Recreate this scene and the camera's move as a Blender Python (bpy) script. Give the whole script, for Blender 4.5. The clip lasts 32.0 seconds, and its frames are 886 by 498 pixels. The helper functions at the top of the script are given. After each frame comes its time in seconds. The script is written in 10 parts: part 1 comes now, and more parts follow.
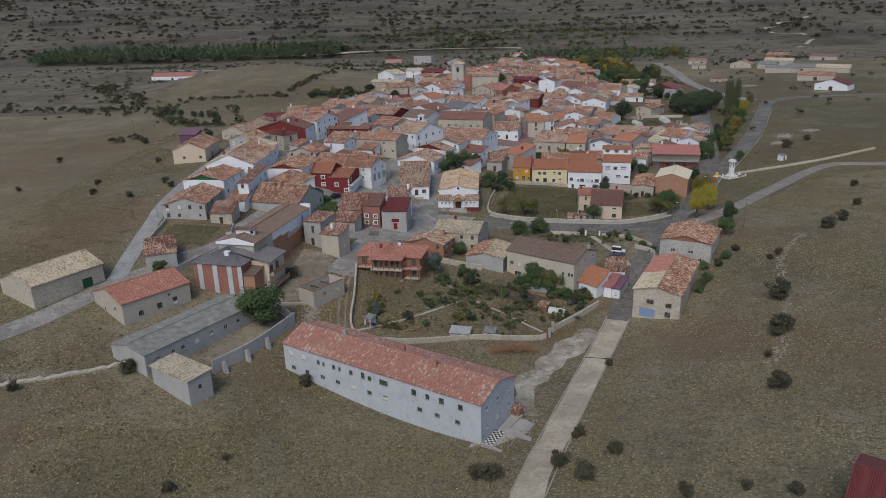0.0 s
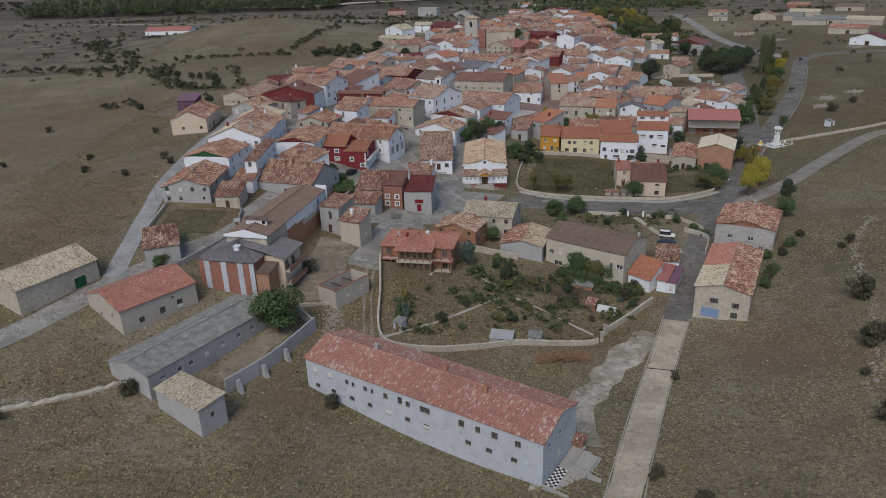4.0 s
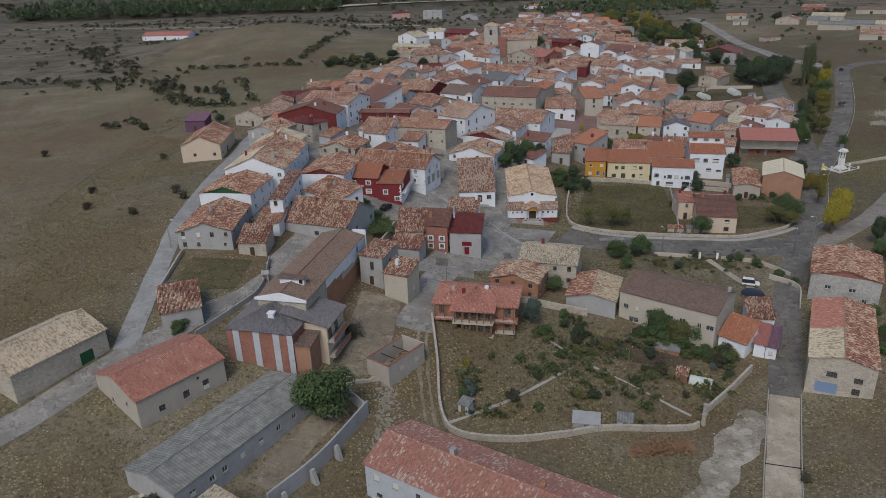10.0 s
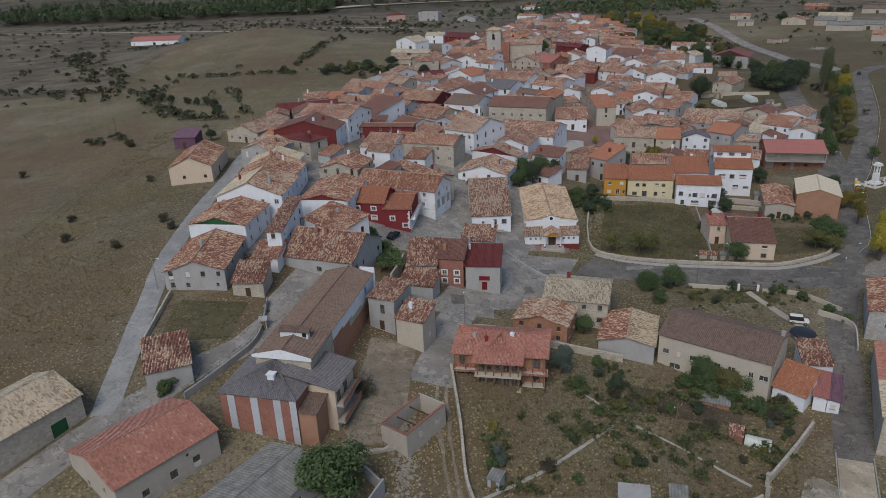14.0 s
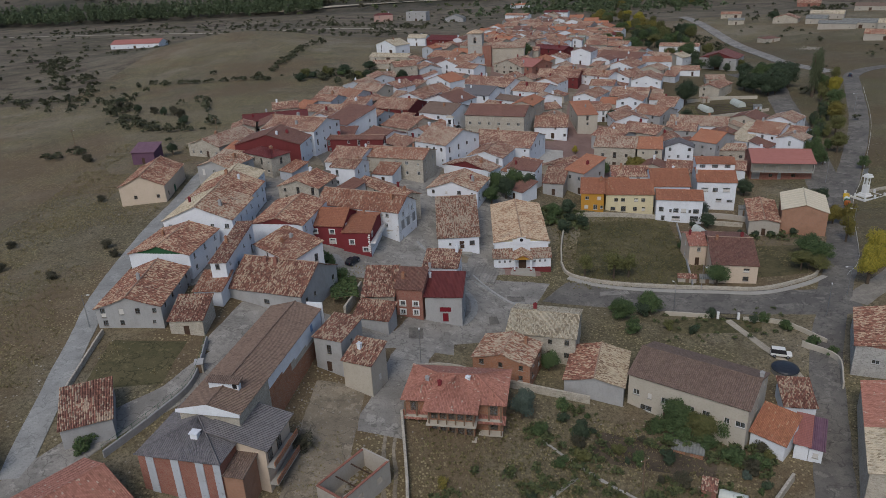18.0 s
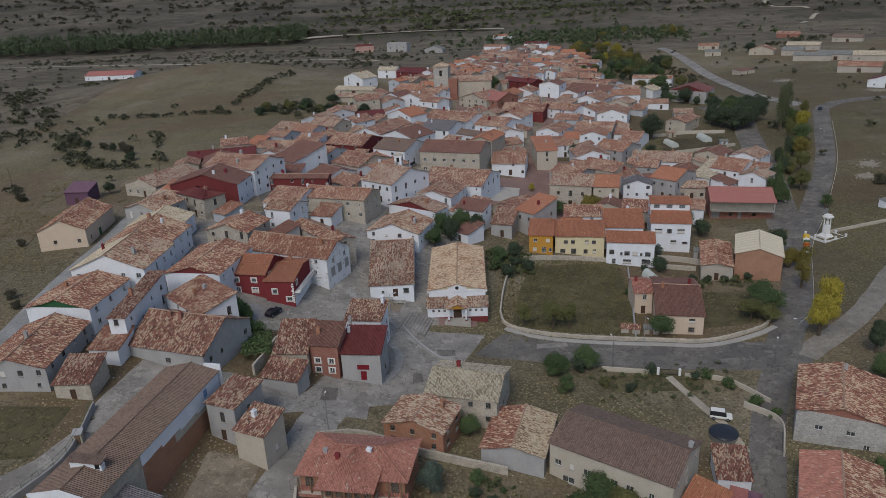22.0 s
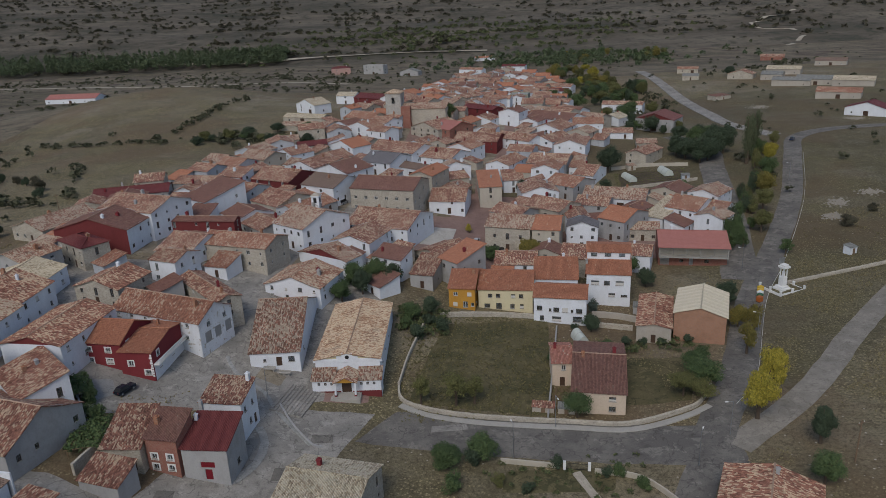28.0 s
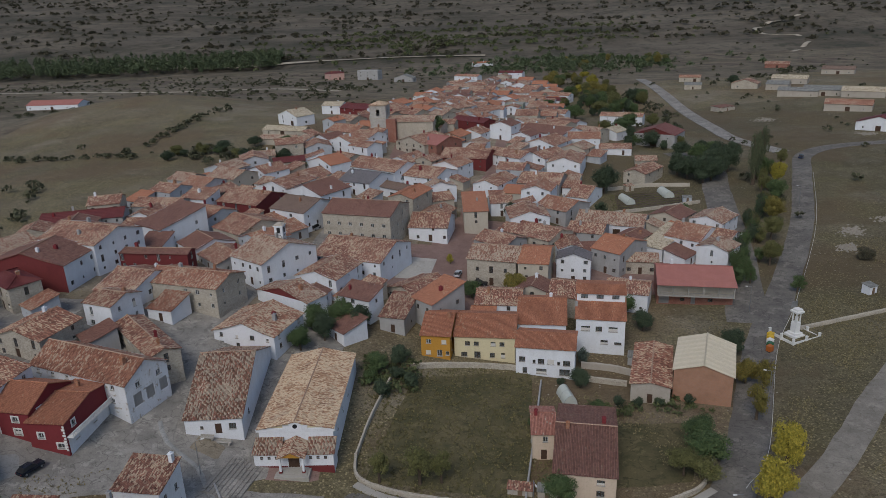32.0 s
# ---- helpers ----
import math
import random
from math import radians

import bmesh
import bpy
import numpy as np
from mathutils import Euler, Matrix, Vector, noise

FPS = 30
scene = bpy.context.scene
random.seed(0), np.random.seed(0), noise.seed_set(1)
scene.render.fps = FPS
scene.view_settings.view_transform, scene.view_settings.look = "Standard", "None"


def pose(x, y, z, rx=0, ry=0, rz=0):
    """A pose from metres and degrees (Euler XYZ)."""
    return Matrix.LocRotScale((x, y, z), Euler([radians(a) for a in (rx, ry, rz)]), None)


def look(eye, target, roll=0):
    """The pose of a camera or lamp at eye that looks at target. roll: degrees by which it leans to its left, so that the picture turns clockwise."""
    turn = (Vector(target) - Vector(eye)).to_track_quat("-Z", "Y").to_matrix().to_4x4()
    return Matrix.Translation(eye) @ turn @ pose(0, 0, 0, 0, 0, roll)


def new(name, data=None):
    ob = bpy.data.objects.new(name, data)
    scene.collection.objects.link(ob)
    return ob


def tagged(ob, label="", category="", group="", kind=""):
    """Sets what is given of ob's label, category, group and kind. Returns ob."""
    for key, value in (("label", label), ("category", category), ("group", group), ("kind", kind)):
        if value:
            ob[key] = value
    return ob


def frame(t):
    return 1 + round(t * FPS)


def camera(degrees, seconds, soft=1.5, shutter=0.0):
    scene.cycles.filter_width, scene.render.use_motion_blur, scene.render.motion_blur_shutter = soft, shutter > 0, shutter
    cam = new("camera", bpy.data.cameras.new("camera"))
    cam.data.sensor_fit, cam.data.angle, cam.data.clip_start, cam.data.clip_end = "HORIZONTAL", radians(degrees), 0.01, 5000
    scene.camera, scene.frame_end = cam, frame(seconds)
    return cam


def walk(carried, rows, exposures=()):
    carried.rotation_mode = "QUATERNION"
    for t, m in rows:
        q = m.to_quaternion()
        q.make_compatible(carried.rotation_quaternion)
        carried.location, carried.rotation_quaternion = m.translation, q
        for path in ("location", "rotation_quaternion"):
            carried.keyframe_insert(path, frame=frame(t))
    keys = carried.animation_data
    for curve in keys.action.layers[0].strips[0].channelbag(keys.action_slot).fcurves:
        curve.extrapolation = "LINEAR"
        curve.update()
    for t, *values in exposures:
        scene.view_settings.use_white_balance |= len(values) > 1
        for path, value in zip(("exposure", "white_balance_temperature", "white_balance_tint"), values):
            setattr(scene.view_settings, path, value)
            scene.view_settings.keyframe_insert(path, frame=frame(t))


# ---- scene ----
cam = camera(63.5, 32.0, 0.5)
PATH = [
    (0.0, pose(12.59, -29.39, 74.50, 71.15, 1.61, 0.43)),
    (0.5, pose(11.53, -26.60, 74.63, 70.56, 1.68, 0.37)),
    (1.0, pose(10.47, -23.81, 74.77, 69.97, 1.76, 0.32)),
    (1.5, pose(9.42, -21.02, 74.93, 69.27, 1.78, 0.33)),
    (2.0, pose(8.37, -18.22, 75.10, 68.56, 1.81, 0.34)),
    (2.5, pose(7.33, -15.50, 75.34, 68.01, 1.84, 0.33)),
    (3.0, pose(6.29, -12.79, 75.58, 67.45, 1.88, 0.32)),
    (3.5, pose(5.31, -10.23, 75.94, 67.43, 1.83, 0.32)),
    (5.5, pose(1.42, -0.39, 77.65, 67.15, 1.85, 0.30)),
    (6.5, pose(-1.00, 3.86, 78.08, 67.15, 1.80, 0.20)),
    (7.5, pose(-3.43, 7.77, 78.37, 67.24, 1.83, 0.07)),
    (8.5, pose(-5.91, 11.65, 78.77, 67.25, 1.76, -0.04)),
    (9.5, pose(-8.38, 15.82, 79.19, 67.26, 1.83, -0.09)),
    (10.5, pose(-10.55, 20.16, 79.60, 67.26, 1.89, -0.25)),
    (11.5, pose(-12.32, 24.62, 79.95, 67.27, 1.89, -0.28)),
    (12.5, pose(-13.76, 29.19, 80.36, 67.29, 2.05, -0.47)),
    (13.5, pose(-14.23, 33.75, 80.70, 67.19, 2.17, -0.74)),
    (14.5, pose(-13.74, 38.23, 80.83, 67.17, 2.23, -0.90)),
    (16.5, pose(-9.85, 44.08, 82.12, 67.10, 2.49, -1.11)),
    (17.5, pose(-7.10, 46.93, 82.42, 66.95, 2.59, -1.17)),
    (18.5, pose(-3.87, 49.77, 82.52, 66.91, 2.55, -1.29)),
    (19.5, pose(-0.40, 52.52, 82.59, 66.96, 2.59, -1.45)),
    (20.0, pose(1.53, 53.89, 82.62, 67.29, 2.59, -1.47)),
    (20.5, pose(3.45, 55.16, 82.68, 67.65, 2.57, -1.47)),
    (21.5, pose(7.55, 57.52, 82.72, 68.56, 2.58, -1.61)),
    (22.5, pose(12.05, 60.25, 82.78, 69.46, 2.54, -1.65)),
    (23.0, pose(14.17, 61.74, 82.71, 69.89, 2.53, -1.69)),
    (23.5, pose(16.30, 63.23, 82.64, 70.32, 2.52, -1.72)),
    (24.0, pose(18.33, 64.86, 82.65, 70.35, 2.54, -1.78)),
    (24.5, pose(20.37, 66.49, 82.66, 70.39, 2.57, -1.83)),
    (25.5, pose(24.31, 70.10, 82.82, 70.36, 2.65, -1.85)),
    (27.5, pose(31.63, 79.08, 82.59, 70.42, 2.56, -1.77)),
    (28.5, pose(34.22, 83.94, 82.90, 70.52, 2.41, -1.70)),
    (29.5, pose(36.28, 88.96, 83.24, 70.52, 2.34, -1.67)),
    (30.5, pose(38.19, 94.33, 83.68, 70.53, 2.30, -1.56)),
    (31.5, pose(39.63, 99.97, 84.13, 70.60, 2.25, -1.54)),
    (32.0, pose(40.35, 102.79, 84.36, 70.64, 2.23, -1.53)),
]
walk(cam, PATH, [(0, 0.12), (8, 0.03), (14, -0.02), (20, -0.1), (26, -0.12), (32, -0.2)])

# ---- light ----
world = bpy.data.worlds.new("overcast_sky")
scene.world = world
world.use_nodes = True
wt = world.node_tree
sky = wt.nodes.new("ShaderNodeTexSky")
sky.sky_type = "NISHITA"
sky.sun_disc = False
sky.sun_elevation, sky.sun_rotation = radians(48), radians(200)
sky.air_density, sky.dust_density, sky.ozone_density = 1.0, 2.0, 1.5
wt.nodes["Background"].inputs[1].default_value = 0.12
wt.links.new(sky.outputs[0], wt.nodes["Background"].inputs[0])
sun = new("sun", bpy.data.lights.new("sun", "SUN"))
sun.data.energy, sun.data.angle, sun.data.color = 1.35, radians(25), (1.0, 0.965, 0.92)
sun.matrix_world = look((-60, -160, 200), (0, 0, 0))


# ---- materials ----
def lin(r, g, b):
    return tuple(((c / 255) / 12.92 if c / 255 <= 0.04045 else ((c / 255 + 0.055) / 1.055) ** 2.4) for c in (r, g, b)) + (1.0,)


class Nodes:
    """A small helper for node materials."""

    def __init__(self, name):
        self.mat = bpy.data.materials.new(name)
        self.mat.use_nodes = True
        self.t = self.mat.node_tree
        self.bsdf = self.t.nodes["Principled BSDF"]
        self.bsdf.inputs["Specular IOR Level"].default_value = 0.25

    def add(self, kind, **ins):
        n = self.t.nodes.new(kind)
        for k, v in ins.items():
            self.put(n.inputs[k.replace("_", " ")], v)
        return n

    def put(self, socket, v):
        if isinstance(v, bpy.types.NodeSocket):
            self.t.links.new(v, socket)
        else:
            socket.default_value = v

    def math(self, op, a, b=0.0):
        n = self.t.nodes.new("ShaderNodeMath")
        n.operation = op
        self.put(n.inputs[0], a)
        self.put(n.inputs[1], b)
        return n.outputs[0]

    def mix(self, f, a, b):
        n = self.t.nodes.new("ShaderNodeMix")
        n.data_type = "RGBA"
        self.put(n.inputs["Factor"], f)
        self.put(n.inputs["A"], a)
        self.put(n.inputs["B"], b)
        return n.outputs["Result"]

    def noise(self, vec, scale, detail=4.0, rough=0.6):
        n = self.add("ShaderNodeTexNoise", Scale=scale, Detail=detail, Roughness=rough)
        self.put(n.inputs["Vector"], vec)
        return n.outputs[0]

    def ramp(self, f, stops):
        n = self.t.nodes.new("ShaderNodeValToRGB")
        e = n.color_ramp.elements
        while len(e) < len(stops):
            e.new(0.5)
        for el, (p, c) in zip(e, stops):
            el.position, el.color = p, c
        self.put(n.inputs[0], f)
        return n.outputs[0]

    def step(self, f, a, b):
        n = self.t.nodes.new("ShaderNodeMapRange")
        self.put(n.inputs[0], f)
        n.inputs[1].default_value, n.inputs[2].default_value = a, b
        return n.outputs[0]

    def coords(self, kind="Object"):
        return self.t.nodes.new("ShaderNodeTexCoord").outputs[kind]

    def random(self):
        return self.t.nodes.new("ShaderNodeObjectInfo").outputs["Random"]

    def finish(self, colour, rough=0.9, bump=None, strength=0.4, dist=0.02):
        self.put(self.bsdf.inputs["Base Color"], colour)
        self.put(self.bsdf.inputs["Roughness"], rough)
        if bump is not None:
            b = self.add("ShaderNodeBump", Strength=strength, Distance=dist)
            self.put(b.inputs["Height"], bump)
            self.put(self.bsdf.inputs["Normal"], b.outputs[0])
        return self.mat


def shade(c, k):
    return tuple(v * k for v in c[:3]) + (1.0,)


def render_mat(name, c, dirt=0.35, peel=0.0, under=(0.25, 0.22, 0.18, 1)):
    """Painted or plain cement render with stains, streaks and fine grain."""
    n = Nodes(name)
    v = n.coords()
    shift = n.add("ShaderNodeVectorMath")
    shift.operation = "ADD"
    n.put(shift.inputs[0], v)
    comb = n.add("ShaderNodeCombineXYZ")
    r100 = n.math("MULTIPLY", n.random(), 80.0)
    n.put(comb.inputs[0], r100)
    n.put(comb.inputs[2], r100)
    n.put(shift.inputs[1], comb.outputs[0])
    v = shift.outputs[0]
    stretch = n.add("ShaderNodeMapping")
    n.put(stretch.inputs[0], v)
    stretch.inputs["Scale"].default_value = (0.7, 0.7, 0.25)
    streak = n.noise(stretch.outputs[0], 1.0, 5)
    blot = n.noise(v, 0.35, 5)
    grain = n.noise(v, 3.5, 5, 0.75)
    base = n.mix(n.math("MULTIPLY", n.step(streak, 0.45, 0.75), dirt * 0.7), c, shade(c, 0.6))
    base = n.mix(n.math("MULTIPLY", n.step(blot, 0.5, 0.8), dirt), base, (c[0] * 0.62, c[1] * 0.57, c[2] * 0.5, 1))
    base = n.mix(n.math("MULTIPLY", n.step(grain, 0.5, 0.7), 0.5), base, shade(c, 0.68))
    if peel:
        base = n.mix(n.step(n.noise(v, 0.8, 7, 0.7), 0.62 - peel, 0.66 - peel), base, under)
    return n.finish(base, 0.92, grain, 0.3, 0.02)


def stone_mat(name, a, b, mortar, scale=2.6):
    """Rubble masonry: cells of two stone colours with pale joints."""
    n = Nodes(name)
    v = n.coords()
    wob = n.noise(v, 2.0, 2)
    m = n.add("ShaderNodeMapping")
    n.put(m.inputs[0], v)
    m.inputs["Scale"].default_value = (1, 1, 1.5)
    vo = n.add("ShaderNodeTexVoronoi", Scale=scale, Randomness=0.9)
    n.put(vo.inputs["Vector"], m.outputs[0])
    ed = n.add("ShaderNodeTexVoronoi", Scale=scale, Randomness=0.9)
    ed.feature = "DISTANCE_TO_EDGE"
    n.put(ed.inputs["Vector"], m.outputs[0])
    bw = n.add("ShaderNodeSeparateColor")
    n.put(bw.inputs[0], vo.outputs["Color"])
    col = n.mix(bw.outputs[0], a, b)
    col = n.mix(n.math("MULTIPLY", bw.outputs[1], 0.4), col, shade(a, 0.5))
    col = n.mix(n.step(ed.outputs["Distance"], 0.09, 0.03), col, mortar)
    col = n.mix(n.math("MULTIPLY", n.step(n.noise(v, 0.4, 5), 0.5, 0.75), 0.45), col, shade(a, 0.5))
    h = n.step(ed.outputs["Distance"], 0.0, 0.12)
    return n.finish(col, 0.93, h, 0.7, 0.04)


def brick_mat(name, a, b, mortar):
    n = Nodes(name)
    v = n.coords()
    sp = n.add("ShaderNodeSeparateXYZ")
    n.put(sp.inputs[0], v)
    cb = n.add("ShaderNodeCombineXYZ")
    n.put(cb.inputs[0], n.math("ADD", sp.outputs[0], sp.outputs[1]))
    n.put(cb.inputs[1], sp.outputs[2])
    br = n.add("ShaderNodeTexBrick", Color1=a, Color2=b, Mortar=mortar, Scale=1.0)
    br.inputs["Brick Width"].default_value = 0.26
    br.inputs["Row Height"].default_value = 0.08
    br.inputs["Mortar Size"].default_value = 0.008
    n.put(br.inputs["Vector"], cb.outputs[0])
    col = n.mix(n.math("MULTIPLY", n.step(n.noise(v, 0.5, 5), 0.45, 0.75), 0.5), br.outputs[0], shade(a, 0.55))
    return n.finish(col, 0.9, n.noise(v, 6.0), 0.3, 0.02)


COURSE = {}


def tile_mat(name, reds, pale, amount, col=0.24, row=0.42, lichen=0.3):
    """Curved clay tiles: every tile takes its own shade; pale replaced tiles come in streaks down the slope."""
    n = Nodes(name)
    COURSE[name] = col
    uv = n.coords("UV")
    sp = n.add("ShaderNodeSeparateXYZ")
    n.put(sp.inputs[0], uv)
    u = n.math("DIVIDE", sp.outputs[0], col)
    w = n.math("DIVIDE", sp.outputs[1], row)
    stag = n.math("ADD", w, n.math("MULTIPLY", n.math("FLOOR", u), 0.37))
    cell = n.add("ShaderNodeCombineXYZ")
    n.put(cell.inputs[0], n.math("FLOOR", u))
    n.put(cell.inputs[1], n.math("FLOOR", stag))
    n.put(cell.inputs[2], n.math("MULTIPLY", n.random(), 50.0))
    wn = n.add("ShaderNodeTexWhiteNoise")
    n.put(wn.inputs["Vector"], cell.outputs[0])
    sc = n.add("ShaderNodeSeparateColor")
    n.put(sc.inputs[0], wn.outputs["Color"])
    off = n.add("ShaderNodeCombineXYZ")
    n.put(off.inputs[2], n.math("MULTIPLY", n.random(), 60.0))
    vv = n.add("ShaderNodeVectorMath")
    vv.operation = "ADD"
    n.put(vv.inputs[0], uv)
    n.put(vv.inputs[1], off.outputs[0])
    big = n.noise(vv.outputs[0], 0.22, 4)
    mid = n.noise(vv.outputs[0], 1.1, 4)
    lay = n.add("ShaderNodeMapping")
    n.put(lay.inputs[0], cell.outputs[0])
    lay.inputs["Scale"].default_value = (0.93, 0.36, 1.0)
    run = n.noise(lay.outputs[0], 1.0, 2, 0.7)
    base = n.ramp(sc.outputs[0], [(0.0, reds[0]), (0.5, reds[1]), (1.0, reds[2])])
    patch = n.math("ADD", n.math("MULTIPLY", sc.outputs[1], 0.2), n.math("ADD", n.math("MULTIPLY", big, 0.5), n.math("MULTIPLY", run, 0.8)))
    base = n.mix(n.math("MULTIPLY", n.step(patch, 0.86 - amount, 0.87 - amount), 0.92), base, pale)
    base = n.mix(n.math("MULTIPLY", n.step(patch, 0.66, 0.63), min(0.75, lichen * 2.2)), base, shade(reds[2], 0.55))
    base = n.mix(n.math("MULTIPLY", n.step(mid, 0.5, 0.8), lichen), base, (0.11, 0.085, 0.065, 1))
    base = n.mix(n.math("MULTIPLY", n.step(n.noise(vv.outputs[0], 0.5, 6), 0.52, 0.8), lichen), base, (0.20, 0.17, 0.12, 1))
    fr = n.math("FRACT", u)
    hump = n.math("ABSOLUTE", n.math("SUBTRACT", fr, 0.5))
    joint = n.step(hump, 0.36, 0.5)
    base = n.mix(n.math("MULTIPLY", joint, 0.42), base, (0.075, 0.05, 0.04, 1))
    base = n.mix(n.math("MULTIPLY", n.step(n.math("FRACT", stag), 0.86, 1.0), 0.35), base, (0.075, 0.05, 0.04, 1))
    base = n.mix(n.math("MULTIPLY", n.step(sc.outputs[2], 0.62, 1.0), 0.45), base, shade(reds[2], 0.62))
    h = n.math("SUBTRACT", n.math("COSINE", n.math("MULTIPLY", n.math("SUBTRACT", fr, 0.5), 6.283)), n.math("MULTIPLY", n.math("FRACT", stag), 0.35))
    return n.finish(base, 0.9, h, 0.8, 0.05)


def sheet_mat(name, a, b, period, rough=0.6, across=0):
    """Corrugated or ribbed sheet: weathered blotches, and a darker colour along each trough."""
    n = Nodes(name)
    uv = n.coords("UV")
    sp = n.add("ShaderNodeSeparateXYZ")
    n.put(sp.inputs[0], uv)
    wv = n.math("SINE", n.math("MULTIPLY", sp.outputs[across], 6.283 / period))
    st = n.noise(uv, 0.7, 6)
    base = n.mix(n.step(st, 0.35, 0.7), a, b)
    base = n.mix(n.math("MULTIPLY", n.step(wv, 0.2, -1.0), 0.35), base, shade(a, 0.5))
    base = n.mix(n.math("MULTIPLY", n.step(n.noise(uv, 2.5, 5), 0.5, 0.8), 0.4), base, shade(b, 0.6))
    return n.finish(base, rough, wv, 0.6, 0.04)


def plain_mat(name, c, rough=0.6, metal=0.0, vary=0.25, scale=3.0):
    n = Nodes(name)
    nz = n.noise(n.coords(), scale, 5)
    n.bsdf.inputs["Metallic"].default_value = metal
    return n.finish(n.mix(n.math("MULTIPLY", n.step(nz, 0.35, 0.75), vary), c, shade(c, 0.55)), rough, nz, 0.15, 0.01)


WALLS = {
    "white": render_mat("white_limewash", (0.69, 0.715, 0.75, 1), 0.3),
    "whitegrey": render_mat("grey_white_paint", (0.43, 0.455, 0.49, 1), 0.45, 0.02, (0.30, 0.31, 0.325, 1)),
    "oldwhite": render_mat("flaking_whitewash", (0.66, 0.68, 0.71, 1), 0.4, 0.05, (0.40, 0.375, 0.33, 1)),
    "grey": render_mat("cement_render", (0.36, 0.358, 0.352, 1), 0.5),
    "render": render_mat("sand_render", (0.40, 0.365, 0.315, 1), 0.4),
    "cream": render_mat("cream_render", (0.45, 0.41, 0.34, 1), 0.35),
    "creamy": render_mat("pale_yellow_paint", (0.62, 0.55, 0.36, 1), 0.2),
    "beige": render_mat("beige_render", (0.56, 0.46, 0.36, 1), 0.25),
    "mustard": render_mat("mustard_paint", (0.48, 0.25, 0.045, 1), 0.2),
    "redwall": render_mat("dark_red_paint", (0.20, 0.035, 0.04, 1), 0.25),
    "maroonwall": render_mat("maroon_boarding", (0.16, 0.035, 0.035, 1), 0.35),
    "pinkwall": render_mat("pink_render", (0.46, 0.30, 0.26, 1), 0.3),
    "greenwall": render_mat("grey_green_render", (0.30, 0.32, 0.26, 1), 0.3),
    "purplewall": render_mat("purple_cladding", (0.13, 0.07, 0.11, 1), 0.2),
    "tan": brick_mat("tan_brick", (0.35, 0.19, 0.12, 1), (0.38, 0.21, 0.14, 1), (0.3, 0.2, 0.15, 1)),
    "brick": brick_mat("orange_brick", (0.36, 0.16, 0.085, 1), (0.28, 0.12, 0.07, 1), (0.36, 0.28, 0.22, 1)),
    "redbrick": brick_mat("red_brick", (0.30, 0.125, 0.09, 1), (0.25, 0.10, 0.075, 1), (0.29, 0.2, 0.16, 1)),
    "stone": stone_mat("rubble_stone", (0.38, 0.345, 0.285, 1), (0.52, 0.47, 0.39, 1), (0.47, 0.43, 0.36, 1)),
    "greystone": stone_mat("grey_rubble", (0.34, 0.33, 0.31, 1), (0.50, 0.485, 0.455, 1), (0.45, 0.435, 0.40, 1)),
    "green": render_mat("green_boarding", (0.03, 0.10, 0.045, 1), 0.2),
}
R0, R1, R2 = (0.31, 0.14, 0.10, 1), (0.39, 0.185, 0.13, 1), (0.20, 0.092, 0.068, 1)
PALE = (0.60, 0.455, 0.32, 1)
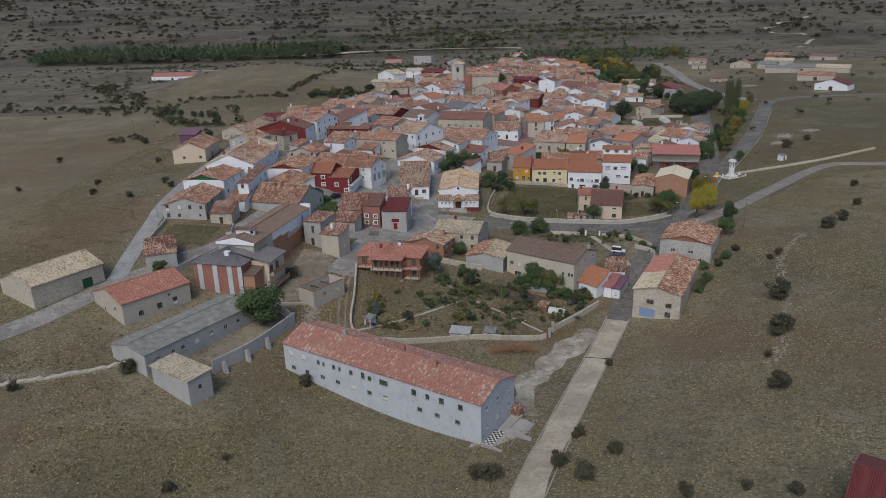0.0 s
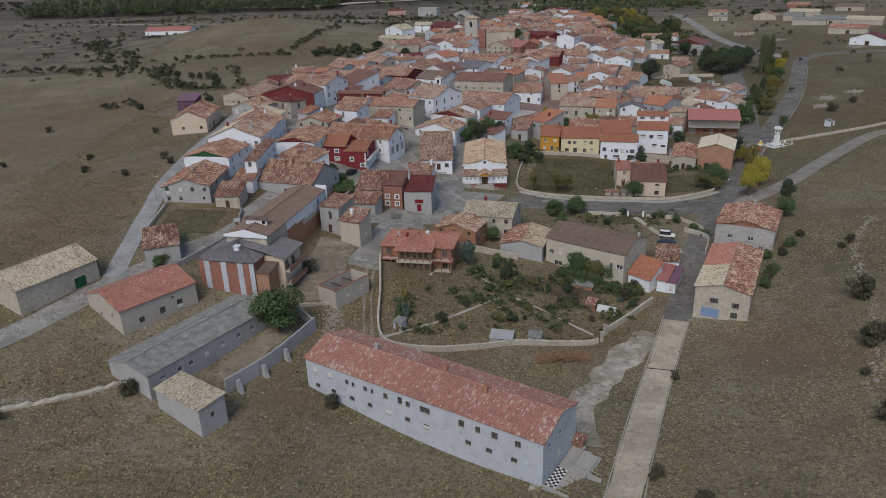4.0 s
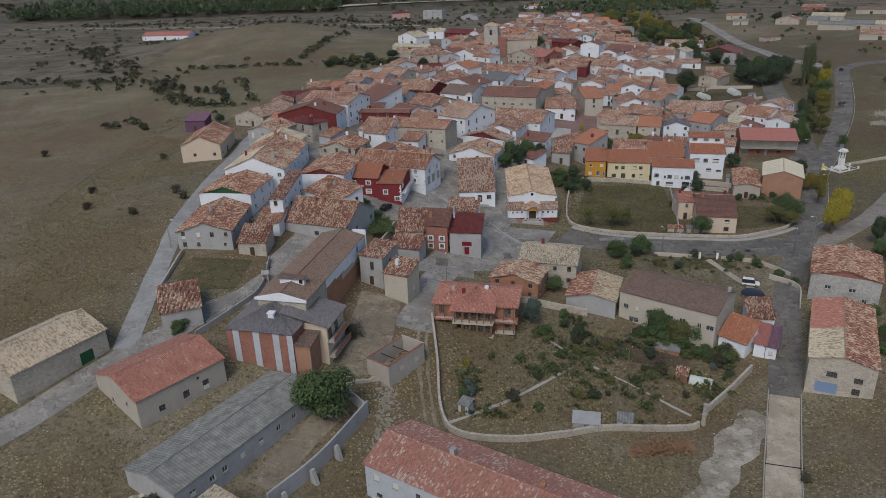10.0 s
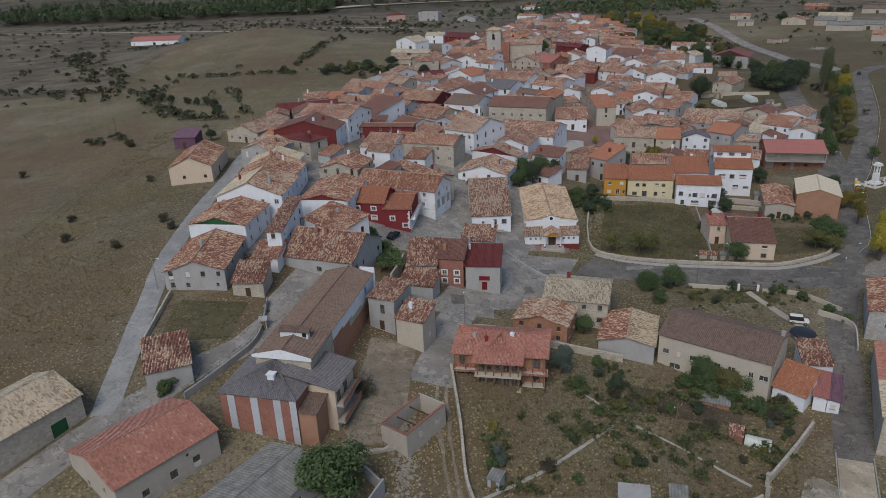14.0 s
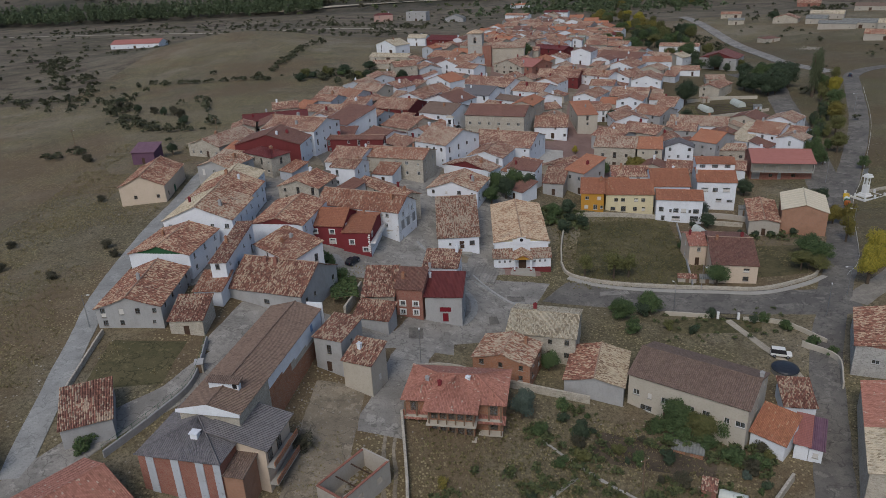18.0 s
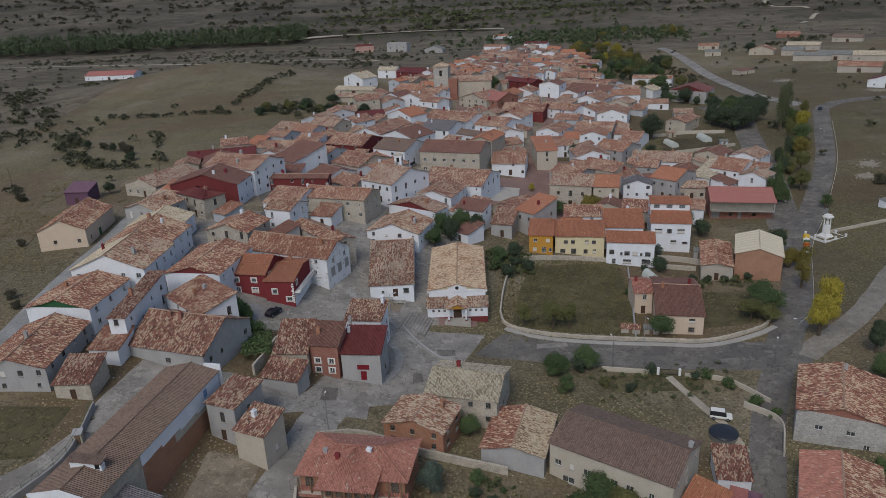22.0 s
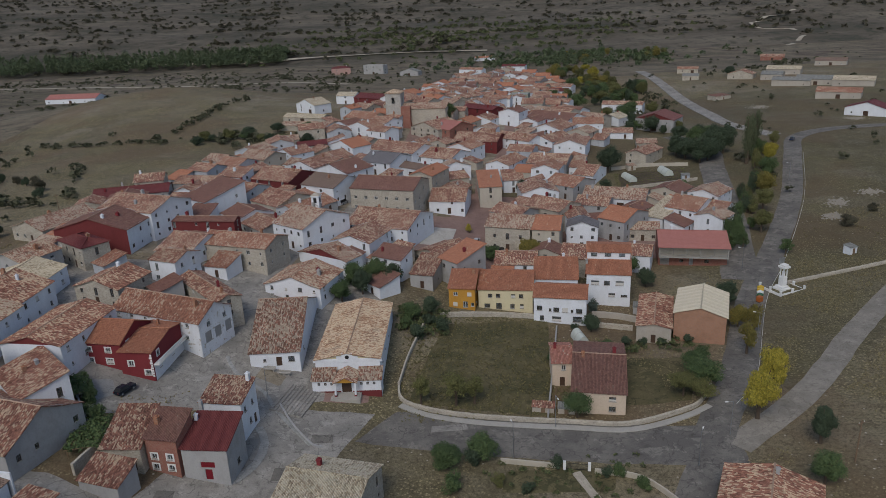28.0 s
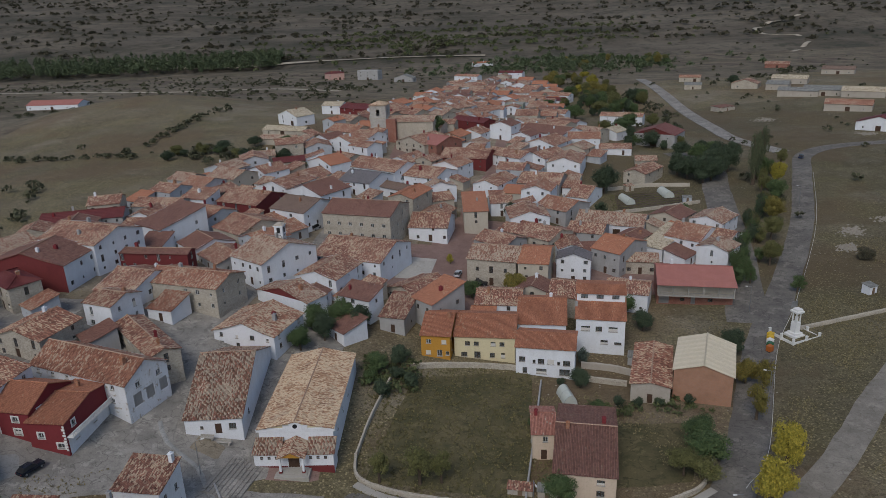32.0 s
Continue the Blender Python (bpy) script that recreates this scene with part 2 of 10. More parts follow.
ROOFS = {
    "red": tile_mat("weathered_red_tile", (R0, R1, R2), PALE, 0.07),
    "redplain": tile_mat("red_clay_tile", ((0.450, 0.205, 0.154, 1), (0.515, 0.246, 0.185, 1), (0.363, 0.158, 0.117, 1)), (0.56, 0.43, 0.34, 1), -0.06, 0.26, 0.45, 0.12),
    "redflake": tile_mat("flaking_red_tile", ((0.462, 0.222, 0.170, 1), (0.526, 0.263, 0.199, 1), (0.386, 0.175, 0.135, 1)), (0.60, 0.50, 0.40, 1), -0.005, 0.26, 0.45, 0.1),
    "mixed": tile_mat("mixed_old_tile", (R0, R1, (0.27, 0.155, 0.105, 1)), (0.54, 0.44, 0.33, 1), 0.12),
    "cream": tile_mat("pale_cream_tile", ((0.54, 0.46, 0.325, 1), (0.62, 0.54, 0.39, 1), (0.40, 0.31, 0.21, 1)), (0.64, 0.56, 0.42, 1), 0.12),
    "creamold": tile_mat("patched_cream_tile", ((0.40, 0.30, 0.20, 1), (0.50, 0.41, 0.29, 1), (0.25, 0.15, 0.10, 1)), (0.55, 0.47, 0.34, 1), 0.12),
    "cream2": tile_mat("sandy_tile", ((0.45, 0.28, 0.175, 1), (0.54, 0.36, 0.235, 1), (0.32, 0.17, 0.11, 1)), (0.64, 0.51, 0.36, 1), 0.14, 0.26, 0.42, 0.15),
    "orange": tile_mat("orange_tile", ((0.47, 0.20, 0.115, 1), (0.52, 0.23, 0.135, 1), (0.39, 0.16, 0.095, 1)), (0.56, 0.34, 0.22, 1), -0.06, 0.24, 0.42, 0.06),
    "orange2": tile_mat("faded_orange_tile", ((0.37, 0.17, 0.11, 1), (0.43, 0.205, 0.135, 1), (0.26, 0.115, 0.078, 1)), (0.56, 0.42, 0.30, 1), 0.05, 0.24, 0.42, 0.25),
    "brown": tile_mat("brown_concrete_tile", ((0.215, 0.152, 0.12, 1), (0.245, 0.172, 0.136, 1), (0.18, 0.126, 0.098, 1)), (0.2, 0.14, 0.1, 1), -0.2, 0.33, 0.38, 0.15),
    "brownred": tile_mat("dull_red_tile", ((0.235, 0.118, 0.092, 1), (0.27, 0.14, 0.108, 1), (0.195, 0.098, 0.075, 1)), (0.30, 0.2, 0.15, 1), -0.1, 0.26, 0.42, 0.2),
    "dark": tile_mat("dark_grey_tile", ((0.175, 0.168, 0.175, 1), (0.20, 0.19, 0.198, 1), (0.145, 0.14, 0.146, 1)), (0.16, 0.15, 0.14, 1), -0.2, 0.33, 0.38, 0.1),
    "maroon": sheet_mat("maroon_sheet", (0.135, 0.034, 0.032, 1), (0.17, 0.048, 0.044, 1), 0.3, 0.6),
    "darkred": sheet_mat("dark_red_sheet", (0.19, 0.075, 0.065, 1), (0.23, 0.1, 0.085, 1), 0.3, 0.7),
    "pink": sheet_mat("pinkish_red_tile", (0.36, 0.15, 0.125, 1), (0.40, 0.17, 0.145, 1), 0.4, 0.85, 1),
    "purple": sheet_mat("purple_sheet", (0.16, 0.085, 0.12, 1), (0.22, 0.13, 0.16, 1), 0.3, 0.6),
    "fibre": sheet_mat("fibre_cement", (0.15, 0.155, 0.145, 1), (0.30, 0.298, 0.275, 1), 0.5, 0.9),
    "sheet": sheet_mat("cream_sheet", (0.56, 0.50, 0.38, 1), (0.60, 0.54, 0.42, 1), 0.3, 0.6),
    "grey": WALLS["grey"],
}
GLASS = Nodes("window_glass")
GLASS.bsdf.inputs["Base Color"].default_value = (0.55, 0.6, 0.62, 1)
GLASS.bsdf.inputs["Transmission Weight"].default_value = 0.9
GLASS.bsdf.inputs["Roughness"].default_value = 0.05
GLASS = GLASS.mat
FRAME_W = plain_mat("white_frame", (0.62, 0.62, 0.6, 1), 0.5)
FRAME_B = plain_mat("brown_frame", (0.07, 0.04, 0.025, 1), 0.5)
WOOD_D = plain_mat("dark_wood", (0.075, 0.045, 0.03, 1), 0.6, 0, 0.5, 6)
WOOD = plain_mat("weathered_wood", (0.19, 0.13, 0.085, 1), 0.8, 0, 0.5, 6)
METAL = plain_mat("galvanised_steel", (0.36, 0.37, 0.38, 1), 0.45, 0.8)
IRON = plain_mat("dark_iron", (0.04, 0.04, 0.042, 1), 0.5, 0.6)
BLUE = plain_mat("faded_blue_paint", (0.19, 0.27, 0.42, 1), 0.6)
REDP = plain_mat("dark_red_door_paint", (0.17, 0.012, 0.02, 1), 0.5)
GREENP = plain_mat("green_door_paint", (0.02, 0.09, 0.04, 1), 0.6)
WHITEP = plain_mat("white_stone", (0.72, 0.72, 0.7, 1), 0.7)
CONCRETE = render_mat("pale_concrete", (0.36, 0.345, 0.31, 1), 0.35)
SHUTTER = plain_mat("roller_blind", (0.58, 0.56, 0.52, 1), 0.6)
RIDGE = plain_mat("mortared_ridge_tile", (0.43, 0.30, 0.22, 1), 0.9, 0, 0.6, 2.5)
BARK = plain_mat("bark", (0.10, 0.075, 0.055, 1), 0.95, 0, 0.5, 8)
YELLOWP = plain_mat("yellow_plastic", (0.62, 0.40, 0.03, 1), 0.4)
TARP = plain_mat("dark_tarpaulin", (0.03, 0.035, 0.045, 1), 0.35, 0, 0.5, 2)


def ground_mat(name, tint, amount):
    """Dry autumn pasture: olive, straw and grey-brown patches, dark gaps, tussocks and pale stones."""
    n = Nodes(name)
    v = n.coords()
    a = n.noise(v, 0.011, 6)
    b = n.noise(v, 0.05, 6, 0.65)
    c = n.noise(v, 0.3, 6, 0.72)
    d = n.noise(v, 1.5, 5, 0.75)
    f = n.noise(v, 0.024, 5, 0.6)
    col = n.ramp(a, [(0.32, (0.10, 0.09, 0.046, 1)), (0.44, (0.142, 0.12, 0.07, 1)), (0.5, (0.185, 0.156, 0.096, 1)), (0.57, (0.155, 0.13, 0.08, 1)), (0.7, (0.11, 0.094, 0.056, 1))])
    col = n.mix(n.math("MULTIPLY", n.step(f, 0.54, 0.64), 0.8), col, (0.25, 0.215, 0.16, 1))
    col = n.mix(n.math("MULTIPLY", n.step(f, 0.46, 0.36), 0.75), col, (0.092, 0.078, 0.042, 1))
    col = n.mix(n.math("MULTIPLY", n.step(b, 0.5, 0.62), 0.6), col, (0.15, 0.13, 0.058, 1))
    col = n.mix(n.math("MULTIPLY", n.step(b, 0.46, 0.34), 0.6), col, (0.20, 0.168, 0.118, 1))
    col = n.mix(n.math("MULTIPLY", n.step(c, 0.52, 0.64), 0.5), col, (0.085, 0.07, 0.042, 1))
    col = n.mix(n.math("MULTIPLY", n.step(c, 0.45, 0.34), 0.4), col, (0.26, 0.215, 0.13, 1))
    col = n.mix(n.math("MULTIPLY", n.step(d, 0.49, 0.37), 0.8), col, (0.05, 0.042, 0.026, 1))
    col = n.mix(n.math("MULTIPLY", n.step(d, 0.54, 0.66), 0.5), col, (0.30, 0.255, 0.165, 1))
    shifted = n.add("ShaderNodeMapping")
    n.put(shifted.inputs[0], v)
    shifted.inputs["Location"].default_value = (310, 120, 0)
    heath = n.noise(shifted.outputs[0], 0.019, 6, 0.65)
    col = n.mix(n.math("MULTIPLY", n.step(heath, 0.46, 0.58), 0.6), col, (0.135, 0.088, 0.05, 1))
    vo = n.add("ShaderNodeTexVoronoi", Scale=1.5)
    n.put(vo.inputs["Vector"], v)
    spot = n.math("MULTIPLY", n.step(vo.outputs["Distance"], 0.34, 0.2), n.step(b, 0.44, 0.54))
    col = n.mix(n.math("MULTIPLY", spot, 0.8), col, (0.36, 0.30, 0.17, 1))
    vs = n.add("ShaderNodeTexVoronoi", Scale=0.55)
    n.put(vs.inputs["Vector"], v)
    col = n.mix(n.math("MULTIPLY", n.step(vs.outputs["Distance"], 0.13, 0.08), n.step(b, 0.52, 0.42)), col, (0.42, 0.38, 0.31, 1))
    fine = n.noise(v, 5.0, 4, 0.8)
    col = n.mix(n.math("MULTIPLY", n.step(fine, 0.5, 0.36), 0.65), col, (0.045, 0.038, 0.024, 1))
    return n.finish(n.mix(amount, col, tint), 0.97, n.math("ADD", c, d), 0.8, 0.15)


def road_mat(name, a, b, crack=0.3):
    """A worn laid surface: repairs, stains, grit and crooked cracks."""
    n = Nodes(name)
    v = n.coords()
    p = n.noise(v, 0.13, 6, 0.65)
    g = n.noise(v, 4.0, 4, 0.7)
    col = n.mix(n.step(p, 0.38, 0.66), a, b)
    col = n.mix(n.math("MULTIPLY", n.step(n.noise(v, 0.6, 6, 0.7), 0.52, 0.66), crack), col, shade(a, 0.6))
    col = n.mix(n.math("MULTIPLY", n.step(n.noise(v, 0.35, 5, 0.7), 0.56, 0.60), crack * 0.8), col, shade(b, 1.3))
    col = n.mix(n.math("MULTIPLY", n.step(g, 0.5, 0.32), 0.5), col, shade(a, 0.6))
    ed = n.noise(v, 0.22, 3, 0.5)
    seam = n.math("ABSOLUTE", n.math("SUBTRACT", ed, 0.5))
    col = n.mix(n.math("MULTIPLY", n.step(seam, 0.012, 0.003), crack), col, shade(a, 0.5))
    return n.finish(col, 0.92, g, 0.3, 0.02)


def hill_mat():
    """Far scrubland: dull brown slopes with dark heath and paler terraces."""
    n = Nodes("scrub_hillside")
    v = n.coords()
    m = n.add("ShaderNodeMapping")
    n.put(m.inputs[0], v)
    m.inputs["Scale"].default_value = (1, 2.2, 6)
    a, b = n.noise(m.outputs[0], 0.006, 6, 0.65), n.noise(v, 0.05, 6, 0.7)
    col = n.ramp(a, [(0.32, (0.05, 0.048, 0.033, 1)), (0.5, (0.105, 0.088, 0.066, 1)), (0.66, (0.15, 0.128, 0.096, 1))])
    col = n.mix(n.math("MULTIPLY", n.step(b, 0.5, 0.62), 0.75), col, (0.04, 0.042, 0.028, 1))
    return n.finish(col, 0.97, b, 0.8, 1.0)


def valley_mat():
    """Rough lower pasture: rust-brown heath, dull grass and bare banks."""
    n = Nodes("rough_valley_pasture")
    v = n.coords()
    a, b, c = n.noise(v, 0.014, 6, 0.6), n.noise(v, 0.07, 6, 0.7), n.noise(v, 0.5, 5, 0.75)
    col = n.ramp(a, [(0.35, (0.10, 0.088, 0.055, 1)), (0.48, (0.125, 0.10, 0.07, 1)), (0.55, (0.17, 0.145, 0.10, 1)), (0.66, (0.095, 0.07, 0.052, 1))])
    col = n.mix(n.math("MULTIPLY", n.step(b, 0.52, 0.62), 0.7), col, (0.06, 0.05, 0.035, 1))
    col = n.mix(n.math("MULTIPLY", n.step(b, 0.44, 0.36), 0.5), col, (0.21, 0.178, 0.12, 1))
    col = n.mix(n.math("MULTIPLY", n.step(c, 0.47, 0.36), 0.6), col, (0.05, 0.042, 0.03, 1))
    return n.finish(col, 0.97, n.math("ADD", b, c), 0.8, 0.3)


GROUND = ground_mat("dry_pasture", (0.3, 0.26, 0.18, 1), 0.03)
GREEN = ground_mat("damp_pasture", (0.045, 0.045, 0.02, 1), 0.28)
VALLEY = valley_mat()
HILLSIDE = hill_mat()
ASPHALT = road_mat("worn_asphalt", (0.12, 0.111, 0.10, 1), (0.20, 0.185, 0.162, 1), 0.6)
PALEASPHALT = road_mat("faded_asphalt", (0.205, 0.193, 0.173, 1), (0.32, 0.30, 0.268, 1), 0.6)
GREYSLAB = road_mat("grey_concrete_lane", (0.25, 0.25, 0.238, 1), (0.34, 0.338, 0.32, 1), 0.4)
SLAB = road_mat("concrete_road", (0.326, 0.281, 0.208, 1), (0.461, 0.403, 0.304, 1), 0.4)
TRACK = road_mat("grey_gravel", (0.20, 0.18, 0.15, 1), (0.285, 0.26, 0.22, 1), 0.4)
TRODDEN = road_mat("trodden_gravel", (0.20, 0.172, 0.125, 1), (0.44, 0.40, 0.33, 1), 0.5)
GRAVEL = road_mat("pale_gravel", (0.33, 0.295, 0.235, 1), (0.43, 0.385, 0.31, 1))
PAVING = road_mat("red_paving", (0.21, 0.135, 0.115, 1), (0.26, 0.175, 0.15, 1))
PALEPAVE = road_mat("pale_plaza_slabs", (0.40, 0.38, 0.34, 1), (0.48, 0.455, 0.41, 1))
EARTH = road_mat("bare_earth", (0.18, 0.15, 0.11, 1), (0.28, 0.24, 0.18, 1), 0.6)
GRASS = road_mat("rough_green_grass", (0.072, 0.068, 0.032, 1), (0.135, 0.113, 0.06, 1), 0.7)
SOIL = road_mat("tilled_soil", (0.07, 0.055, 0.04, 1), (0.11, 0.085, 0.06, 1), 0.5)


def leaf_mat(name, a, b):
    n = Nodes(name)
    geo = n.t.nodes.new("ShaderNodeNewGeometry")
    col = n.mix(geo.outputs["Random Per Island"], a, b)
    col = n.mix(n.math("MULTIPLY", n.random(), 0.35), col, shade(a, 0.6))
    return n.finish(col, 0.8)


LEAVES = {
    "green": leaf_mat("green_leaves", (0.047, 0.081, 0.032, 1), (0.115, 0.155, 0.061, 1)),
    "dark": leaf_mat("dark_leaves", (0.033, 0.052, 0.031, 1), (0.078, 0.104, 0.058, 1)),
    "river": leaf_mat("river_leaves", (0.06, 0.085, 0.045, 1), (0.125, 0.155, 0.08, 1)),
    "hedge": leaf_mat("hedge_leaves", (0.055, 0.061, 0.035, 1), (0.121, 0.121, 0.072, 1)),
    "yellow": leaf_mat("yellow_leaves", (0.20, 0.19, 0.03, 1), (0.46, 0.37, 0.06, 1)),
    "gold": leaf_mat("golden_leaves", (0.12, 0.11, 0.03, 1), (0.25, 0.20, 0.05, 1)),
    "olive": leaf_mat("olive_leaves", (0.090, 0.096, 0.036, 1), (0.168, 0.162, 0.060, 1)),
    "scrub": leaf_mat("scrub_leaves", (0.046, 0.046, 0.030, 1), (0.109, 0.098, 0.063, 1)),
    "straw": leaf_mat("straw_tufts", (0.19, 0.16, 0.085, 1), (0.33, 0.28, 0.155, 1)),
    "poplar": leaf_mat("poplar_leaves", (0.06, 0.075, 0.04, 1), (0.12, 0.135, 0.075, 1)),
    "garden": leaf_mat("garden_leaves", (0.050, 0.069, 0.033, 1), (0.150, 0.163, 0.069, 1)),
    "weed": leaf_mat("rank_weeds", (0.085, 0.08, 0.032, 1), (0.21, 0.18, 0.085, 1)),
    "tussock": leaf_mat("tussock_grass", (0.15, 0.125, 0.06, 1), (0.33, 0.28, 0.15, 1)),
    "bluegreen": leaf_mat("bluish_leaves", (0.066, 0.094, 0.077, 1), (0.132, 0.165, 0.132, 1)),
}


# ---- the lie of the land ----
HILLS = [(-120, 80, -0.6, 75), (-20, 60, -15.1, 75), (60, 40, 3.9, 75), (130, 120, 4.0, 75), (-60, 150, 6.6, 75), (20, 150, -3.0, 75), (-130, 230, -6.3, 75), (-30, 240, 12.4, 75), (60, 220, -14.5, 75), (150, 260, -2.9, 75), (-120, 340, 4.4, 75), (0, 340, -3.4, 75), (100, 360, -3.1, 75), (220, 400, -0.6, 75), (-40, 450, 7.1, 75), (60, 480, 5.3, 75), (-200, 520, 1.5, 75), (150, 560, -8.8, 75), (-280, 700, -5.6, 75), (240, 180, 3.0, 75), (20, 100, -5.2, 32), (60, 130, -5.9, 32), (-40, 110, -1.9, 32), (0, 200, -5.1, 32), (90, 200, 1.7, 32)]


def smooth(a, b, v):
    t = min(1.0, max(0.0, (v - a) / (b - a)))
    return t * t * (3 - 2 * t)


def ground(x, y):
    """Height of the land: the village spur, the valley behind it and the terraced slope beyond."""
    z = 16.4 + sum(k * math.exp(-((x - cx) ** 2 + (y - cy) ** 2) / (2 * r * r)) for cx, cy, k, r in HILLS)
    z -= 13 * smooth(640, 960, y + 0.15 * x)
    z += 15 * math.exp(-(((x + 135) / (75 if x < -135 else 70)) ** 2 + ((y - 560) / 75) ** 2))
    far = y + 0.05 * x
    if far > 1050:
        rise = 0.118 * (far - 1050) + 22 * smooth(250, 900, abs(x)) * smooth(1150, 1700, far)
        rise += 14 * noise.noise((x / 420, y / 420, 3.1)) * smooth(1100, 1500, far)
        step = 7.0
        k = rise / step
        z += step * (math.floor(k) + smooth(0.35, 0.75, k - math.floor(k)))
    if y < 0:
        z += 0.02 * min(-y, 600)
    return z


def spread(a, b, fine, lo, hi, grow=1.12):
    """Coordinates, fine between a and b and ever coarser out to lo and hi."""
    out = list(np.arange(a, b + fine / 2, fine))
    s, v = fine, a
    while v > lo:
        s *= grow
        v -= s
        out.insert(0, v)
    s, v = fine, out[-1]
    while v < hi:
        s = min(s * grow, 45)
        v += s
        out.append(v)
    return out


def mesh_of(name, verts, faces, mats=(), uvs=None, slots=None, soft=False):
    me = bpy.data.meshes.new(name)
    me.from_pydata(verts, [], faces)
    for m in mats:
        me.materials.append(m)
    if slots is not None:
        me.polygons.foreach_set("material_index", slots)
    if uvs is not None:
        lay = me.uv_layers.new(name="UVMap")
        flat = np.array([uvs[i] for f in faces for i in f], dtype=np.float32).ravel()
        lay.data.foreach_set("uv", flat)
    if soft:
        me.shade_smooth()
    me.update()
    return me


def zone(x, y):
    """Which cover grows where: pasture, far slope, valley floor."""
    w = y + 25 * noise.noise((x / 60, 2.0, 0.0))
    if w > 1015:
        return 1
    if x > 100 + 8 * noise.noise((y / 30, 4.0, 0.0)) and w > 205 + 0.35 * (x - 100) and y < 560:
        return 3
    return 2 if w > 600 + 0.25 * max(0, x + 100) or (x < -190 and y > 395 - 0.15 * (x + 190)) else 0


gx, gy = spread(-130, 230, 3.0, -2600, 2600), spread(40, 480, 3.0, -900, 4200, 1.06)
gv = [(x, y, ground(x, y)) for y in gy for x in gx]
nx = len(gx)
gf = [(j * nx + i, j * nx + i + 1, (j + 1) * nx + i + 1, (j + 1) * nx + i) for j in range(len(gy) - 1) for i in range(nx - 1)]
tagged(new("ground", mesh_of("ground", gv, gf, [GROUND, HILLSIDE, VALLEY, GREEN], slots=[zone(*gv[f[0]][:2]) for f in gf], soft=True)), "dry brown pasture and hillside with sparse grass", "ground", kind="structure")


def along(points, step=2.0):
    """A smooth line through a few plan points (Catmull-Rom)."""
    p = [Vector(q) for q in points]
    p = [2 * p[0] - p[1]] + p + [2 * p[-1] - p[-2]]
    out = []
    for i in range(1, len(p) - 2):
        n = max(2, int((p[i + 1] - p[i]).length / step))
        for k in range(n):
            t = k / n
            a, b, c, d = p[i - 1 : i + 3]
            out.append(0.5 * ((2 * b) + (c - a) * t + (2 * a - 5 * b + 4 * c - d) * t * t + (3 * b - a - 3 * c + d) * t ** 3))
    return out + [p[-2]]


LANES = set()


def ribbon(name, points, width, mat, label, lift=0.06, kind="structure", category="road", ragged=0.25):
    """A road or path laid on the ground, with a small edge."""
    line = along(points)
    if width > 2:
        for q in line:
            r = width / 2 + 1.0
            LANES.update((i, j) for i in range(int((q.x - r) // 1), int((q.x + r) // 1) + 1) for j in range(int((q.y - r) // 1), int((q.y + r) // 1) + 1))
    verts, faces = [], []
    for i, q in enumerate(line):
        d = (line[min(i + 1, len(line) - 1)] - line[max(i - 1, 0)]).normalized()
        s = Vector((-d.y, d.x))
        wl = width / 2 + ragged * noise.noise((q.x / 5, q.y / 5, 1.0))
        wr = width / 2 + ragged * noise.noise((q.x / 5, q.y / 5, 7.0))
        for k, e in ((wl, -0.4), (wl - 0.06, lift), (wl / 3, lift + 0.03), (-wr / 3, lift + 0.03), (-(wr - 0.06), lift), (-wr, -0.4)):
            a = q + s * k
            verts.append((a.x, a.y, ground(a.x, a.y) + e))
    for i in range(len(line) - 1):
        for k in range(5):
            a = i * 6 + k
            faces.append((a + 1, a, a + 6, a + 7))
    return tagged(new(name, mesh_of(name, verts, faces, [mat])), label, category, kind=kind)


def patch(name, corners, mat, label, lift=0.05, step=2.5, category="ground", rough=0.6):
    """A surface of its own laid on the ground inside a four-cornered plan, with uneven edges."""
    a, b, c, d = [Vector(q) for q in corners]
    n = max(4, int(max((b - a).length, (c - d).length) / step))
    m = max(4, int(max((d - a).length, (c - b).length) / step))
    verts, faces = [], []
    for j in range(m + 1):
        for i in range(n + 1):
            u, v = i / n, j / m
            q = (a * (1 - u) + b * u) * (1 - v) + (d * (1 - u) + c * u) * v
            edge = i in (0, n) or j in (0, m)
            q += Vector((noise.noise((q.x / 6, q.y / 6, 2.0)), noise.noise((q.x / 6, q.y / 6, 9.0)))) * rough
            verts.append((q.x, q.y, ground(q.x, q.y) + (-0.25 if edge else lift)))
    for j in range(m):
        for i in range(n):
            k = j * (n + 1) + i
            faces.append((k, k + 1, k + n + 2, k + n + 1))
    return tagged(new(name, mesh_of(name, verts, faces, [mat])), label, category, kind="structure")


ribbon("road_9", [(51.5, 129.5), (60.5, 149.6), (70, 170.2), (79.6, 186)], 6.0, ASPHALT, "brown-grey patched asphalt lane between a barn and gardens", 0.1)
ribbon("road_1", [(14, 20), (22.5, 60.1), (29.9, 79.4), (37.2, 97.3), (41, 106.1), (52, 130.5)], 5.2, SLAB, "worn concrete lane with low kerbs between fields")
patch("road_2", [(14, 193), (86, 178.5), (88, 194), (24, 206)], ASPHALT, "wide worn asphalt street in front of the chapel", 0.09)
patch("road_10", [(-53, 164), (-43, 157), (-29, 184), (-47, 187)], PALEASPHALT, "worn asphalt yard between a hall and old houses", 0.085)
ribbon("road_11", [(-9, 174), (-12.4, 168), (-14.5, 160), (-16.4, 151), (-17.4, 145)], 7.5, PALEASPHALT, "worn asphalt lane that narrows to a track", 0.09, ragged=1.2)
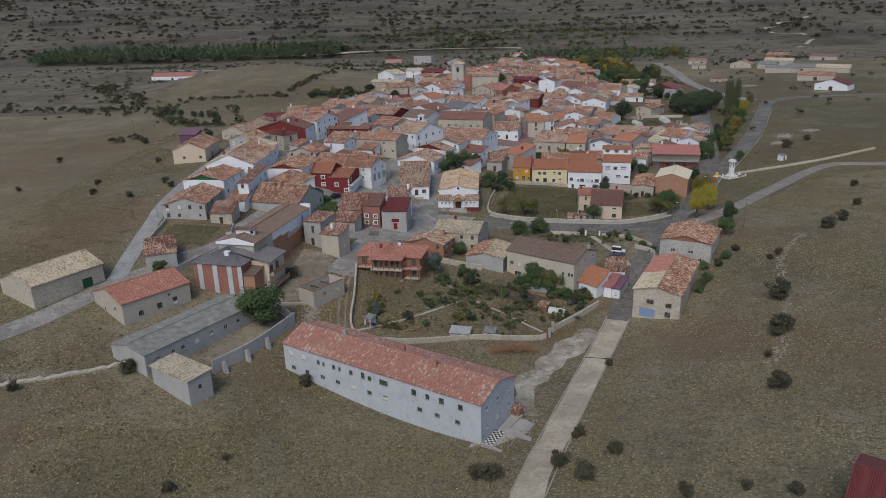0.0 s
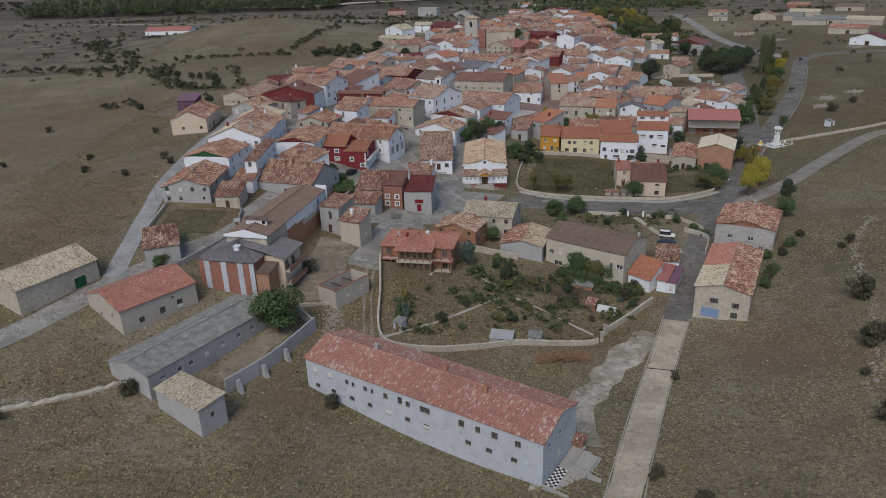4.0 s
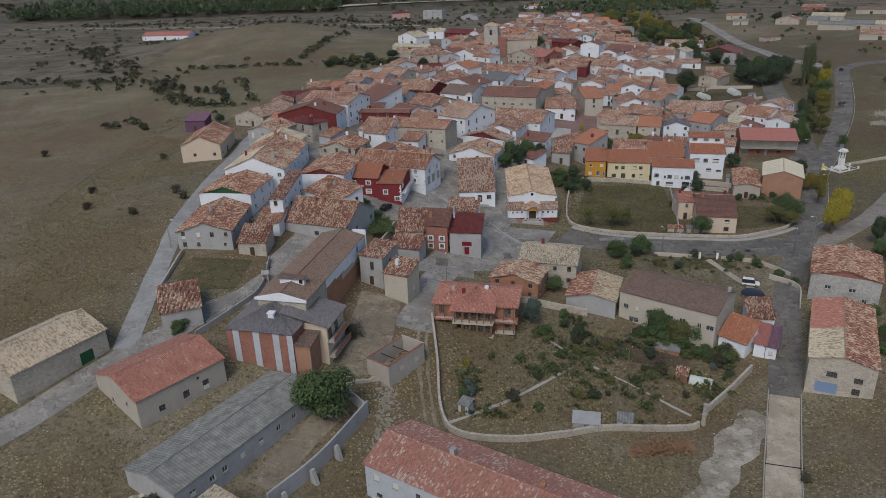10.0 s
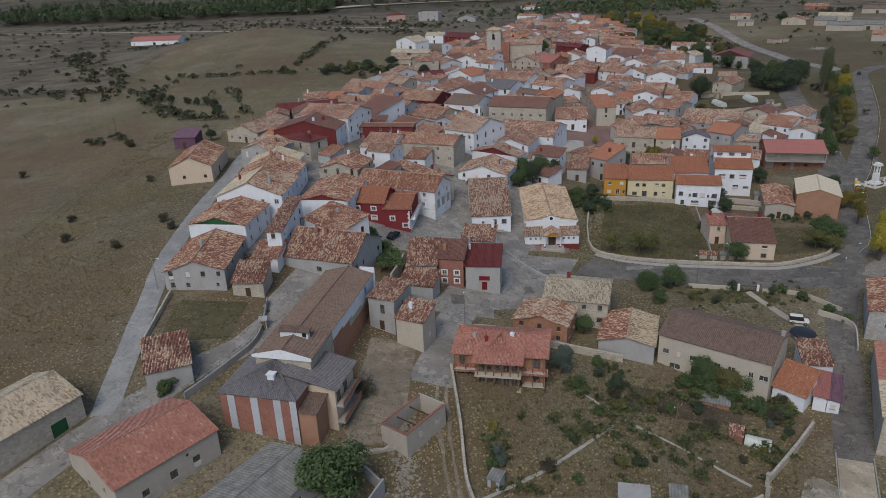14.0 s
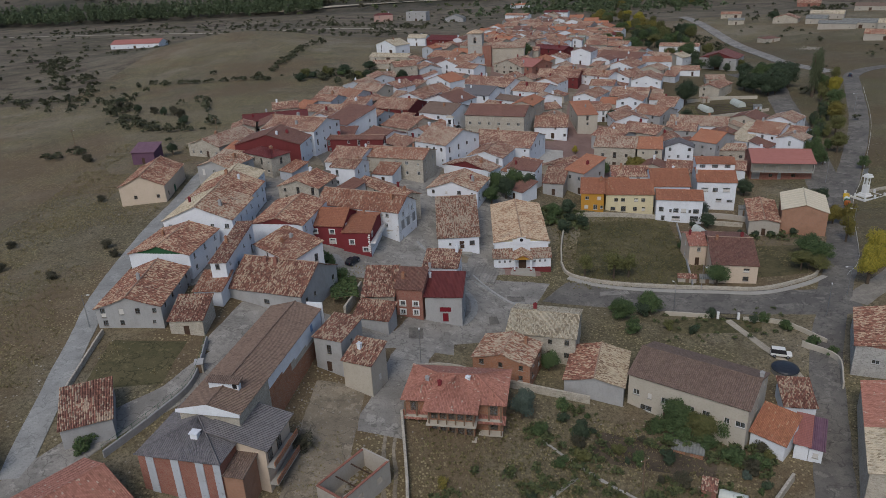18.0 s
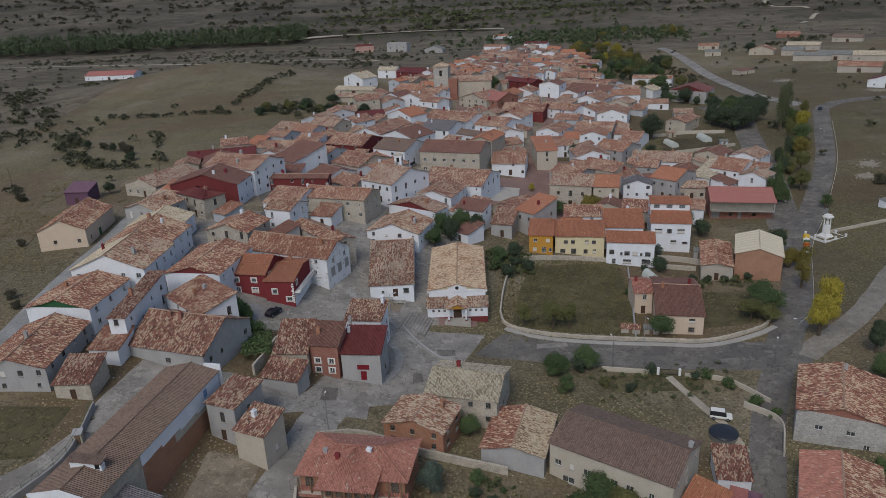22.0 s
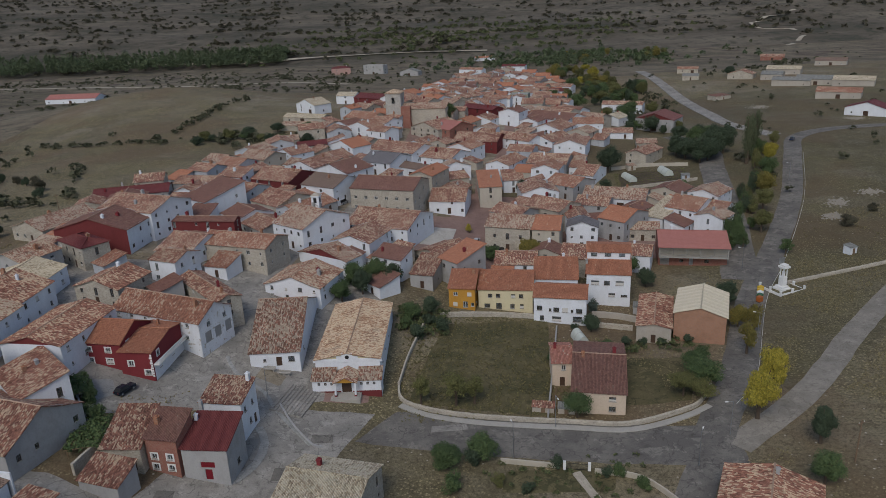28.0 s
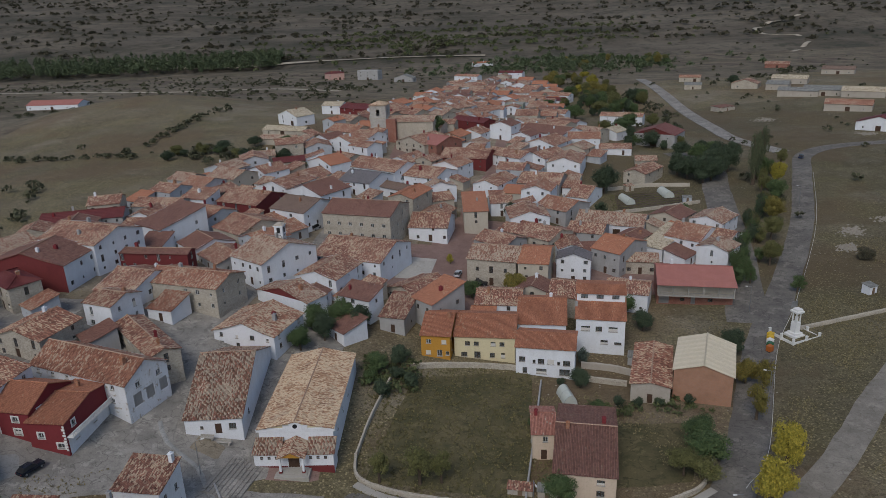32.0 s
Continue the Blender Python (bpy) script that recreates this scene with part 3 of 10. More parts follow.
patch("road_3", [(-22, 166), (10, 176), (22, 204), (-4, 206)], PALEASPHALT, "cracked asphalt and concrete square with patches", 0.075)
ribbon("road_4", [(2.6, 186), (-0.7, 202.7), (-10, 209), (-12.4, 224), (-11.1, 241.7), (-9.7, 258), (-6, 275), (4, 296), (8, 320), (10, 350)], 7, PALEASPHALT, "narrow asphalt village street between houses", 0.1)
ribbon("road_5", [(-4, 172), (-22, 173), (-32.3, 176), (-40.8, 168.8), (-48.6, 158.6), (-52.1, 151.7), (-59, 145), (-65.5, 135.8), (-72.8, 125.4), (-81.4, 110.9), (-100, 88), (-140, 60)], 6, PALEASPHALT, "asphalt lane that runs out of the village past barns", 0.1)
ribbon("road_6", [(-70.1, 133), (-72.2, 150.6), (-74.2, 168.7), (-76, 181.4), (-76.8, 210), (-76.0, 234), (-76.5, 257), (-75.5, 274.2), (-74, 300)], 4.4, GREYSLAB, "pale concrete lane along the village edge", 0.1)
ribbon("road_7", [(80, 187), (86, 197), (94.6, 210.3), (114.4, 249), (130, 272.9), (160.5, 322.7), (188, 378), (203, 405), (226, 418), (262, 417), (330, 400)], 7.2, ASPHALT, "asphalt road with a white edge line that leaves the village", 0.1)
ribbon("promenade", [(117, 262), (128, 292.6), (134, 311.9), (147.7, 361.8), (156.1, 391.7), (150, 420)], 10, ASPHALT, "broad paved promenade under trees", 0.08)
ribbon("track", [(84, 186), (104.6, 201.4), (130.5, 228), (160, 252), (176, 246), (210, 215), (260, 200)], 5.5, TRACK, "pale gravel track across the pasture", 0.08)
ribbon("street_a", [(-52, 300), (-44, 280), (-38, 262), (-40, 245), (-48, 222), (-50, 205), (-46, 190), (-40, 180)], 5, ASPHALT, "narrow asphalt lane between old houses", 0.06)
patch("plaza", [(22, 282), (58, 282), (56, 318), (26, 318)], PAVING, "reddish paved village square", 0.07, rough=0.1)
patch("plaza_slabs", [(26.5, 287), (40, 287), (43.5, 306.5), (30, 307)], PALEPAVE, "pale concrete centre of the square", 0.16, rough=0.0)
ribbon("street_b", [(50, 312), (52, 340), (56, 365), (66, 392), (72, 425), (80, 470), (92, 540)], 5, PAVING, "reddish paved street climbing between houses", 0.06)
ribbon("street_c", [(60, 288), (76, 288), (92, 292), (104, 294), (120, 290)], 5, PAVING, "reddish paved lane behind terraced houses", 0.06)
patch("church_square", [(20, 405), (44, 400), (44, 436), (24, 440)], PAVING, "paved square beside the church tower", 0.05)
patch("meadow", [(24, 206), (56, 198), (63, 246), (33, 240)], GRASS, "rough green and straw grass in a walled meadow", 0.06)
patch("lot", [(66, 200), (83, 200), (92, 222), (72, 224)], GRASS, "mown grass plot beside the road", 0.05)
patch("garden", [(-12, 121), (36, 125), (50, 141), (-10, 160)], GROUND, "overgrown kitchen gardens of dry grass and weeds", 0.04)
patch("garden_beds", [(14, 141), (38, 136), (42, 146), (18, 152)], SOIL, "dark tilled vegetable bed among grass", 0.09)
patch("yard", [(-44, 103), (-36.5, 100.5), (-26, 121), (-33, 125)], EARTH, "bare trampled earth of a walled yard", 0.06)
patch("wasteland", [(-34, 126), (-20, 130), (-18, 158), (-31, 160)], EARTH, "stony waste ground with rubble", 0.05)
ribbon("forecourt", [(24, 88), (27, 99), (31, 107.5), (36, 115), (41, 120.5), (46, 124)], 5.6, TRODDEN, "trodden gravel sweep beside the lane", 0.04, category="path", ragged=3.2)
patch("drive", [(12, 74), (22, 80), (25, 90), (17, 92)], CONCRETE, "cracked concrete apron at a gate", 0.1)
patch("orchard", [(40, 178), (62, 176), (66, 186), (42, 187)], GRASS, "small fenced garden of straw grass", 0.05)
patch("allotment", [(104, 345), (136, 350), (138, 368), (108, 366)], SOIL, "dark vegetable plots behind a wall", 0.06)
patch("corral", [(-70, 150), (-53, 152), (-52, 168), (-70, 168)], GRASS, "enclosed patch of green grass", 0.05)

for k, cs in enumerate(([(-70, 180), (12, 206), (24, 262), (-72, 262)], [(-74, 262), (24, 262), (44, 345), (-52, 345)], [(24, 262), (112, 284), (134, 326), (44, 345)], [(-40, 345), (96, 345), (116, 470), (4, 470)], [(4, 470), (116, 470), (134, 640), (62, 700)])):
    patch(f"village_ground_{k + 1}", cs, (PALEASPHALT, EARTH, PAVING, EARTH, EARTH)[k], "worn paving and trodden earth between village houses", 0.03 if k < 4 else 0.2)
for k, (x, y, w, l) in enumerate(((-14, 172, 5, 7), (-6, 186, 6, 4), (3, 181, 4, 6), (8, 192, 6, 5), (30, 196, 9, 4), (58, 190, 12, 3.5))):
    patch(f"road_repair_{k + 1}", [(x, y), (x + w, y + 0.8), (x + w - 0.6, y + l), (x + 0.3, y + l - 0.5)], (ASPHALT, PALEASPHALT, ASPHALT)[k % 3], "repaired piece of street surface", 0.13, 1.0, "road", 0.15)


# ---- building kit ----
def part(name, me, parent, label="", loc=(0, 0, 0), rz=0.0, mat=None):
    """Links a mesh (or a bmesh, with its material) as one part under a thing."""
    if isinstance(me, bmesh.types.BMesh):
        m = bpy.data.meshes.new(name)
        me.to_mesh(m)
        me.free()
        me = m
        if mat:
            me.materials.append(mat)
    ob = new(name, me)
    ob.parent = parent
    ob.location = loc
    ob.rotation_euler = (0, 0, rz)
    if label:
        ob["label"] = label
    return ob


def thing(name, x, y, z, rot, label, category, group=""):
    e = new(name)
    e.empty_display_size = 0.5
    e.location, e.rotation_euler = (x, y, z), (0, 0, radians(rot))
    return tagged(e, label, category, group)


def box(bm, x0, y0, z0, x1, y1, z1, bevel=0.0):
    r = bmesh.ops.create_cube(bm, size=1.0, matrix=Matrix.Translation(((x0 + x1) / 2, (y0 + y1) / 2, (z0 + z1) / 2)) @ Matrix.Diagonal((x1 - x0, y1 - y0, z1 - z0, 1)))
    if bevel:
        es = {e for v in r["verts"] for e in v.link_edges}
        bmesh.ops.bevel(bm, geom=list(es), offset=bevel, segments=1, affect="EDGES")
    return bm


def cyl(bm, x, y, z0, z1, r0, r1=None, seg=10):
    bmesh.ops.create_cone(bm, cap_ends=True, segments=seg, radius1=r0, radius2=r0 if r1 is None else r1, depth=z1 - z0, matrix=Matrix.Translation((x, y, (z0 + z1) / 2)))
    return bm


def boxes(*dims, bevel=0.0):
    bm = bmesh.new()
    for d in dims:
        box(bm, *d, bevel=bevel)
    return bm


KEPT = {}


def window_mesh(w, h, bars, frame_mat, bar=0.07):
    key = ("win", round(w, 2), round(h, 2), bars, frame_mat.name, bar)
    if key not in KEPT:
        bm = bmesh.new()
        for d in ((-w / 2, -0.04, 0, -w / 2 + bar, 0.04, h), (w / 2 - bar, -0.04, 0, w / 2, 0.04, h), (-w / 2 + bar, -0.04, 0, w / 2 - bar, 0.04, bar), (-w / 2 + bar, -0.04, h - bar, w / 2 - bar, 0.04, h)):
            box(bm, *d)
        for k in range(1, bars):
            c = -w / 2 + w * k / bars
            box(bm, c - 0.03, -0.03, bar, c + 0.03, 0.03, h - bar)
        m = bpy.data.meshes.new("window")
        bm.to_mesh(m)
        bm.free()
        m.materials.append(frame_mat)
        KEPT[key] = m
    return KEPT[key]


def box_mesh(name, w, d, h, mat, bevel=0.0):
    key = ("box", round(w, 2), round(d, 2), round(h, 2), mat.name, bevel)
    if key not in KEPT:
        bm = boxes((-w / 2, -d / 2, 0, w / 2, d / 2, h), bevel=bevel)
        m = bpy.data.meshes.new(name)
        bm.to_mesh(m)
        bm.free()
        m.materials.append(mat)
        KEPT[key] = m
    return KEPT[key]


def door_mesh(w, h, mat):
    """A door leaf with a frame and raised panels."""
    key = ("door", round(w, 2), round(h, 2), mat.name)
    if key not in KEPT:
        k = 1 if w < 1.6 else int(w / 0.6)
        bm = bmesh.new()
        grid = [[bm.verts.new((-w / 2 + w * i / k, -0.03, h * j / 2)) for i in range(k + 1)] for j in range(3)]
        fs = [bm.faces.new((grid[j][i], grid[j][i + 1], grid[j + 1][i + 1], grid[j + 1][i])) for j in range(2) for i in range(k)]
        ex = bmesh.ops.extrude_face_region(bm, geom=fs)
        for v in ex["geom"]:
            if isinstance(v, bmesh.types.BMVert):
                v.co.y += 0.06
        bmesh.ops.recalc_face_normals(bm, faces=bm.faces)
        fr = [f for f in bm.faces if abs(f.calc_center_median().y + 0.03) < 1e-4]
        bmesh.ops.inset_individual(bm, faces=fr, thickness=0.08, depth=0.02)
        m = bpy.data.meshes.new("door")
        bm.to_mesh(m)
        bm.free()
        m.materials.append(mat)
        KEPT[key] = m
    return KEPT[key]


def facade(verts, faces, slots, o, u, inward, length, z0, z1, holes, slot=0, reveal=0.22):
    """One wall face with real openings and their reveals. holes: (centre, sill, width, height)."""
    xs = sorted({0.0, length} | {min(max(c + s * w / 2, 0.05), length - 0.05) for c, _, w, _ in holes for s in (-1, 1)})
    zs = sorted({z0, z1} | {min(max(v, z0), z1) for _, b, _, h in holes for v in (b, b + h)})

    def at(a, z, k=0.0):
        verts.append((o[0] + u[0] * a + inward[0] * k, o[1] + u[1] * a + inward[1] * k, z))
        return len(verts) - 1

    for xa, xb in zip(xs, xs[1:]):
        for za, zb in zip(zs, zs[1:]):
            cx, cz = (xa + xb) / 2, (za + zb) / 2
            if any(abs(cx - c) < w / 2 and b < cz < b + h for c, b, w, h in holes):
                continue
            faces.append((at(xa, za), at(xb, za), at(xb, zb), at(xa, zb)))
            slots.append(slot)
    for c, b, w, h in holes:
        xa, xb, za, zb = max(c - w / 2, 0.05), min(c + w / 2, length - 0.05), b, min(b + h, z1)
        for (p, q), (r, s) in (((xa, za), (xb, za)), ((xb, za), (xb, zb)), ((xb, zb), (xa, zb)), ((xa, zb), (xa, za))):
            faces.append((at(r, s), at(p, q), at(p, q, reveal), at(r, s, reveal)))
            slots.append(slot)


OLD = ("weathered_red_tile", "mixed_old_tile", "patched_cream_tile", "sandy_tile", "faded_orange_tile", "dull_red_tile")


def slope(name, parent, a, b, c, d, mat, fine, label="", thick=0.14):
    """One roof slope: a-b along the eave, d-c along the ridge. Near ones have every tile channel; all sag a little."""
    a, b, c, d = Vector(a), Vector(b), Vector(c), Vector(d)
    wide, deep = (b - a).length, ((d + c) / 2 - (a + b) / 2).length
    nrm = (b - a).cross(d - a)
    if nrm.length < 1e-6:
        nrm = (b - a).cross(c - a)
    nrm.normalize()
    per = COURSE.get(mat.name.split(".")[0], 0.26)
    bend = 0.09 if mat.name.split(".")[0] in OLD else 0.02
    if fine:
        n = max(4, round(wide / per)) * 3
        m = max(3, int(deep / 0.9))
    else:
        n, m = max(2, int(wide / 2.0)), max(2, int(deep / 1.5))
    taper = abs((c - d).length - wide) / wide
    verts, uvs, faces = [], [], []
    sx, sy = parent.location.x, parent.location.y
    for j in range(m + 1):
        v = j / m
        for i in range(n + 1):
            u = i / n
            q = (a * (1 - u) + b * u) * (1 - v) + (d * (1 - u) + c * u) * v
            k = bend * (noise.noise((q.x / 3 + sx, q.y / 3 + sy, 4.0)) + 0.5 * noise.noise((q.x + sx, q.y + sy, 2.0)))
            if 0 < j < m:
                k -= bend * math.sin(math.pi * v) * min(1, deep / 6)
            if fine:
                k += (0.0, 0.065, 0.065)[i % 3]
                if j == 0:
                    q += (a - d).normalized() * 0.06 * noise.noise((i * 0.7, sx, 1.0))
            verts.append(q + nrm * k)
            uvs.append((i * per / 3 if fine and taper < 0.02 else (q - a).dot((b - a).normalized()), v * deep))
    for j in range(m):
        for i in range(n):
            p = j * (n + 1) + i
            faces.append((p, p + 1, p + n + 2, p + n + 1))
    o = len(verts)
    rim = [i for i in range(n + 1)] + [j * (n + 1) + n for j in range(1, m + 1)] + [m * (n + 1) + i for i in range(n - 1, -1, -1)] + [j * (n + 1) for j in range(m - 1, 0, -1)]
    for r in rim:
        verts.append(Vector(verts[r]) - nrm * thick)
        uvs.append(uvs[r])
    k = len(rim)
    for i in range(k):
        faces.append((rim[(i + 1) % k], rim[i], o + i, o + (i + 1) % k))
    faces.append(tuple(o + i for i in range(k - 1, -1, -1)))
    return part(name, mesh_of(name, verts, faces, [mat], uvs), parent, label)


def caps(parent, lines, mat, fine):
    """Half-round cover tiles along ridges and hips."""
    verts, faces = [], []
    for p, q in lines:
        p, q = Vector(p), Vector(q)
        d = (q - p)
        n = max(2, int(d.length / (0.45 if fine else 1.5)))
        t = d.normalized()
        s = t.cross(Vector((0, 0, 1))).normalized()
        up = s.cross(t)
        for i in range(n):
            o = len(verts)
            for e, r in ((0, 0.15), (1, 0.125)):
                c = p + d * (i + e * 1.04) / n
                for ang in (0, 45, 90, 135, 180):
                    verts.append(c + s * r * math.cos(radians(ang)) + up * (r * 0.9 * math.sin(radians(ang)) + 0.05))
            faces += [(o + k, o + k + 1, o + k + 6, o + k + 5) for k in range(4)]
    uvs = [(v.x + v.y, v.z) for v in verts]
    part("ridge_tiles", mesh_of("ridge_tiles", verts, faces, [RIDGE if mat.name.split(".")[0] in OLD else mat], uvs), parent)


def chimney(parent, x, y, z, mat, tall=1.3, wide=0.7):
    bm = boxes((-wide / 2, -wide / 2, -1.2, wide / 2, wide / 2, tall), (-wide / 2 - 0.08, -wide / 2 - 0.08, tall, wide / 2 + 0.08, wide / 2 + 0.08, tall + 0.1), (-wide / 4, -wide / 4, tall + 0.1, wide / 4, wide / 4, tall + 0.35), bevel=0.015)
    return part("chimney", bm, parent, loc=(x, y, z), rz=random.uniform(-0.1, 0.1), mat=mat)


TEXT = {
    "white": "white limewashed", "oldwhite": "flaking whitewashed", "whitegrey": "grey-white painted", "grey": "grey cement-rendered", "render": "sand-coloured rendered", "cream": "cream rendered",
    "creamy": "pale yellow", "beige": "beige rendered", "mustard": "mustard yellow", "redwall": "dark red", "maroonwall": "maroon-walled", "pinkwall": "pink rendered",
    "greenwall": "grey-green", "purplewall": "purple-clad", "tan": "tan brick", "brick": "orange brick", "redbrick": "red brick", "stone": "rubble stone", "greystone": "grey stone", "green": "green boarded",
    "red": "weathered red tiles", "redflake": "flaking red tiles", "redplain": "red clay tiles", "mixed": "mottled red and cream tiles", "cream": "pale cream tiles", "cream2": "sandy tiles", "orange": "bright orange tiles", "orange2": "faded orange tiles",
    "brown": "brown tiles", "brownred": "dull red tiles", "dark": "dark grey tiles", "maroon": "maroon sheets", "darkred": "dark red sheets", "pink": "pinkish red tiles",
    "purple": "purple sheets", "fibre": "grey fibre-cement sheets", "sheetr": "cream sheets",
}
RTEXT = {"cream": "pale cream tiles", "sheet": "cream metal sheets", "grey": "flat concrete", "fibre": "grey fibre-cement sheets"}


def put_window(parent, x, y, z, rz, w, h, frame_mat, style, rng):
    bars = 2 if w > 0.8 else 1
    if style == "door":
        part("door", door_mesh(w, h, frame_mat), parent, loc=(x, y, z), rz=rz)
        return
    ob = part("window", window_mesh(w, h, bars, frame_mat), parent, loc=(x, y, z), rz=rz)
    part("pane", box_mesh("pane", w - 0.1, 0.02, h - 0.1, GLASS), ob, loc=(0, 0.0, 0.05))
    if style == "near":
        part("sill", box_mesh("sill", w + 0.2, 0.32, 0.07, CONCRETE), parent, loc=(x + 0.12 * math.sin(rz), y - 0.12 * math.cos(rz), z - 0.07), rz=rz)
        if rng.random() < 0.25:
            part("blind", box_mesh("blind", w - 0.04, 0.03, h * rng.choice((0.4, 0.6, 0.95)), SHUTTER), ob, loc=(0, -0.055, h * 0.03))


def openings(length, h, rng, density, door, storeys=None):
    """Rows of windows, storey by storey, with a door below."""
    out = []
    st = storeys or max(1, int(round(h / 2.85)))
    n = int(length / (3.1 / density)) if length > 2.6 else 0
    for s in range(st):
        base = s * (h / st) + (0.95 if h / st > 2.3 else 0.7)
        for i in range(n):
            if rng.random() < 0.16:
                continue
            c = length * (i + 0.5) / n + rng.uniform(-0.25, 0.25)
            w, hh = rng.choice(((0.8, 1.0), (0.9, 1.15), (1.1, 1.1), (0.6, 0.7)))
            if s > 0 and rng.random() < 0.2:
                out.append((c, s * (h / st) + 0.25, 0.9, 1.9, "win"))
            elif s == 0 and door and i == n // 2:
                out.append((c, 0.02, 1.05 if length < 16 else 2.4, 2.1 if length < 16 else 2.5, "door"))
            else:
                out.append((c, base, w, min(hh, h / st - 1.1), "win"))
    return out


def house(kind, x, y, z, rot, w, d, h, roof, wall, tiles, label="", front=None, right=None, left=None, fine=None, seed=0, pitch=None, gable=None, chimneys=None, frame_mat=None, over=0.32, storeys=None, left_tiles=None, front_tiles=None, surround=False, face=None):
    """A building on its rectangle: walls with real openings, roof slopes, ridge, windows, doors and chimneys."""
    rng = random.Random(seed * 7919 + int(abs(x) * 10) + int(y))
    near = y < 262
    fine = near if fine is None else fine
    mat, rmat = WALLS[wall], ROOFS[tiles]
    if not label:
        st = storeys or max(1, int(round(h / 2.85)))
        count = ("single-storey", "two-storey", "three-storey", "four-storey")[min(st, 4) - 1]
        rt = RTEXT.get(tiles, TEXT.get(tiles, "tiles"))
        label = f"{count} {TEXT[wall]} {kind.replace('_', ' ')} under {rt}"
    t = thing(kind, x, y, z, rot, label, kind.replace("_", " ").split()[-1])
    frame_mat = frame_mat or rng.choice((FRAME_W, FRAME_B, FRAME_B))
    X, Y, low = w / 2, d / 2, -3.2
    lean = min(d * 0.24, 3.2) if pitch is None else d * pitch
    pitch = pitch or 0.31
    shed_like = kind in ("barn", "shed", "warehouse", "garage")
    dens = 0.5 if shed_like else (1.0 if y < 330 else (0.7 if y < 430 else 0.45))
    fr = openings(w, h, rng, dens, True, storeys) if front is None else front
    ri = (openings(d, h, rng, dens * 0.8, False, storeys) if right is None else right)
    le = (openings(d, h, rng, dens * 0.6, False, storeys) if left is None else left)
    fr, ri, le = ([q for q in L if q[0] - q[2] / 2 > 0.1 and q[0] + q[2] / 2 < n - 0.1 and q[1] + q[3] < h - 0.05] for L, n in ((fr, w), (ri, d), (le, d)))
    cs, sn = math.cos(radians(rot)), math.sin(radians(rot))
    if cs * x + sn * (y + 20) > 0 and right is None:
        ri = []
    if cs * (x - 45) + sn * (y - 115) < 0 and left is None:
        le = []
    rise = {"x": d / 2 * pitch, "y": w / 2 * pitch, "s": lean, "h": min(w, d) / 2 * pitch, "f": 0.0, "n": 0.0}[roof]
    back_h = h + (rise if roof == "s" else 0)
    verts, faces, slots = [], [], []
    cut = lambda L: [q[:4] for q in L]
    facade(verts, faces, slots, (-X, -Y), (1, 0), (0, 1), w, low, h, cut(fr), 1 if face else 0)
    facade(verts, faces, slots, (X, -Y), (0, 1), (-1, 0), d, low, h, cut(ri))
    facade(verts, faces, slots, (X, Y), (-1, 0), (0, -1), w, low, back_h, [])
    facade(verts, faces, slots, (-X, Y), (0, -1), (1, 0), d, low, h, cut(le))

    def tri(*ps, slot=0):
        o = len(verts)
        verts.extend(ps)
        faces.append(tuple(range(o, o + len(ps))))
        slots.append(slot)

    mats = [mat]
    gs = 0
    if gable or face:
        mats.append(WALLS[gable or face])
        gs = 1
    if roof == "y":
        tri((-X, -Y, h), (X, -Y, h), (0, -Y, h + rise), slot=gs)
        tri((X, Y, h), (-X, Y, h), (0, Y, h + rise))
    elif roof == "x":
        tri((X, -Y, h), (X, Y, h), (X, 0, h + rise))
        tri((-X, Y, h), (-X, -Y, h), (-X, 0, h + rise))
    elif roof == "s":
        tri((X, -Y, h), (X, Y, h), (X, Y, h + rise))
        tri((-X, Y, h), (-X, -Y, h), (-X, Y, h + rise))
    part("wall", mesh_of("wall", verts, faces, mats, slots=slots), t)
    style = "near" if y < 262 else "far"
    for L, o, u, inw, rz in ((fr, (-X, -Y), (1, 0), (0, 1), 0.0), (ri, (X, -Y), (0, 1), (-1, 0), math.pi / 2), (le, (-X, Y), (0, -1), (1, 0), -math.pi / 2)):
        for c, b, ww, hh, k in L:
            px_, py_ = o[0] + u[0] * c + inw[0] * 0.13, o[1] + u[1] * c + inw[1] * 0.13
            if k == "win":
                put_window(t, px_, py_, b, rz, ww, hh, frame_mat, style, rng)
                if surround:
                    part("surround", window_mesh(ww + 0.5, hh + 0.5, 1, WHITEP, 0.25), t, "white window surround", (px_ - inw[0] * 0.14, py_ - inw[1] * 0.14, b - 0.25), rz)
            else:
                dm = {"door": WOOD_D, "blue": BLUE, "reddoor": REDP, "greendoor": GREENP, "gate": METAL}[k]
                put_window(t, px_, py_, b, rz, ww, hh, dm, "door", rng)
    o, k = over, over * pitch
    lines = []
    if roof == "x":
        zr = h + rise + 0.06
        slope("roof", t, (-X - o, -Y - o, h - k), (X + o, -Y - o, h - k), (X + o, 0, zr), (-X - o, 0, zr), rmat, fine)
        slope("roof", t, (X + o, Y + o, h - k), (-X - o, Y + o, h - k), (-X - o, 0, zr), (X + o, 0, zr), rmat, False)
        lines = [((-X - o, 0, zr), (X + o, 0, zr))]
        top = lambda cx, cy: h + rise * (1 - abs(cy) / Y)
    elif roof == "y":
        zr = h + rise + 0.06
        slope("roof", t, (X + o, -Y - o, h - k), (X + o, Y + o, h - k), (0, Y + o, zr), (0, -Y - o, zr), rmat, fine)
        lm = ROOFS[left_tiles or tiles]
        mid = -Y * 0.1 if front_tiles else -Y - o
        slope("roof", t, (-X - o, Y + o, h - k), (-X - o, mid, h - k), (0, mid, zr), (0, Y + o, zr), lm, fine)
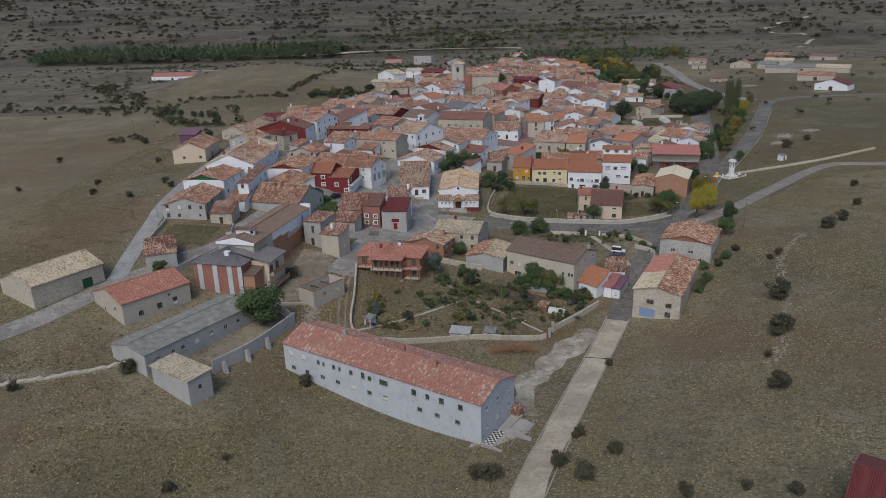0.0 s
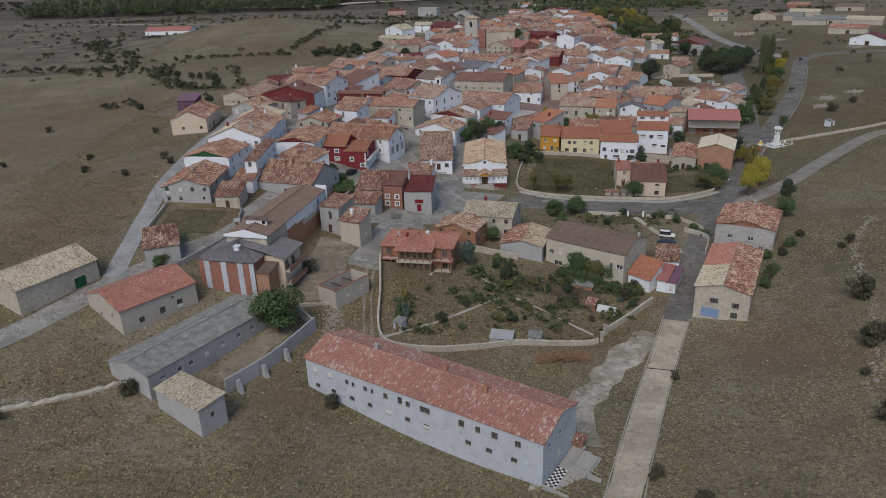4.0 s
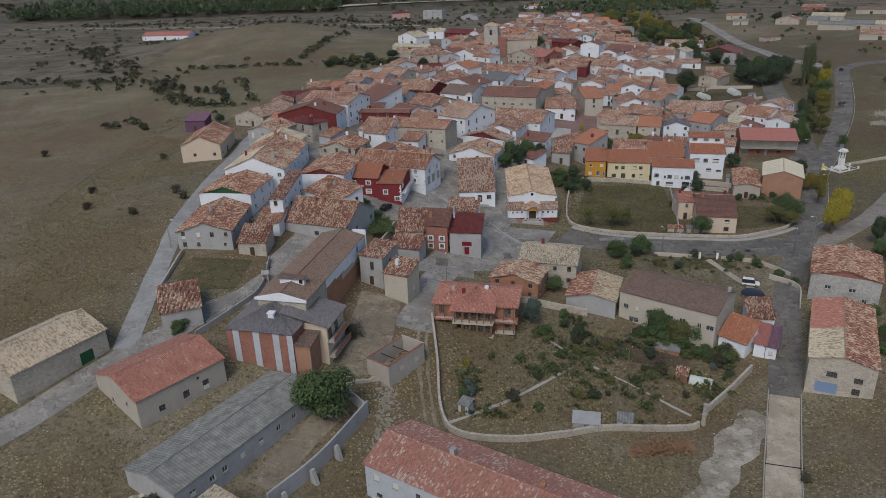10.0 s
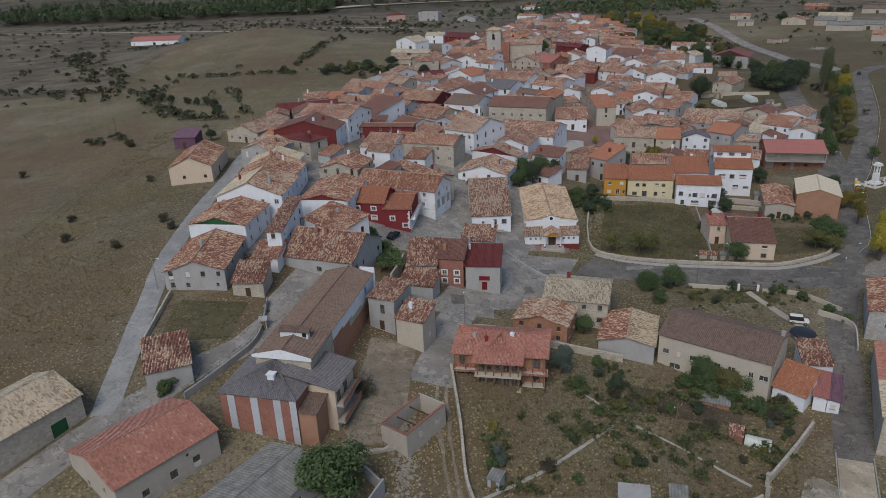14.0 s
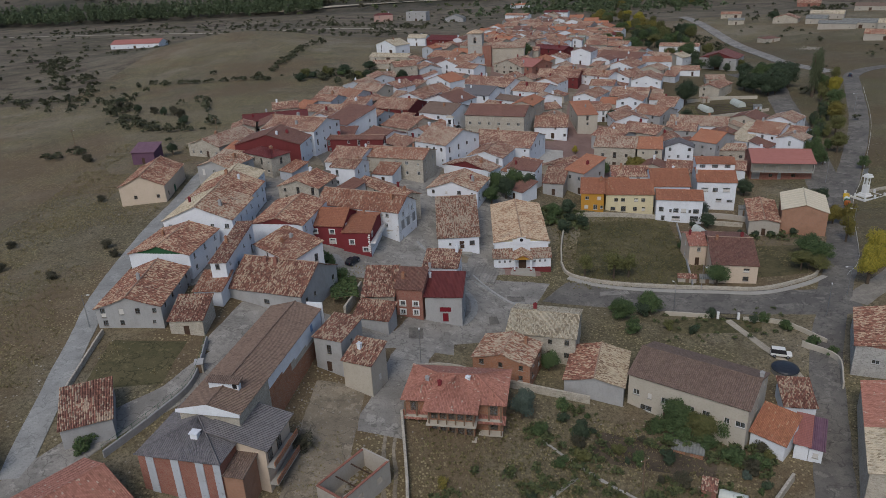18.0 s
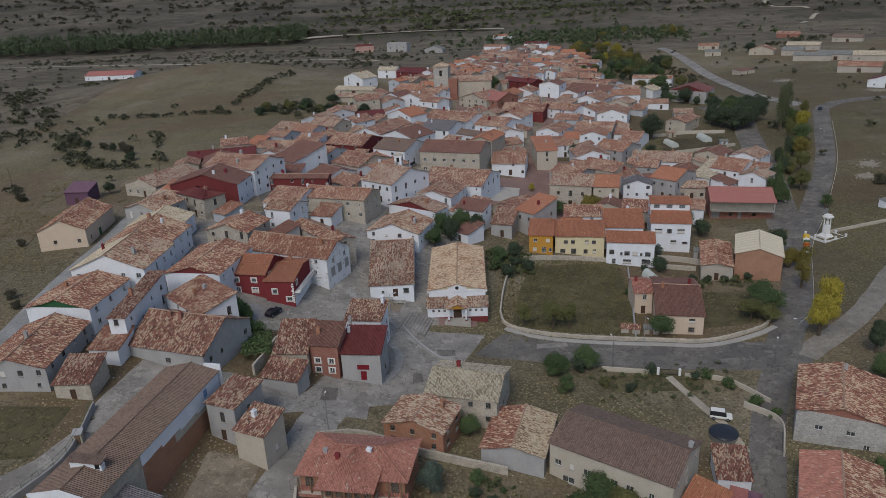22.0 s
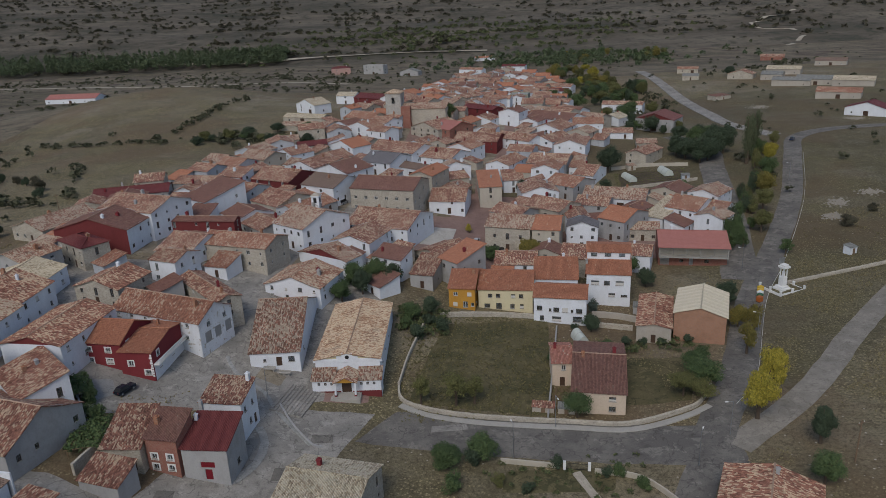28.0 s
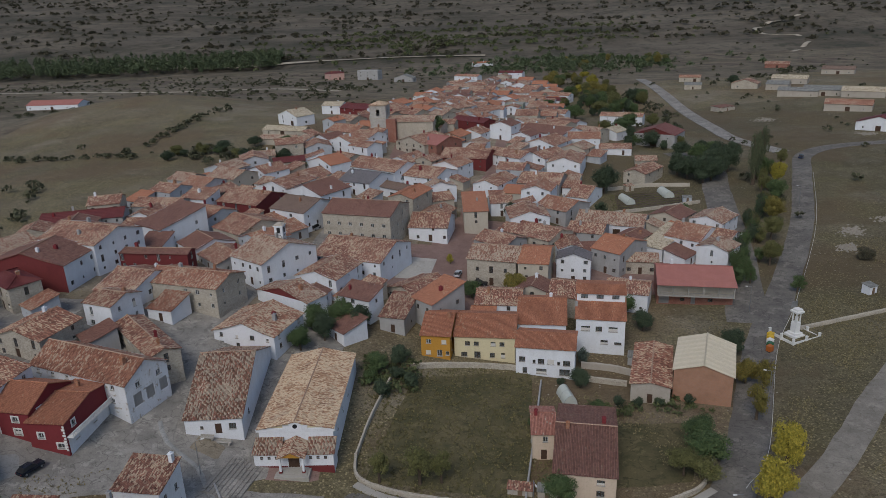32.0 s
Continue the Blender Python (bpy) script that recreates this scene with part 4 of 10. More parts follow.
        if front_tiles:
            slope("roof", t, (-X - o, mid, h - k), (-X - o, -Y - o, h - k), (0, -Y - o, zr), (0, mid, zr), ROOFS[front_tiles], fine, "paler relaid half of the roof")
        lines = [((0, -Y - o, zr), (0, Y + o, zr))]
        top = lambda cx, cy: h + rise * (1 - abs(cx) / X)
    elif roof == "s":
        g = rise / d
        slope("roof", t, (-X - o, -Y - o, h - o * g + 0.05), (X + o, -Y - o, h - o * g + 0.05), (X + o, Y + o, h + rise + o * g + 0.05), (-X - o, Y + o, h + rise + o * g + 0.05), rmat, fine)
        top = lambda cx, cy: h + rise * (cy + Y) / d
    elif roof == "h":
        m = min(X, Y)
        zr = h + rise + 0.05
        ex, ey = X + o, Y + o
        rx, ry = max(X - m, 0.05), max(Y - m, 0.05)
        if X >= Y:
            ry = 0.0
        else:
            rx = 0.0
        q = [(-ex, -ey, h - k), (ex, -ey, h - k), (ex, ey, h - k), (-ex, ey, h - k)]
        r = [(-rx, -ry, zr), (rx, -ry, zr), (rx, ry, zr), (-rx, ry, zr)]
        for i in range(4):
            slope("roof", t, q[i], q[(i + 1) % 4], r[(i + 1) % 4], r[i], rmat, fine and i != 2)
        lines = [(q[i], r[i]) for i in range(4)] + [(r[0], r[2])]
        top = lambda cx, cy: h + rise * 0.6
    elif roof == "f":
        part("roof", boxes((-X + 0.05, -Y + 0.05, h - 0.25, X - 0.05, Y - 0.05, h - 0.05)), t, mat=WALLS["grey"])
        part("parapet", boxes((-X, -Y, h, X, -Y + 0.25, h + 0.5), (-X, Y - 0.25, h, X, Y, h + 0.5), (-X, -Y + 0.25, h, -X + 0.25, Y - 0.25, h + 0.5), (X - 0.25, -Y + 0.25, h, X, Y - 0.25, h + 0.5)), t, mat=mat)
        top = lambda cx, cy: h
    if lines:
        caps(t, lines, rmat, fine)
    if chimneys is None:
        chimneys = [] if shed_like or rng.random() < 0.35 else [(rng.uniform(-0.35, 0.35) * w, rng.uniform(-0.1, 0.3) * d)]
        if not shed_like and w > 14:
            chimneys.append((rng.uniform(-0.4, 0.4) * w, rng.uniform(-0.3, 0.3) * d))
    for cx, cy in chimneys:
        chimney(t, cx, cy, top(cx, cy) - 0.1, rng.choice((WALLS["redbrick"], WALLS["redwall"]) if "brick chimn" in label else (WALLS["brick"], WALLS["white"], WALLS["grey"], WALLS["redwall"])), rng.uniform(0.8, 1.5), rng.uniform(0.5, 0.8))
    return t


def W(n, length, z, w=0.9, h=1.1, off=0.0):
    """n equal windows along a wall."""
    return [(length * (i + 0.5) / n + off, z, w, h, "win") for i in range(n)]


# ---- the houses ----
house("barn", -82.7, 128.4, 12.6, 59, 17.6, 12.8, 5.2, "x", "stone", "cream", front=[(13.2, 0.2, 2.6, 2.6, "greendoor")], left=[], right=[(8, 1, 0.8, 0.8, "win")], label="stone barn with green door and pale cream tile roof", pitch=0.366)
house("barn", -60.2, 124.3, 9.5, 50, 16.3, 13.6, 5.3, "x", "render", "redplain", front=[(4, 1.2, 1.1, 1.1, "win"), (8.5, 1.3, 1.2, 1.4, "win"), (12.3, 1.0, 1.2, 1.9, "win"), (11, 3.6, 0.5, 0.5, "win"), (16.2, 1.6, 0.9, 1.2, "win")], left=[(5, 1.5, 0.7, 0.9, "win"), (10, 3, 0.6, 0.6, "win")], label="sand-coloured rendered barn with red clay tile roof", pitch=0.317)
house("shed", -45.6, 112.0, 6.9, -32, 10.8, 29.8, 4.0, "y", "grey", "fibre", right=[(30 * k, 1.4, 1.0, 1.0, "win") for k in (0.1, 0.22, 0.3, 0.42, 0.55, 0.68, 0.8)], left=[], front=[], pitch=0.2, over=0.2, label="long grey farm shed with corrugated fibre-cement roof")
house("shed", -40.9, 93.6, 4.9, -35, 11.5, 5.2, 4.7, "s", "grey", "cream", front=[], right=[(2.5, 2.0, 0.7, 0.9, "win")], left=[], label="low rendered yard building with pale cream tiles", pitch=0.06)
house("house", -0.1, 95.7, 2.7, -33, 47.2, 12.0, 7.0, "x", "whitegrey", "redflake", front=[(c, 4.5, w, hh, "win") for c, w, hh in ((2, 1.0, 1.1), (5.5, 1.0, 1.1), (9.5, 0.8, 0.9), (10.9, 0.6, 0.8), (13.6, 0.8, 0.9), (15.1, 0.6, 0.8), (18, 0.9, 1.0), (21, 0.9, 1.3), (22.6, 0.9, 1.0), (26, 2.0, 1.1), (33, 1.1, 1.2), (36, 0.9, 1.1), (39, 1.1, 1.2), (43, 1.0, 1.1))] + [(c, 1.5, 1.1, 0.8, "win") for c in (2.4, 6.2, 10.4, 14.4, 18.4, 22.4, 26.2, 34.2, 38, 42.4)], chimneys=[(-12, 0.3), (2, 1.2), (11, -1)], label="long two-storey grey-white house with patched red tile roof", frame_mat=FRAME_B)
house("house", 66.0, 139.2, 1.9, -27, 11.0, 25.4, 7.0, "y", "stone", "red", front=[(3.4, 0.1, 3.6, 2.2, "blue"), (4.0, 3.6, 1.7, 1.1, "win"), (8.3, 3.2, 1.4, 1.1, "win"), (8.2, 0.8, 1.3, 1.3, "win")], left=[], chimneys=[], left_tiles="redplain", front_tiles="cream", frame_mat=FRAME_B, label="rubble stone barn-house with blue gate and patched two-tone roof", pitch=0.227)
house("house", 80.0, 165.5, 4.9, -28, 13.7, 15.9, 6.0, "y", "greystone", "red", front=[(3.6, 2.6, 1.3, 0.9, "win"), (8.4, 2.6, 1.4, 0.9, "win"), (11, 0.4, 1.0, 1.0, "win")], gable="redbrick", left=W(2, 15, 3.2), chimneys=[(0.5, 6)], label="grey stone house with red brick gable and faded red roof", pitch=0.251)
house("house", 39.1, 156.1, 2.8, -37, 20.6, 12.9, 7.4, "x", "cream", "brown", front=[(21.7 * k, 3.4, w, hh, "win") for k, w, hh in ((0.07, 1.2, 1.1), (0.185, 0.7, 1.1), (0.31, 1.3, 1.1), (0.43, 0.5, 0.6), (0.52, 1.3, 1.1), (0.64, 1.3, 1.1), (0.8, 0.9, 1.1), (0.9, 1.6, 1.1))] + [(21.7 * 0.16, 0.6, 2.2, 1.2, "win"), (21.7 * 0.33, 0.05, 1.0, 2.1, "door"), (21.7 * 0.55, 0.8, 1.0, 1.0, "win"), (21.7 * 0.78, 0.8, 1.0, 1.0, "win")], chimneys=[(10, 2)], frame_mat=FRAME_W, label="long pale rendered house with brown tile roof above gardens", pitch=0.343)
house("barn", 22.8, 163.5, 4.6, -19, 10.7, 12.4, 3.6, "y", "grey", "creamold", front=[], left=[], right=[], left_tiles="red", label="grey rendered barn with half red, half cream roof", pitch=0.225)
house("shed", 48.8, 145.9, 1.5, -47, 5.7, 5.0, 3.3, "s", "white", "orange", pitch=0.574)
house("shed", 56.4, 154.4, 2.5, -12, 5.1, 6.6, 3.0, "s", "white", "red")
house("shed", 53.6, 145.6, 1.6, -29, 2.1, 7.4, 3.0, "s", "white", "pink", front=[], left=[], right=[], label="white lean-to with pinkish sheet roof beside the lane", pitch=0.12)
house("shed", 55.5, 144.6, 1.6, -29, 2.0, 7.4, 2.8, "s", "white", "purple", front=[(1.0, 0.9, 0.8, 0.9, "win")], left=[], right=[], label="white lean-to with dull purple sheet roof beside the lane", pitch=0.12)
hall = house("warehouse", -37.4, 153.0, 11.0, -13, 9.6, 33.0, 9.6, "y", "stone", "brown", front=[], left=[], right=[], chimneys=[], label="long stone hall with brown tile roof and white parapet", pitch=0.24)
stripe = house("house", -42.7, 136.9, 10.3, -14, 13.0, 13.0, 7.2, "h", "redbrick", "dark", front=[], left=[], right=[], chimneys=[], pitch=0.36, label="brick building with white vertical stripes and dark hipped roof")
house("house", -25.2, 163.4, 11.9, -24, 5.6, 7.6, 6.9, "s", "grey", "red", pitch=0.1)
house("house", -20.1, 157.6, 10.7, -25, 5.6, 5.5, 5.8, "s", "cream", "red", front=[], right=[(3, 1.2, 0.8, 1.2, "win")], label="small stone cottage with weathered red roof", pitch=0.278)
house("garage", -63.1, 144.5, 13.4, 21, 7.4, 9.6, 3.9, "s", "grey", "red", front=[(6.4, 0.1, 3.0, 2.3, "blue")], right=[], left=[], label="small grey garage with blue door and weathered red roof", pitch=0.166)
house("house", -65.4, 178.7, 17.6, 0, 12.4, 17.7, 4.5, "y", "grey", "red", pitch=0.337)
house("shed", -54.2, 171.4, 16.3, -3, 6.4, 6.7, 3.3, "s", "stone", "red", pitch=0.293)
house("house", -64.6, 196.7, 19.1, -9, 13.7, 14.7, 5.5, "y", "white", "red", gable="green", front=[], left=[], label="white terraced house with a green boarded gable", pitch=0.258)
house("house", -61.0, 212.3, 20.0, -5, 16.5, 15.5, 6.4, "y", "white", "mixed", left_tiles="cream", pitch=0.4)
house("house", -60.6, 226.6, 20.6, -5, 16.0, 13.0, 5.8, "y", "white", "red", pitch=0.4)
house("house", -61.7, 238.7, 21.4, -3, 13.9, 10.9, 4.7, "y", "white", "cream", pitch=0.33)
house("house", -56.4, 257.8, 21.7, -40, 12.7, 7.1, 6.0, "h", "stone", "maroon")
house("house", -56.6, 271.3, 21.6, -9, 21.0, 13.1, 6.7, "y", "white", "brownred", pitch=0.286, face="maroonwall", front=[], label="large house with a maroon front wall and white street side")
house("house", -50.2, 285.3, 21.5, -24, 19.7, 16.2, 8.0, "x", "white", "red")
house("house", -64.5, 312.8, 21.6, 11, 23.1, 10.0, 5.0, "x", "grey", "maroon")
house("house", -50.6, 192.0, 17.3, -4, 3.2, 19.1, 7.6, "s", "white", "red", pitch=0.080)
house("house", -39.3, 186.2, 16.0, -20, 17.1, 15.5, 3.6, "x", "grey", "red", front=[(9, 0.8, 1.2, 1.0, "win")], left=[], chimneys=[(-3, -1), (-0.5, -1.2)], label="low grey house with mottled red roof and brick chimneys", pitch=0.488)
house("house", -42.1, 213.5, 18.0, -11, 12.8, 17.6, 6.2, "y", "white", "red", gable="maroonwall", front=[], left=[], label="house with a maroon gable and weathered red tiles", pitch=0.258)
house("house", -39.7, 196.3, 16.9, -47, 14.8, 8.5, 5.0, "s", "white", "red")
house("house", -32.7, 215.1, 16.5, -13, 10.0, 10.8, 5.0, "x", "redwall", "orange", surround=True, front=W(2, 8.6, 3.0, 1.1, 0.9, 0.8) + W(2, 8.6, 0.5, 1.3, 1.0, 0.8), frame_mat=FRAME_W, label="dark red house with white-framed windows and orange roof", pitch=0.466)
red_house_wing = house("house", -24.6, 214.8, 14.8, -9, 6.7, 15.1, 5.5, "x", "redwall", "orange", surround=True, front=[(2.2, 2.4, 1.0, 1.0, "win"), (5.5, 0.6, 1.2, 0.9, "win")], frame_mat=FRAME_W, label="lower wing of a dark red house with white quoins", pitch=0.182)
house("house", -24.8, 226.4, 15.9, -25, 24.1, 10.3, 5.5, "x", "oldwhite", "orange2", front=W(6, 22.9, 3.9, 0.9, 0.9) + W(5, 22.9, 1.2, 0.9, 0.9), right=[(2.5, 0.05, 2.0, 2.5, "gate"), (5.5, 0.05, 2.0, 2.5, "gate"), (8.8, 0.05, 2.0, 2.5, "gate"), (3, 3.6, 1.1, 1.0, "win"), (8, 3.6, 1.1, 1.0, "win")], label="large flaking white corner house with faded orange roof", pitch=0.536)
house("house", -19.7, 237.4, 16.4, -51, 21.5, 6.0, 5.0, "x", "stone", "red")
house("house", -41.5, 238.0, 19.7, -19, 12.1, 11.0, 4.5, "y", "stone", "red")
house("house", -17.4, 264.1, 17.8, -21, 20.4, 11.3, 6.0, "x", "stone", "orange2")
house("house", -31.4, 265.2, 19.9, -23, 10.8, 16.6, 3.5, "x", "white", "red")
house("house", -33.9, 281.2, 20.1, -10, 23.0, 4.3, 5.0, "x", "maroonwall", "brownred")
clock_house = house("house", -1.8, 281.3, 17.2, -40, 12.7, 18.0, 6.5, "x", "white", "mixed", label="large white house with a clock turret beside the street", pitch=0.358)
house("house", -1.3, 327.9, 17.0, -33, 14.3, 16.0, 6.0, "x", "white", "brown")
house("house", 0.9, 347.4, 17.3, -39, 17.5, 14.0, 6.0, "y", "white", "brownred")
house("house", 0.2, 385.1, 19.8, -46, 15.0, 10.0, 5.0, "y", "white", "orange")
house("shed", -17.4, 392.7, 21.3, 15, 12.3, 8.0, 3.0, "x", "stone", "maroon")
house("house", 21.9, 382.8, 17.7, -38, 24.2, 16.0, 5.0, "x", "white", "red")
house("house", 16.1, 366.7, 16.8, -32, 14.1, 16.0, 5.0, "x", "white", "dark")
house("house", 28.6, 360.1, 15.3, -44, 16.2, 8.0, 4.0, "x", "white", "brown")
house("house", 19.4, 322.2, 13.9, -20, 22.8, 16.2, 8.6, "x", "stone", "brownred", front=W(7, 26.2, 4.9, 1.2, 1.1) + W(7, 26.2, 1.5, 1.2, 1.1), chimneys=[(0, 2), (-3, 5)], frame_mat=FRAME_W, label="large stone public building with dull red hipped roof", pitch=0.310)
house("house", 33.0, 342.7, 13.4, -27, 9.4, 14.4, 8.0, "y", "stone", "orange")
house("house", 40.1, 325.5, 11.5, -12, 12.4, 14.9, 4.7, "x", "white", "red", front=[(3, 3.2, 1.0, 2.0, "win"), (8, 3.6, 0.7, 0.9, "win"), (11, 3.2, 1.0, 2.0, "win"), (7, 0.1, 1.2, 2.2, "door"), (3, 0.9, 0.9, 1.1, "win"), (11.5, 0.9, 0.9, 1.1, "win")], frame_mat=FRAME_B, pitch=0.361)
house("house", 54.7, 336.5, 10.6, -1, 7.8, 19.2, 7.6, "s", "cream", "orange", pitch=0.080)
house("house", 64.6, 348.0, 11.0, 1, 7.7, 9.0, 5.0, "x", "white", "red")
house("house", 58.2, 294.5, 7.7, -20, 14.0, 13.4, 7.7, "x", "stone", "mixed", front=[(3, 4.2, 0.9, 1.2, "win"), (7, 3.8, 1.1, 2.0, "win"), (11, 4.2, 0.9, 1.2, "win"), (3, 0.9, 0.9, 1.2, "win"), (7, 0.05, 1.2, 2.3, "door"), (11, 0.9, 1.0, 1.2, "win")], label="pinkish stone house with pale quoins facing the square", pitch=0.310)
house("house", 69.0, 292.0, 6.6, -15, 8.2, 15.5, 8.7, "x", "cream", "orange", pitch=0.257)
house("house", 80.3, 294.4, 6.1, -15, 9.5, 6.4, 7.3, "y", "white", "dark", pitch=0.357)
house("house", 95.4, 302.6, 6.3, -46, 9.5, 15.2, 7.0, "x", "grey", "orange")
house("house", 80.4, 307.9, 6.7, 0, 7.1, 16.0, 7.0, "y", "white", "red")
house("house", 100.6, 331.4, 8.3, -25, 22.0, 13.9, 4.0, "x", "white", "mixed")
house("house", 120.6, 311.5, 7.1, -44, 10.9, 16.0, 6.0, "x", "white", "orange2")
house("house", 128.7, 309.8, 7.4, -44, 9.2, 11.3, 5.0, "x", "white", "red")
house("barn", 111.8, 311.0, 6.8, -46, 7.1, 16.0, 4.0, "s", "white", "cream")
house("house", 100.7, 299.5, 6.1, -13, 10.1, 8.0, 4.0, "x", "stone", "mixed")
pink_balcony = house("house", 109.6, 280.5, 5.2, -13, 19.1, 11.8, 7.0, "x", "redbrick", "pink", front=[(1.8, 0.05, 2.6, 2.3, "gate"), (6.5, 0.9, 1.1, 1.0, "win"), (9.2, 0.05, 1.1, 2.2, "gate"), (13.5, 0.9, 1.2, 1.0, "win")], label="red brick house with long open gallery and pinkish roof")
house("warehouse", 95.4, 233.8, 5.2, -23, 11.2, 14.4, 7.1, "y", "tan", "sheet", front=[], left=[], right=[], label="tall tan brick warehouse with cream sheet roof", pitch=0.301)
house("shed", 85.6, 237.2, 5.0, -19, 7.7, 18.4, 4.2, "y", "render", "red", pitch=0.197)
tall_white = house("house", 79.3, 258.1, 4.8, -13, 11.1, 14.2, 8.7, "x", "white", "orange", front=[(2.2, 5.6, 2.0, 1.2, "win"), (5.2, 5.6, 1.4, 1.2, "win"), (8.4, 5.6, 2.0, 1.2, "win"), (11, 5.6, 0.6, 1.2, "win"), (6.5, 2.4, 1.6, 1.0, "win"), (9.6, 2.4, 1.6, 0.6, "win")], storeys=3, chimneys=[(-5.6, -3)], frame_mat=FRAME_B, label="tall white house with attic storey and orange roof", pitch=0.308)
house("house", 41.1, 254.4, 7.7, -12, 6.6, 14.0, 5.5, "x", "mustard", "orange", front=W(2, 7, 3.4, 1.1, 1.0) + [(1.6, 0.6, 1.1, 1.1, "win"), (4.2, 0.3, 1.2, 1.6, "win"), (6, 0.6, 0.8, 1.0, "win")], chimneys=[(2.4, -1.5)], frame_mat=FRAME_W, label="mustard yellow terraced house with orange tile roof", pitch=0.333)
house("house", 51.9, 254.6, 6.5, -10, 13.7, 14.0, 5.7, "x", "creamy", "orange", front=[(c, 3.4, 1.1, 1.0, "win") for c in (3, 5, 8.8, 10.8)] + [(13.8, 3.4, 0.6, 0.6, "win")] + [(2.2, 0.6, 1.4, 1.1, "win"), (5.2, 0.3, 1.4, 1.6, "win"), (8.6, 0.5, 1.1, 1.2, "win"), (11, 0.5, 0.9, 1.2, "win")], frame_mat=FRAME_B, label="pale yellow terraced house with orange tile roof", pitch=0.333)
house("house", 64.4, 245.4, 5.4, -14, 12.7, 9.4, 6.8, "x", "white", "orange", front=[(1.4, 3.2, 1.3, 1.2, "win"), (4, 3.0, 0.6, 0.8, "win"), (5.5, 2.9, 1.4, 1.2, "win"), (7.6, 2.9, 1.4, 1.2, "win"), (9.3, 2.9, 0.6, 0.8, "win"), (11, 2.8, 1.5, 1.2, "win"), (2, 0.4, 1.0, 1.4, "win"), (5.6, 0.5, 2.2, 1.2, "win"), (10.6, 0.4, 2.2, 1.5, "win")], frame_mat=FRAME_B, label="bright white terraced house with orange tile roof", pitch=0.295)
house("house", 65.8, 260.6, 5.5, -10, 11.1, 16.9, 7.0, "x", "white", "orange", front=W(3, 12, 4.6, 1.3, 1.0), pitch=0.333)
house("house", 65.6, 210.3, 5.4, -13, 10.1, 21.0, 4.8, "x", "beige", "brownred", front=[(2, 2.9, 1.1, 1.0, "win"), (7.6, 2.9, 1.3, 1.0, "win"), (7.6, 0.7, 1.3, 1.1, "win")], pitch=0.25, right=W(3, 21, 2.4), chimneys=[(-3.2, -1), (3, 1.5)], frame_mat=FRAME_B, label="beige house with terracotta roof behind a stone wall")
house("house", 58.8, 215.7, 5.3, -6, 4.1, 9.0, 5.5, "x", "beige", "redplain")
house("house", -1.1, 230.2, 10.9, -0, 10.4, 28.6, 3.4, "x", "white", "mixed", front=[(6, 0.1, 1.2, 2.1, "door"), (8.6, 1.0, 1.3, 1.2, "win"), (11.3, 1.0, 1.3, 1.2, "win"), (3, 1.2, 0.6, 0.6, "win")], right=[(5, 1.2, 0.8, 1.0, "win")], chimneys=[], label="low white house with mottled red and cream tile roof", pitch=0.415)
house("house", 0.4, 249.8, 13.4, -20, 15.2, 12.6, 4.3, "y", "white", "mixed", pitch=0.315)
house("house", 5.2, 264.3, 14.5, -36, 17.1, 6.4, 4.1, "y", "white", "mixed", gable="maroonwall", front=[], label="tall white house with a maroon boarded gable", pitch=0.257)
house("house", 21.8, 265.2, 11.7, -33, 9.4, 5.8, 5.1, "s", "white", "brownred", pitch=0.299)
house("shed", 31.2, 261.9, 9.6, -20, 6.3, 9.7, 4.0, "s", "grey", "red")
house("house", 40.9, 265.1, 8.7, -49, 7.2, 10.8, 7.0, "s", "grey", "orange")
house("house", 20.0, 295.8, 13.1, -25, 21.3, 18.8, 5.0, "x", "white", "red")
house("house", 12.6, 278.7, 13.7, -24, 12.0, 13.4, 5.0, "y", "white", "red")
house("house", -5.2, 184.5, 9.1, -8, 7.7, 7.4, 6.3, "s", "grey", "maroon", front=[(4.2, 2.7, 2.4, 1.1, "reddoor"), (4.2, 0.4, 1.2, 2.0, "reddoor")], chimneys=[(-3.8, 5), (-3.4, 2)], label="grey-white house with dark red sheet roof and red doors", pitch=0.286)
house("house", -12.2, 184.4, 10.3, -13, 5.7, 5.4, 6.8, "s", "redbrick", "brownred", surround=True, front=W(2, 5.6, 2.9, 1.0, 1.0) + W(2, 5.6, 0.9, 1.0, 1.0), frame_mat=FRAME_W, label="small red brick house with white-framed windows", pitch=0.424)
house("house", -18.8, 185.4, 11.8, -6, 6.6, 8.0, 4.2, "s", "stone", "red", pitch=0.387)
house("shed", -19.7, 177.0, 11.7, -20, 7.6, 4.4, 2.6, "s", "grey", "red", front=[], left=[], right=[(3.5, 0.1, 2.6, 2.2, "greendoor")], label="low shed with weathered red tiles and green door", pitch=0.392)
house("house", 14.7, 175.6, 6.0, -17, 13.4, 12.1, 5.6, "x", "stone", "cream", pitch=0.294)
house("house", 6.0, 165.6, 7.0, -23, 11.1, 8.4, 4.3, "y", "brick", "mixed", pitch=0.260)
house("house", 44.8, 414.9, 19.2, -45, 11.7, 16.0, 6.0, "x", "redbrick", "pink")
house("house", 37.6, 419.0, 20.1, -46, 18.2, 16.0, 5.0, "y", "stone", "red")
house("house", 56.7, 402.9, 16.8, -21, 20.2, 16.0, 4.5, "x", "maroonwall", "red")
house("house", 39.0, 375.5, 15.6, -35, 17.6, 16.0, 5.0, "x", "white", "red")
house("house", 42.8, 358.2, 13.6, 15, 12.5, 5.7, 6.0, "y", "white", "mixed")
house("house", 64.9, 369.1, 13.0, -34, 10.6, 16.0, 5.0, "y", "white", "red")
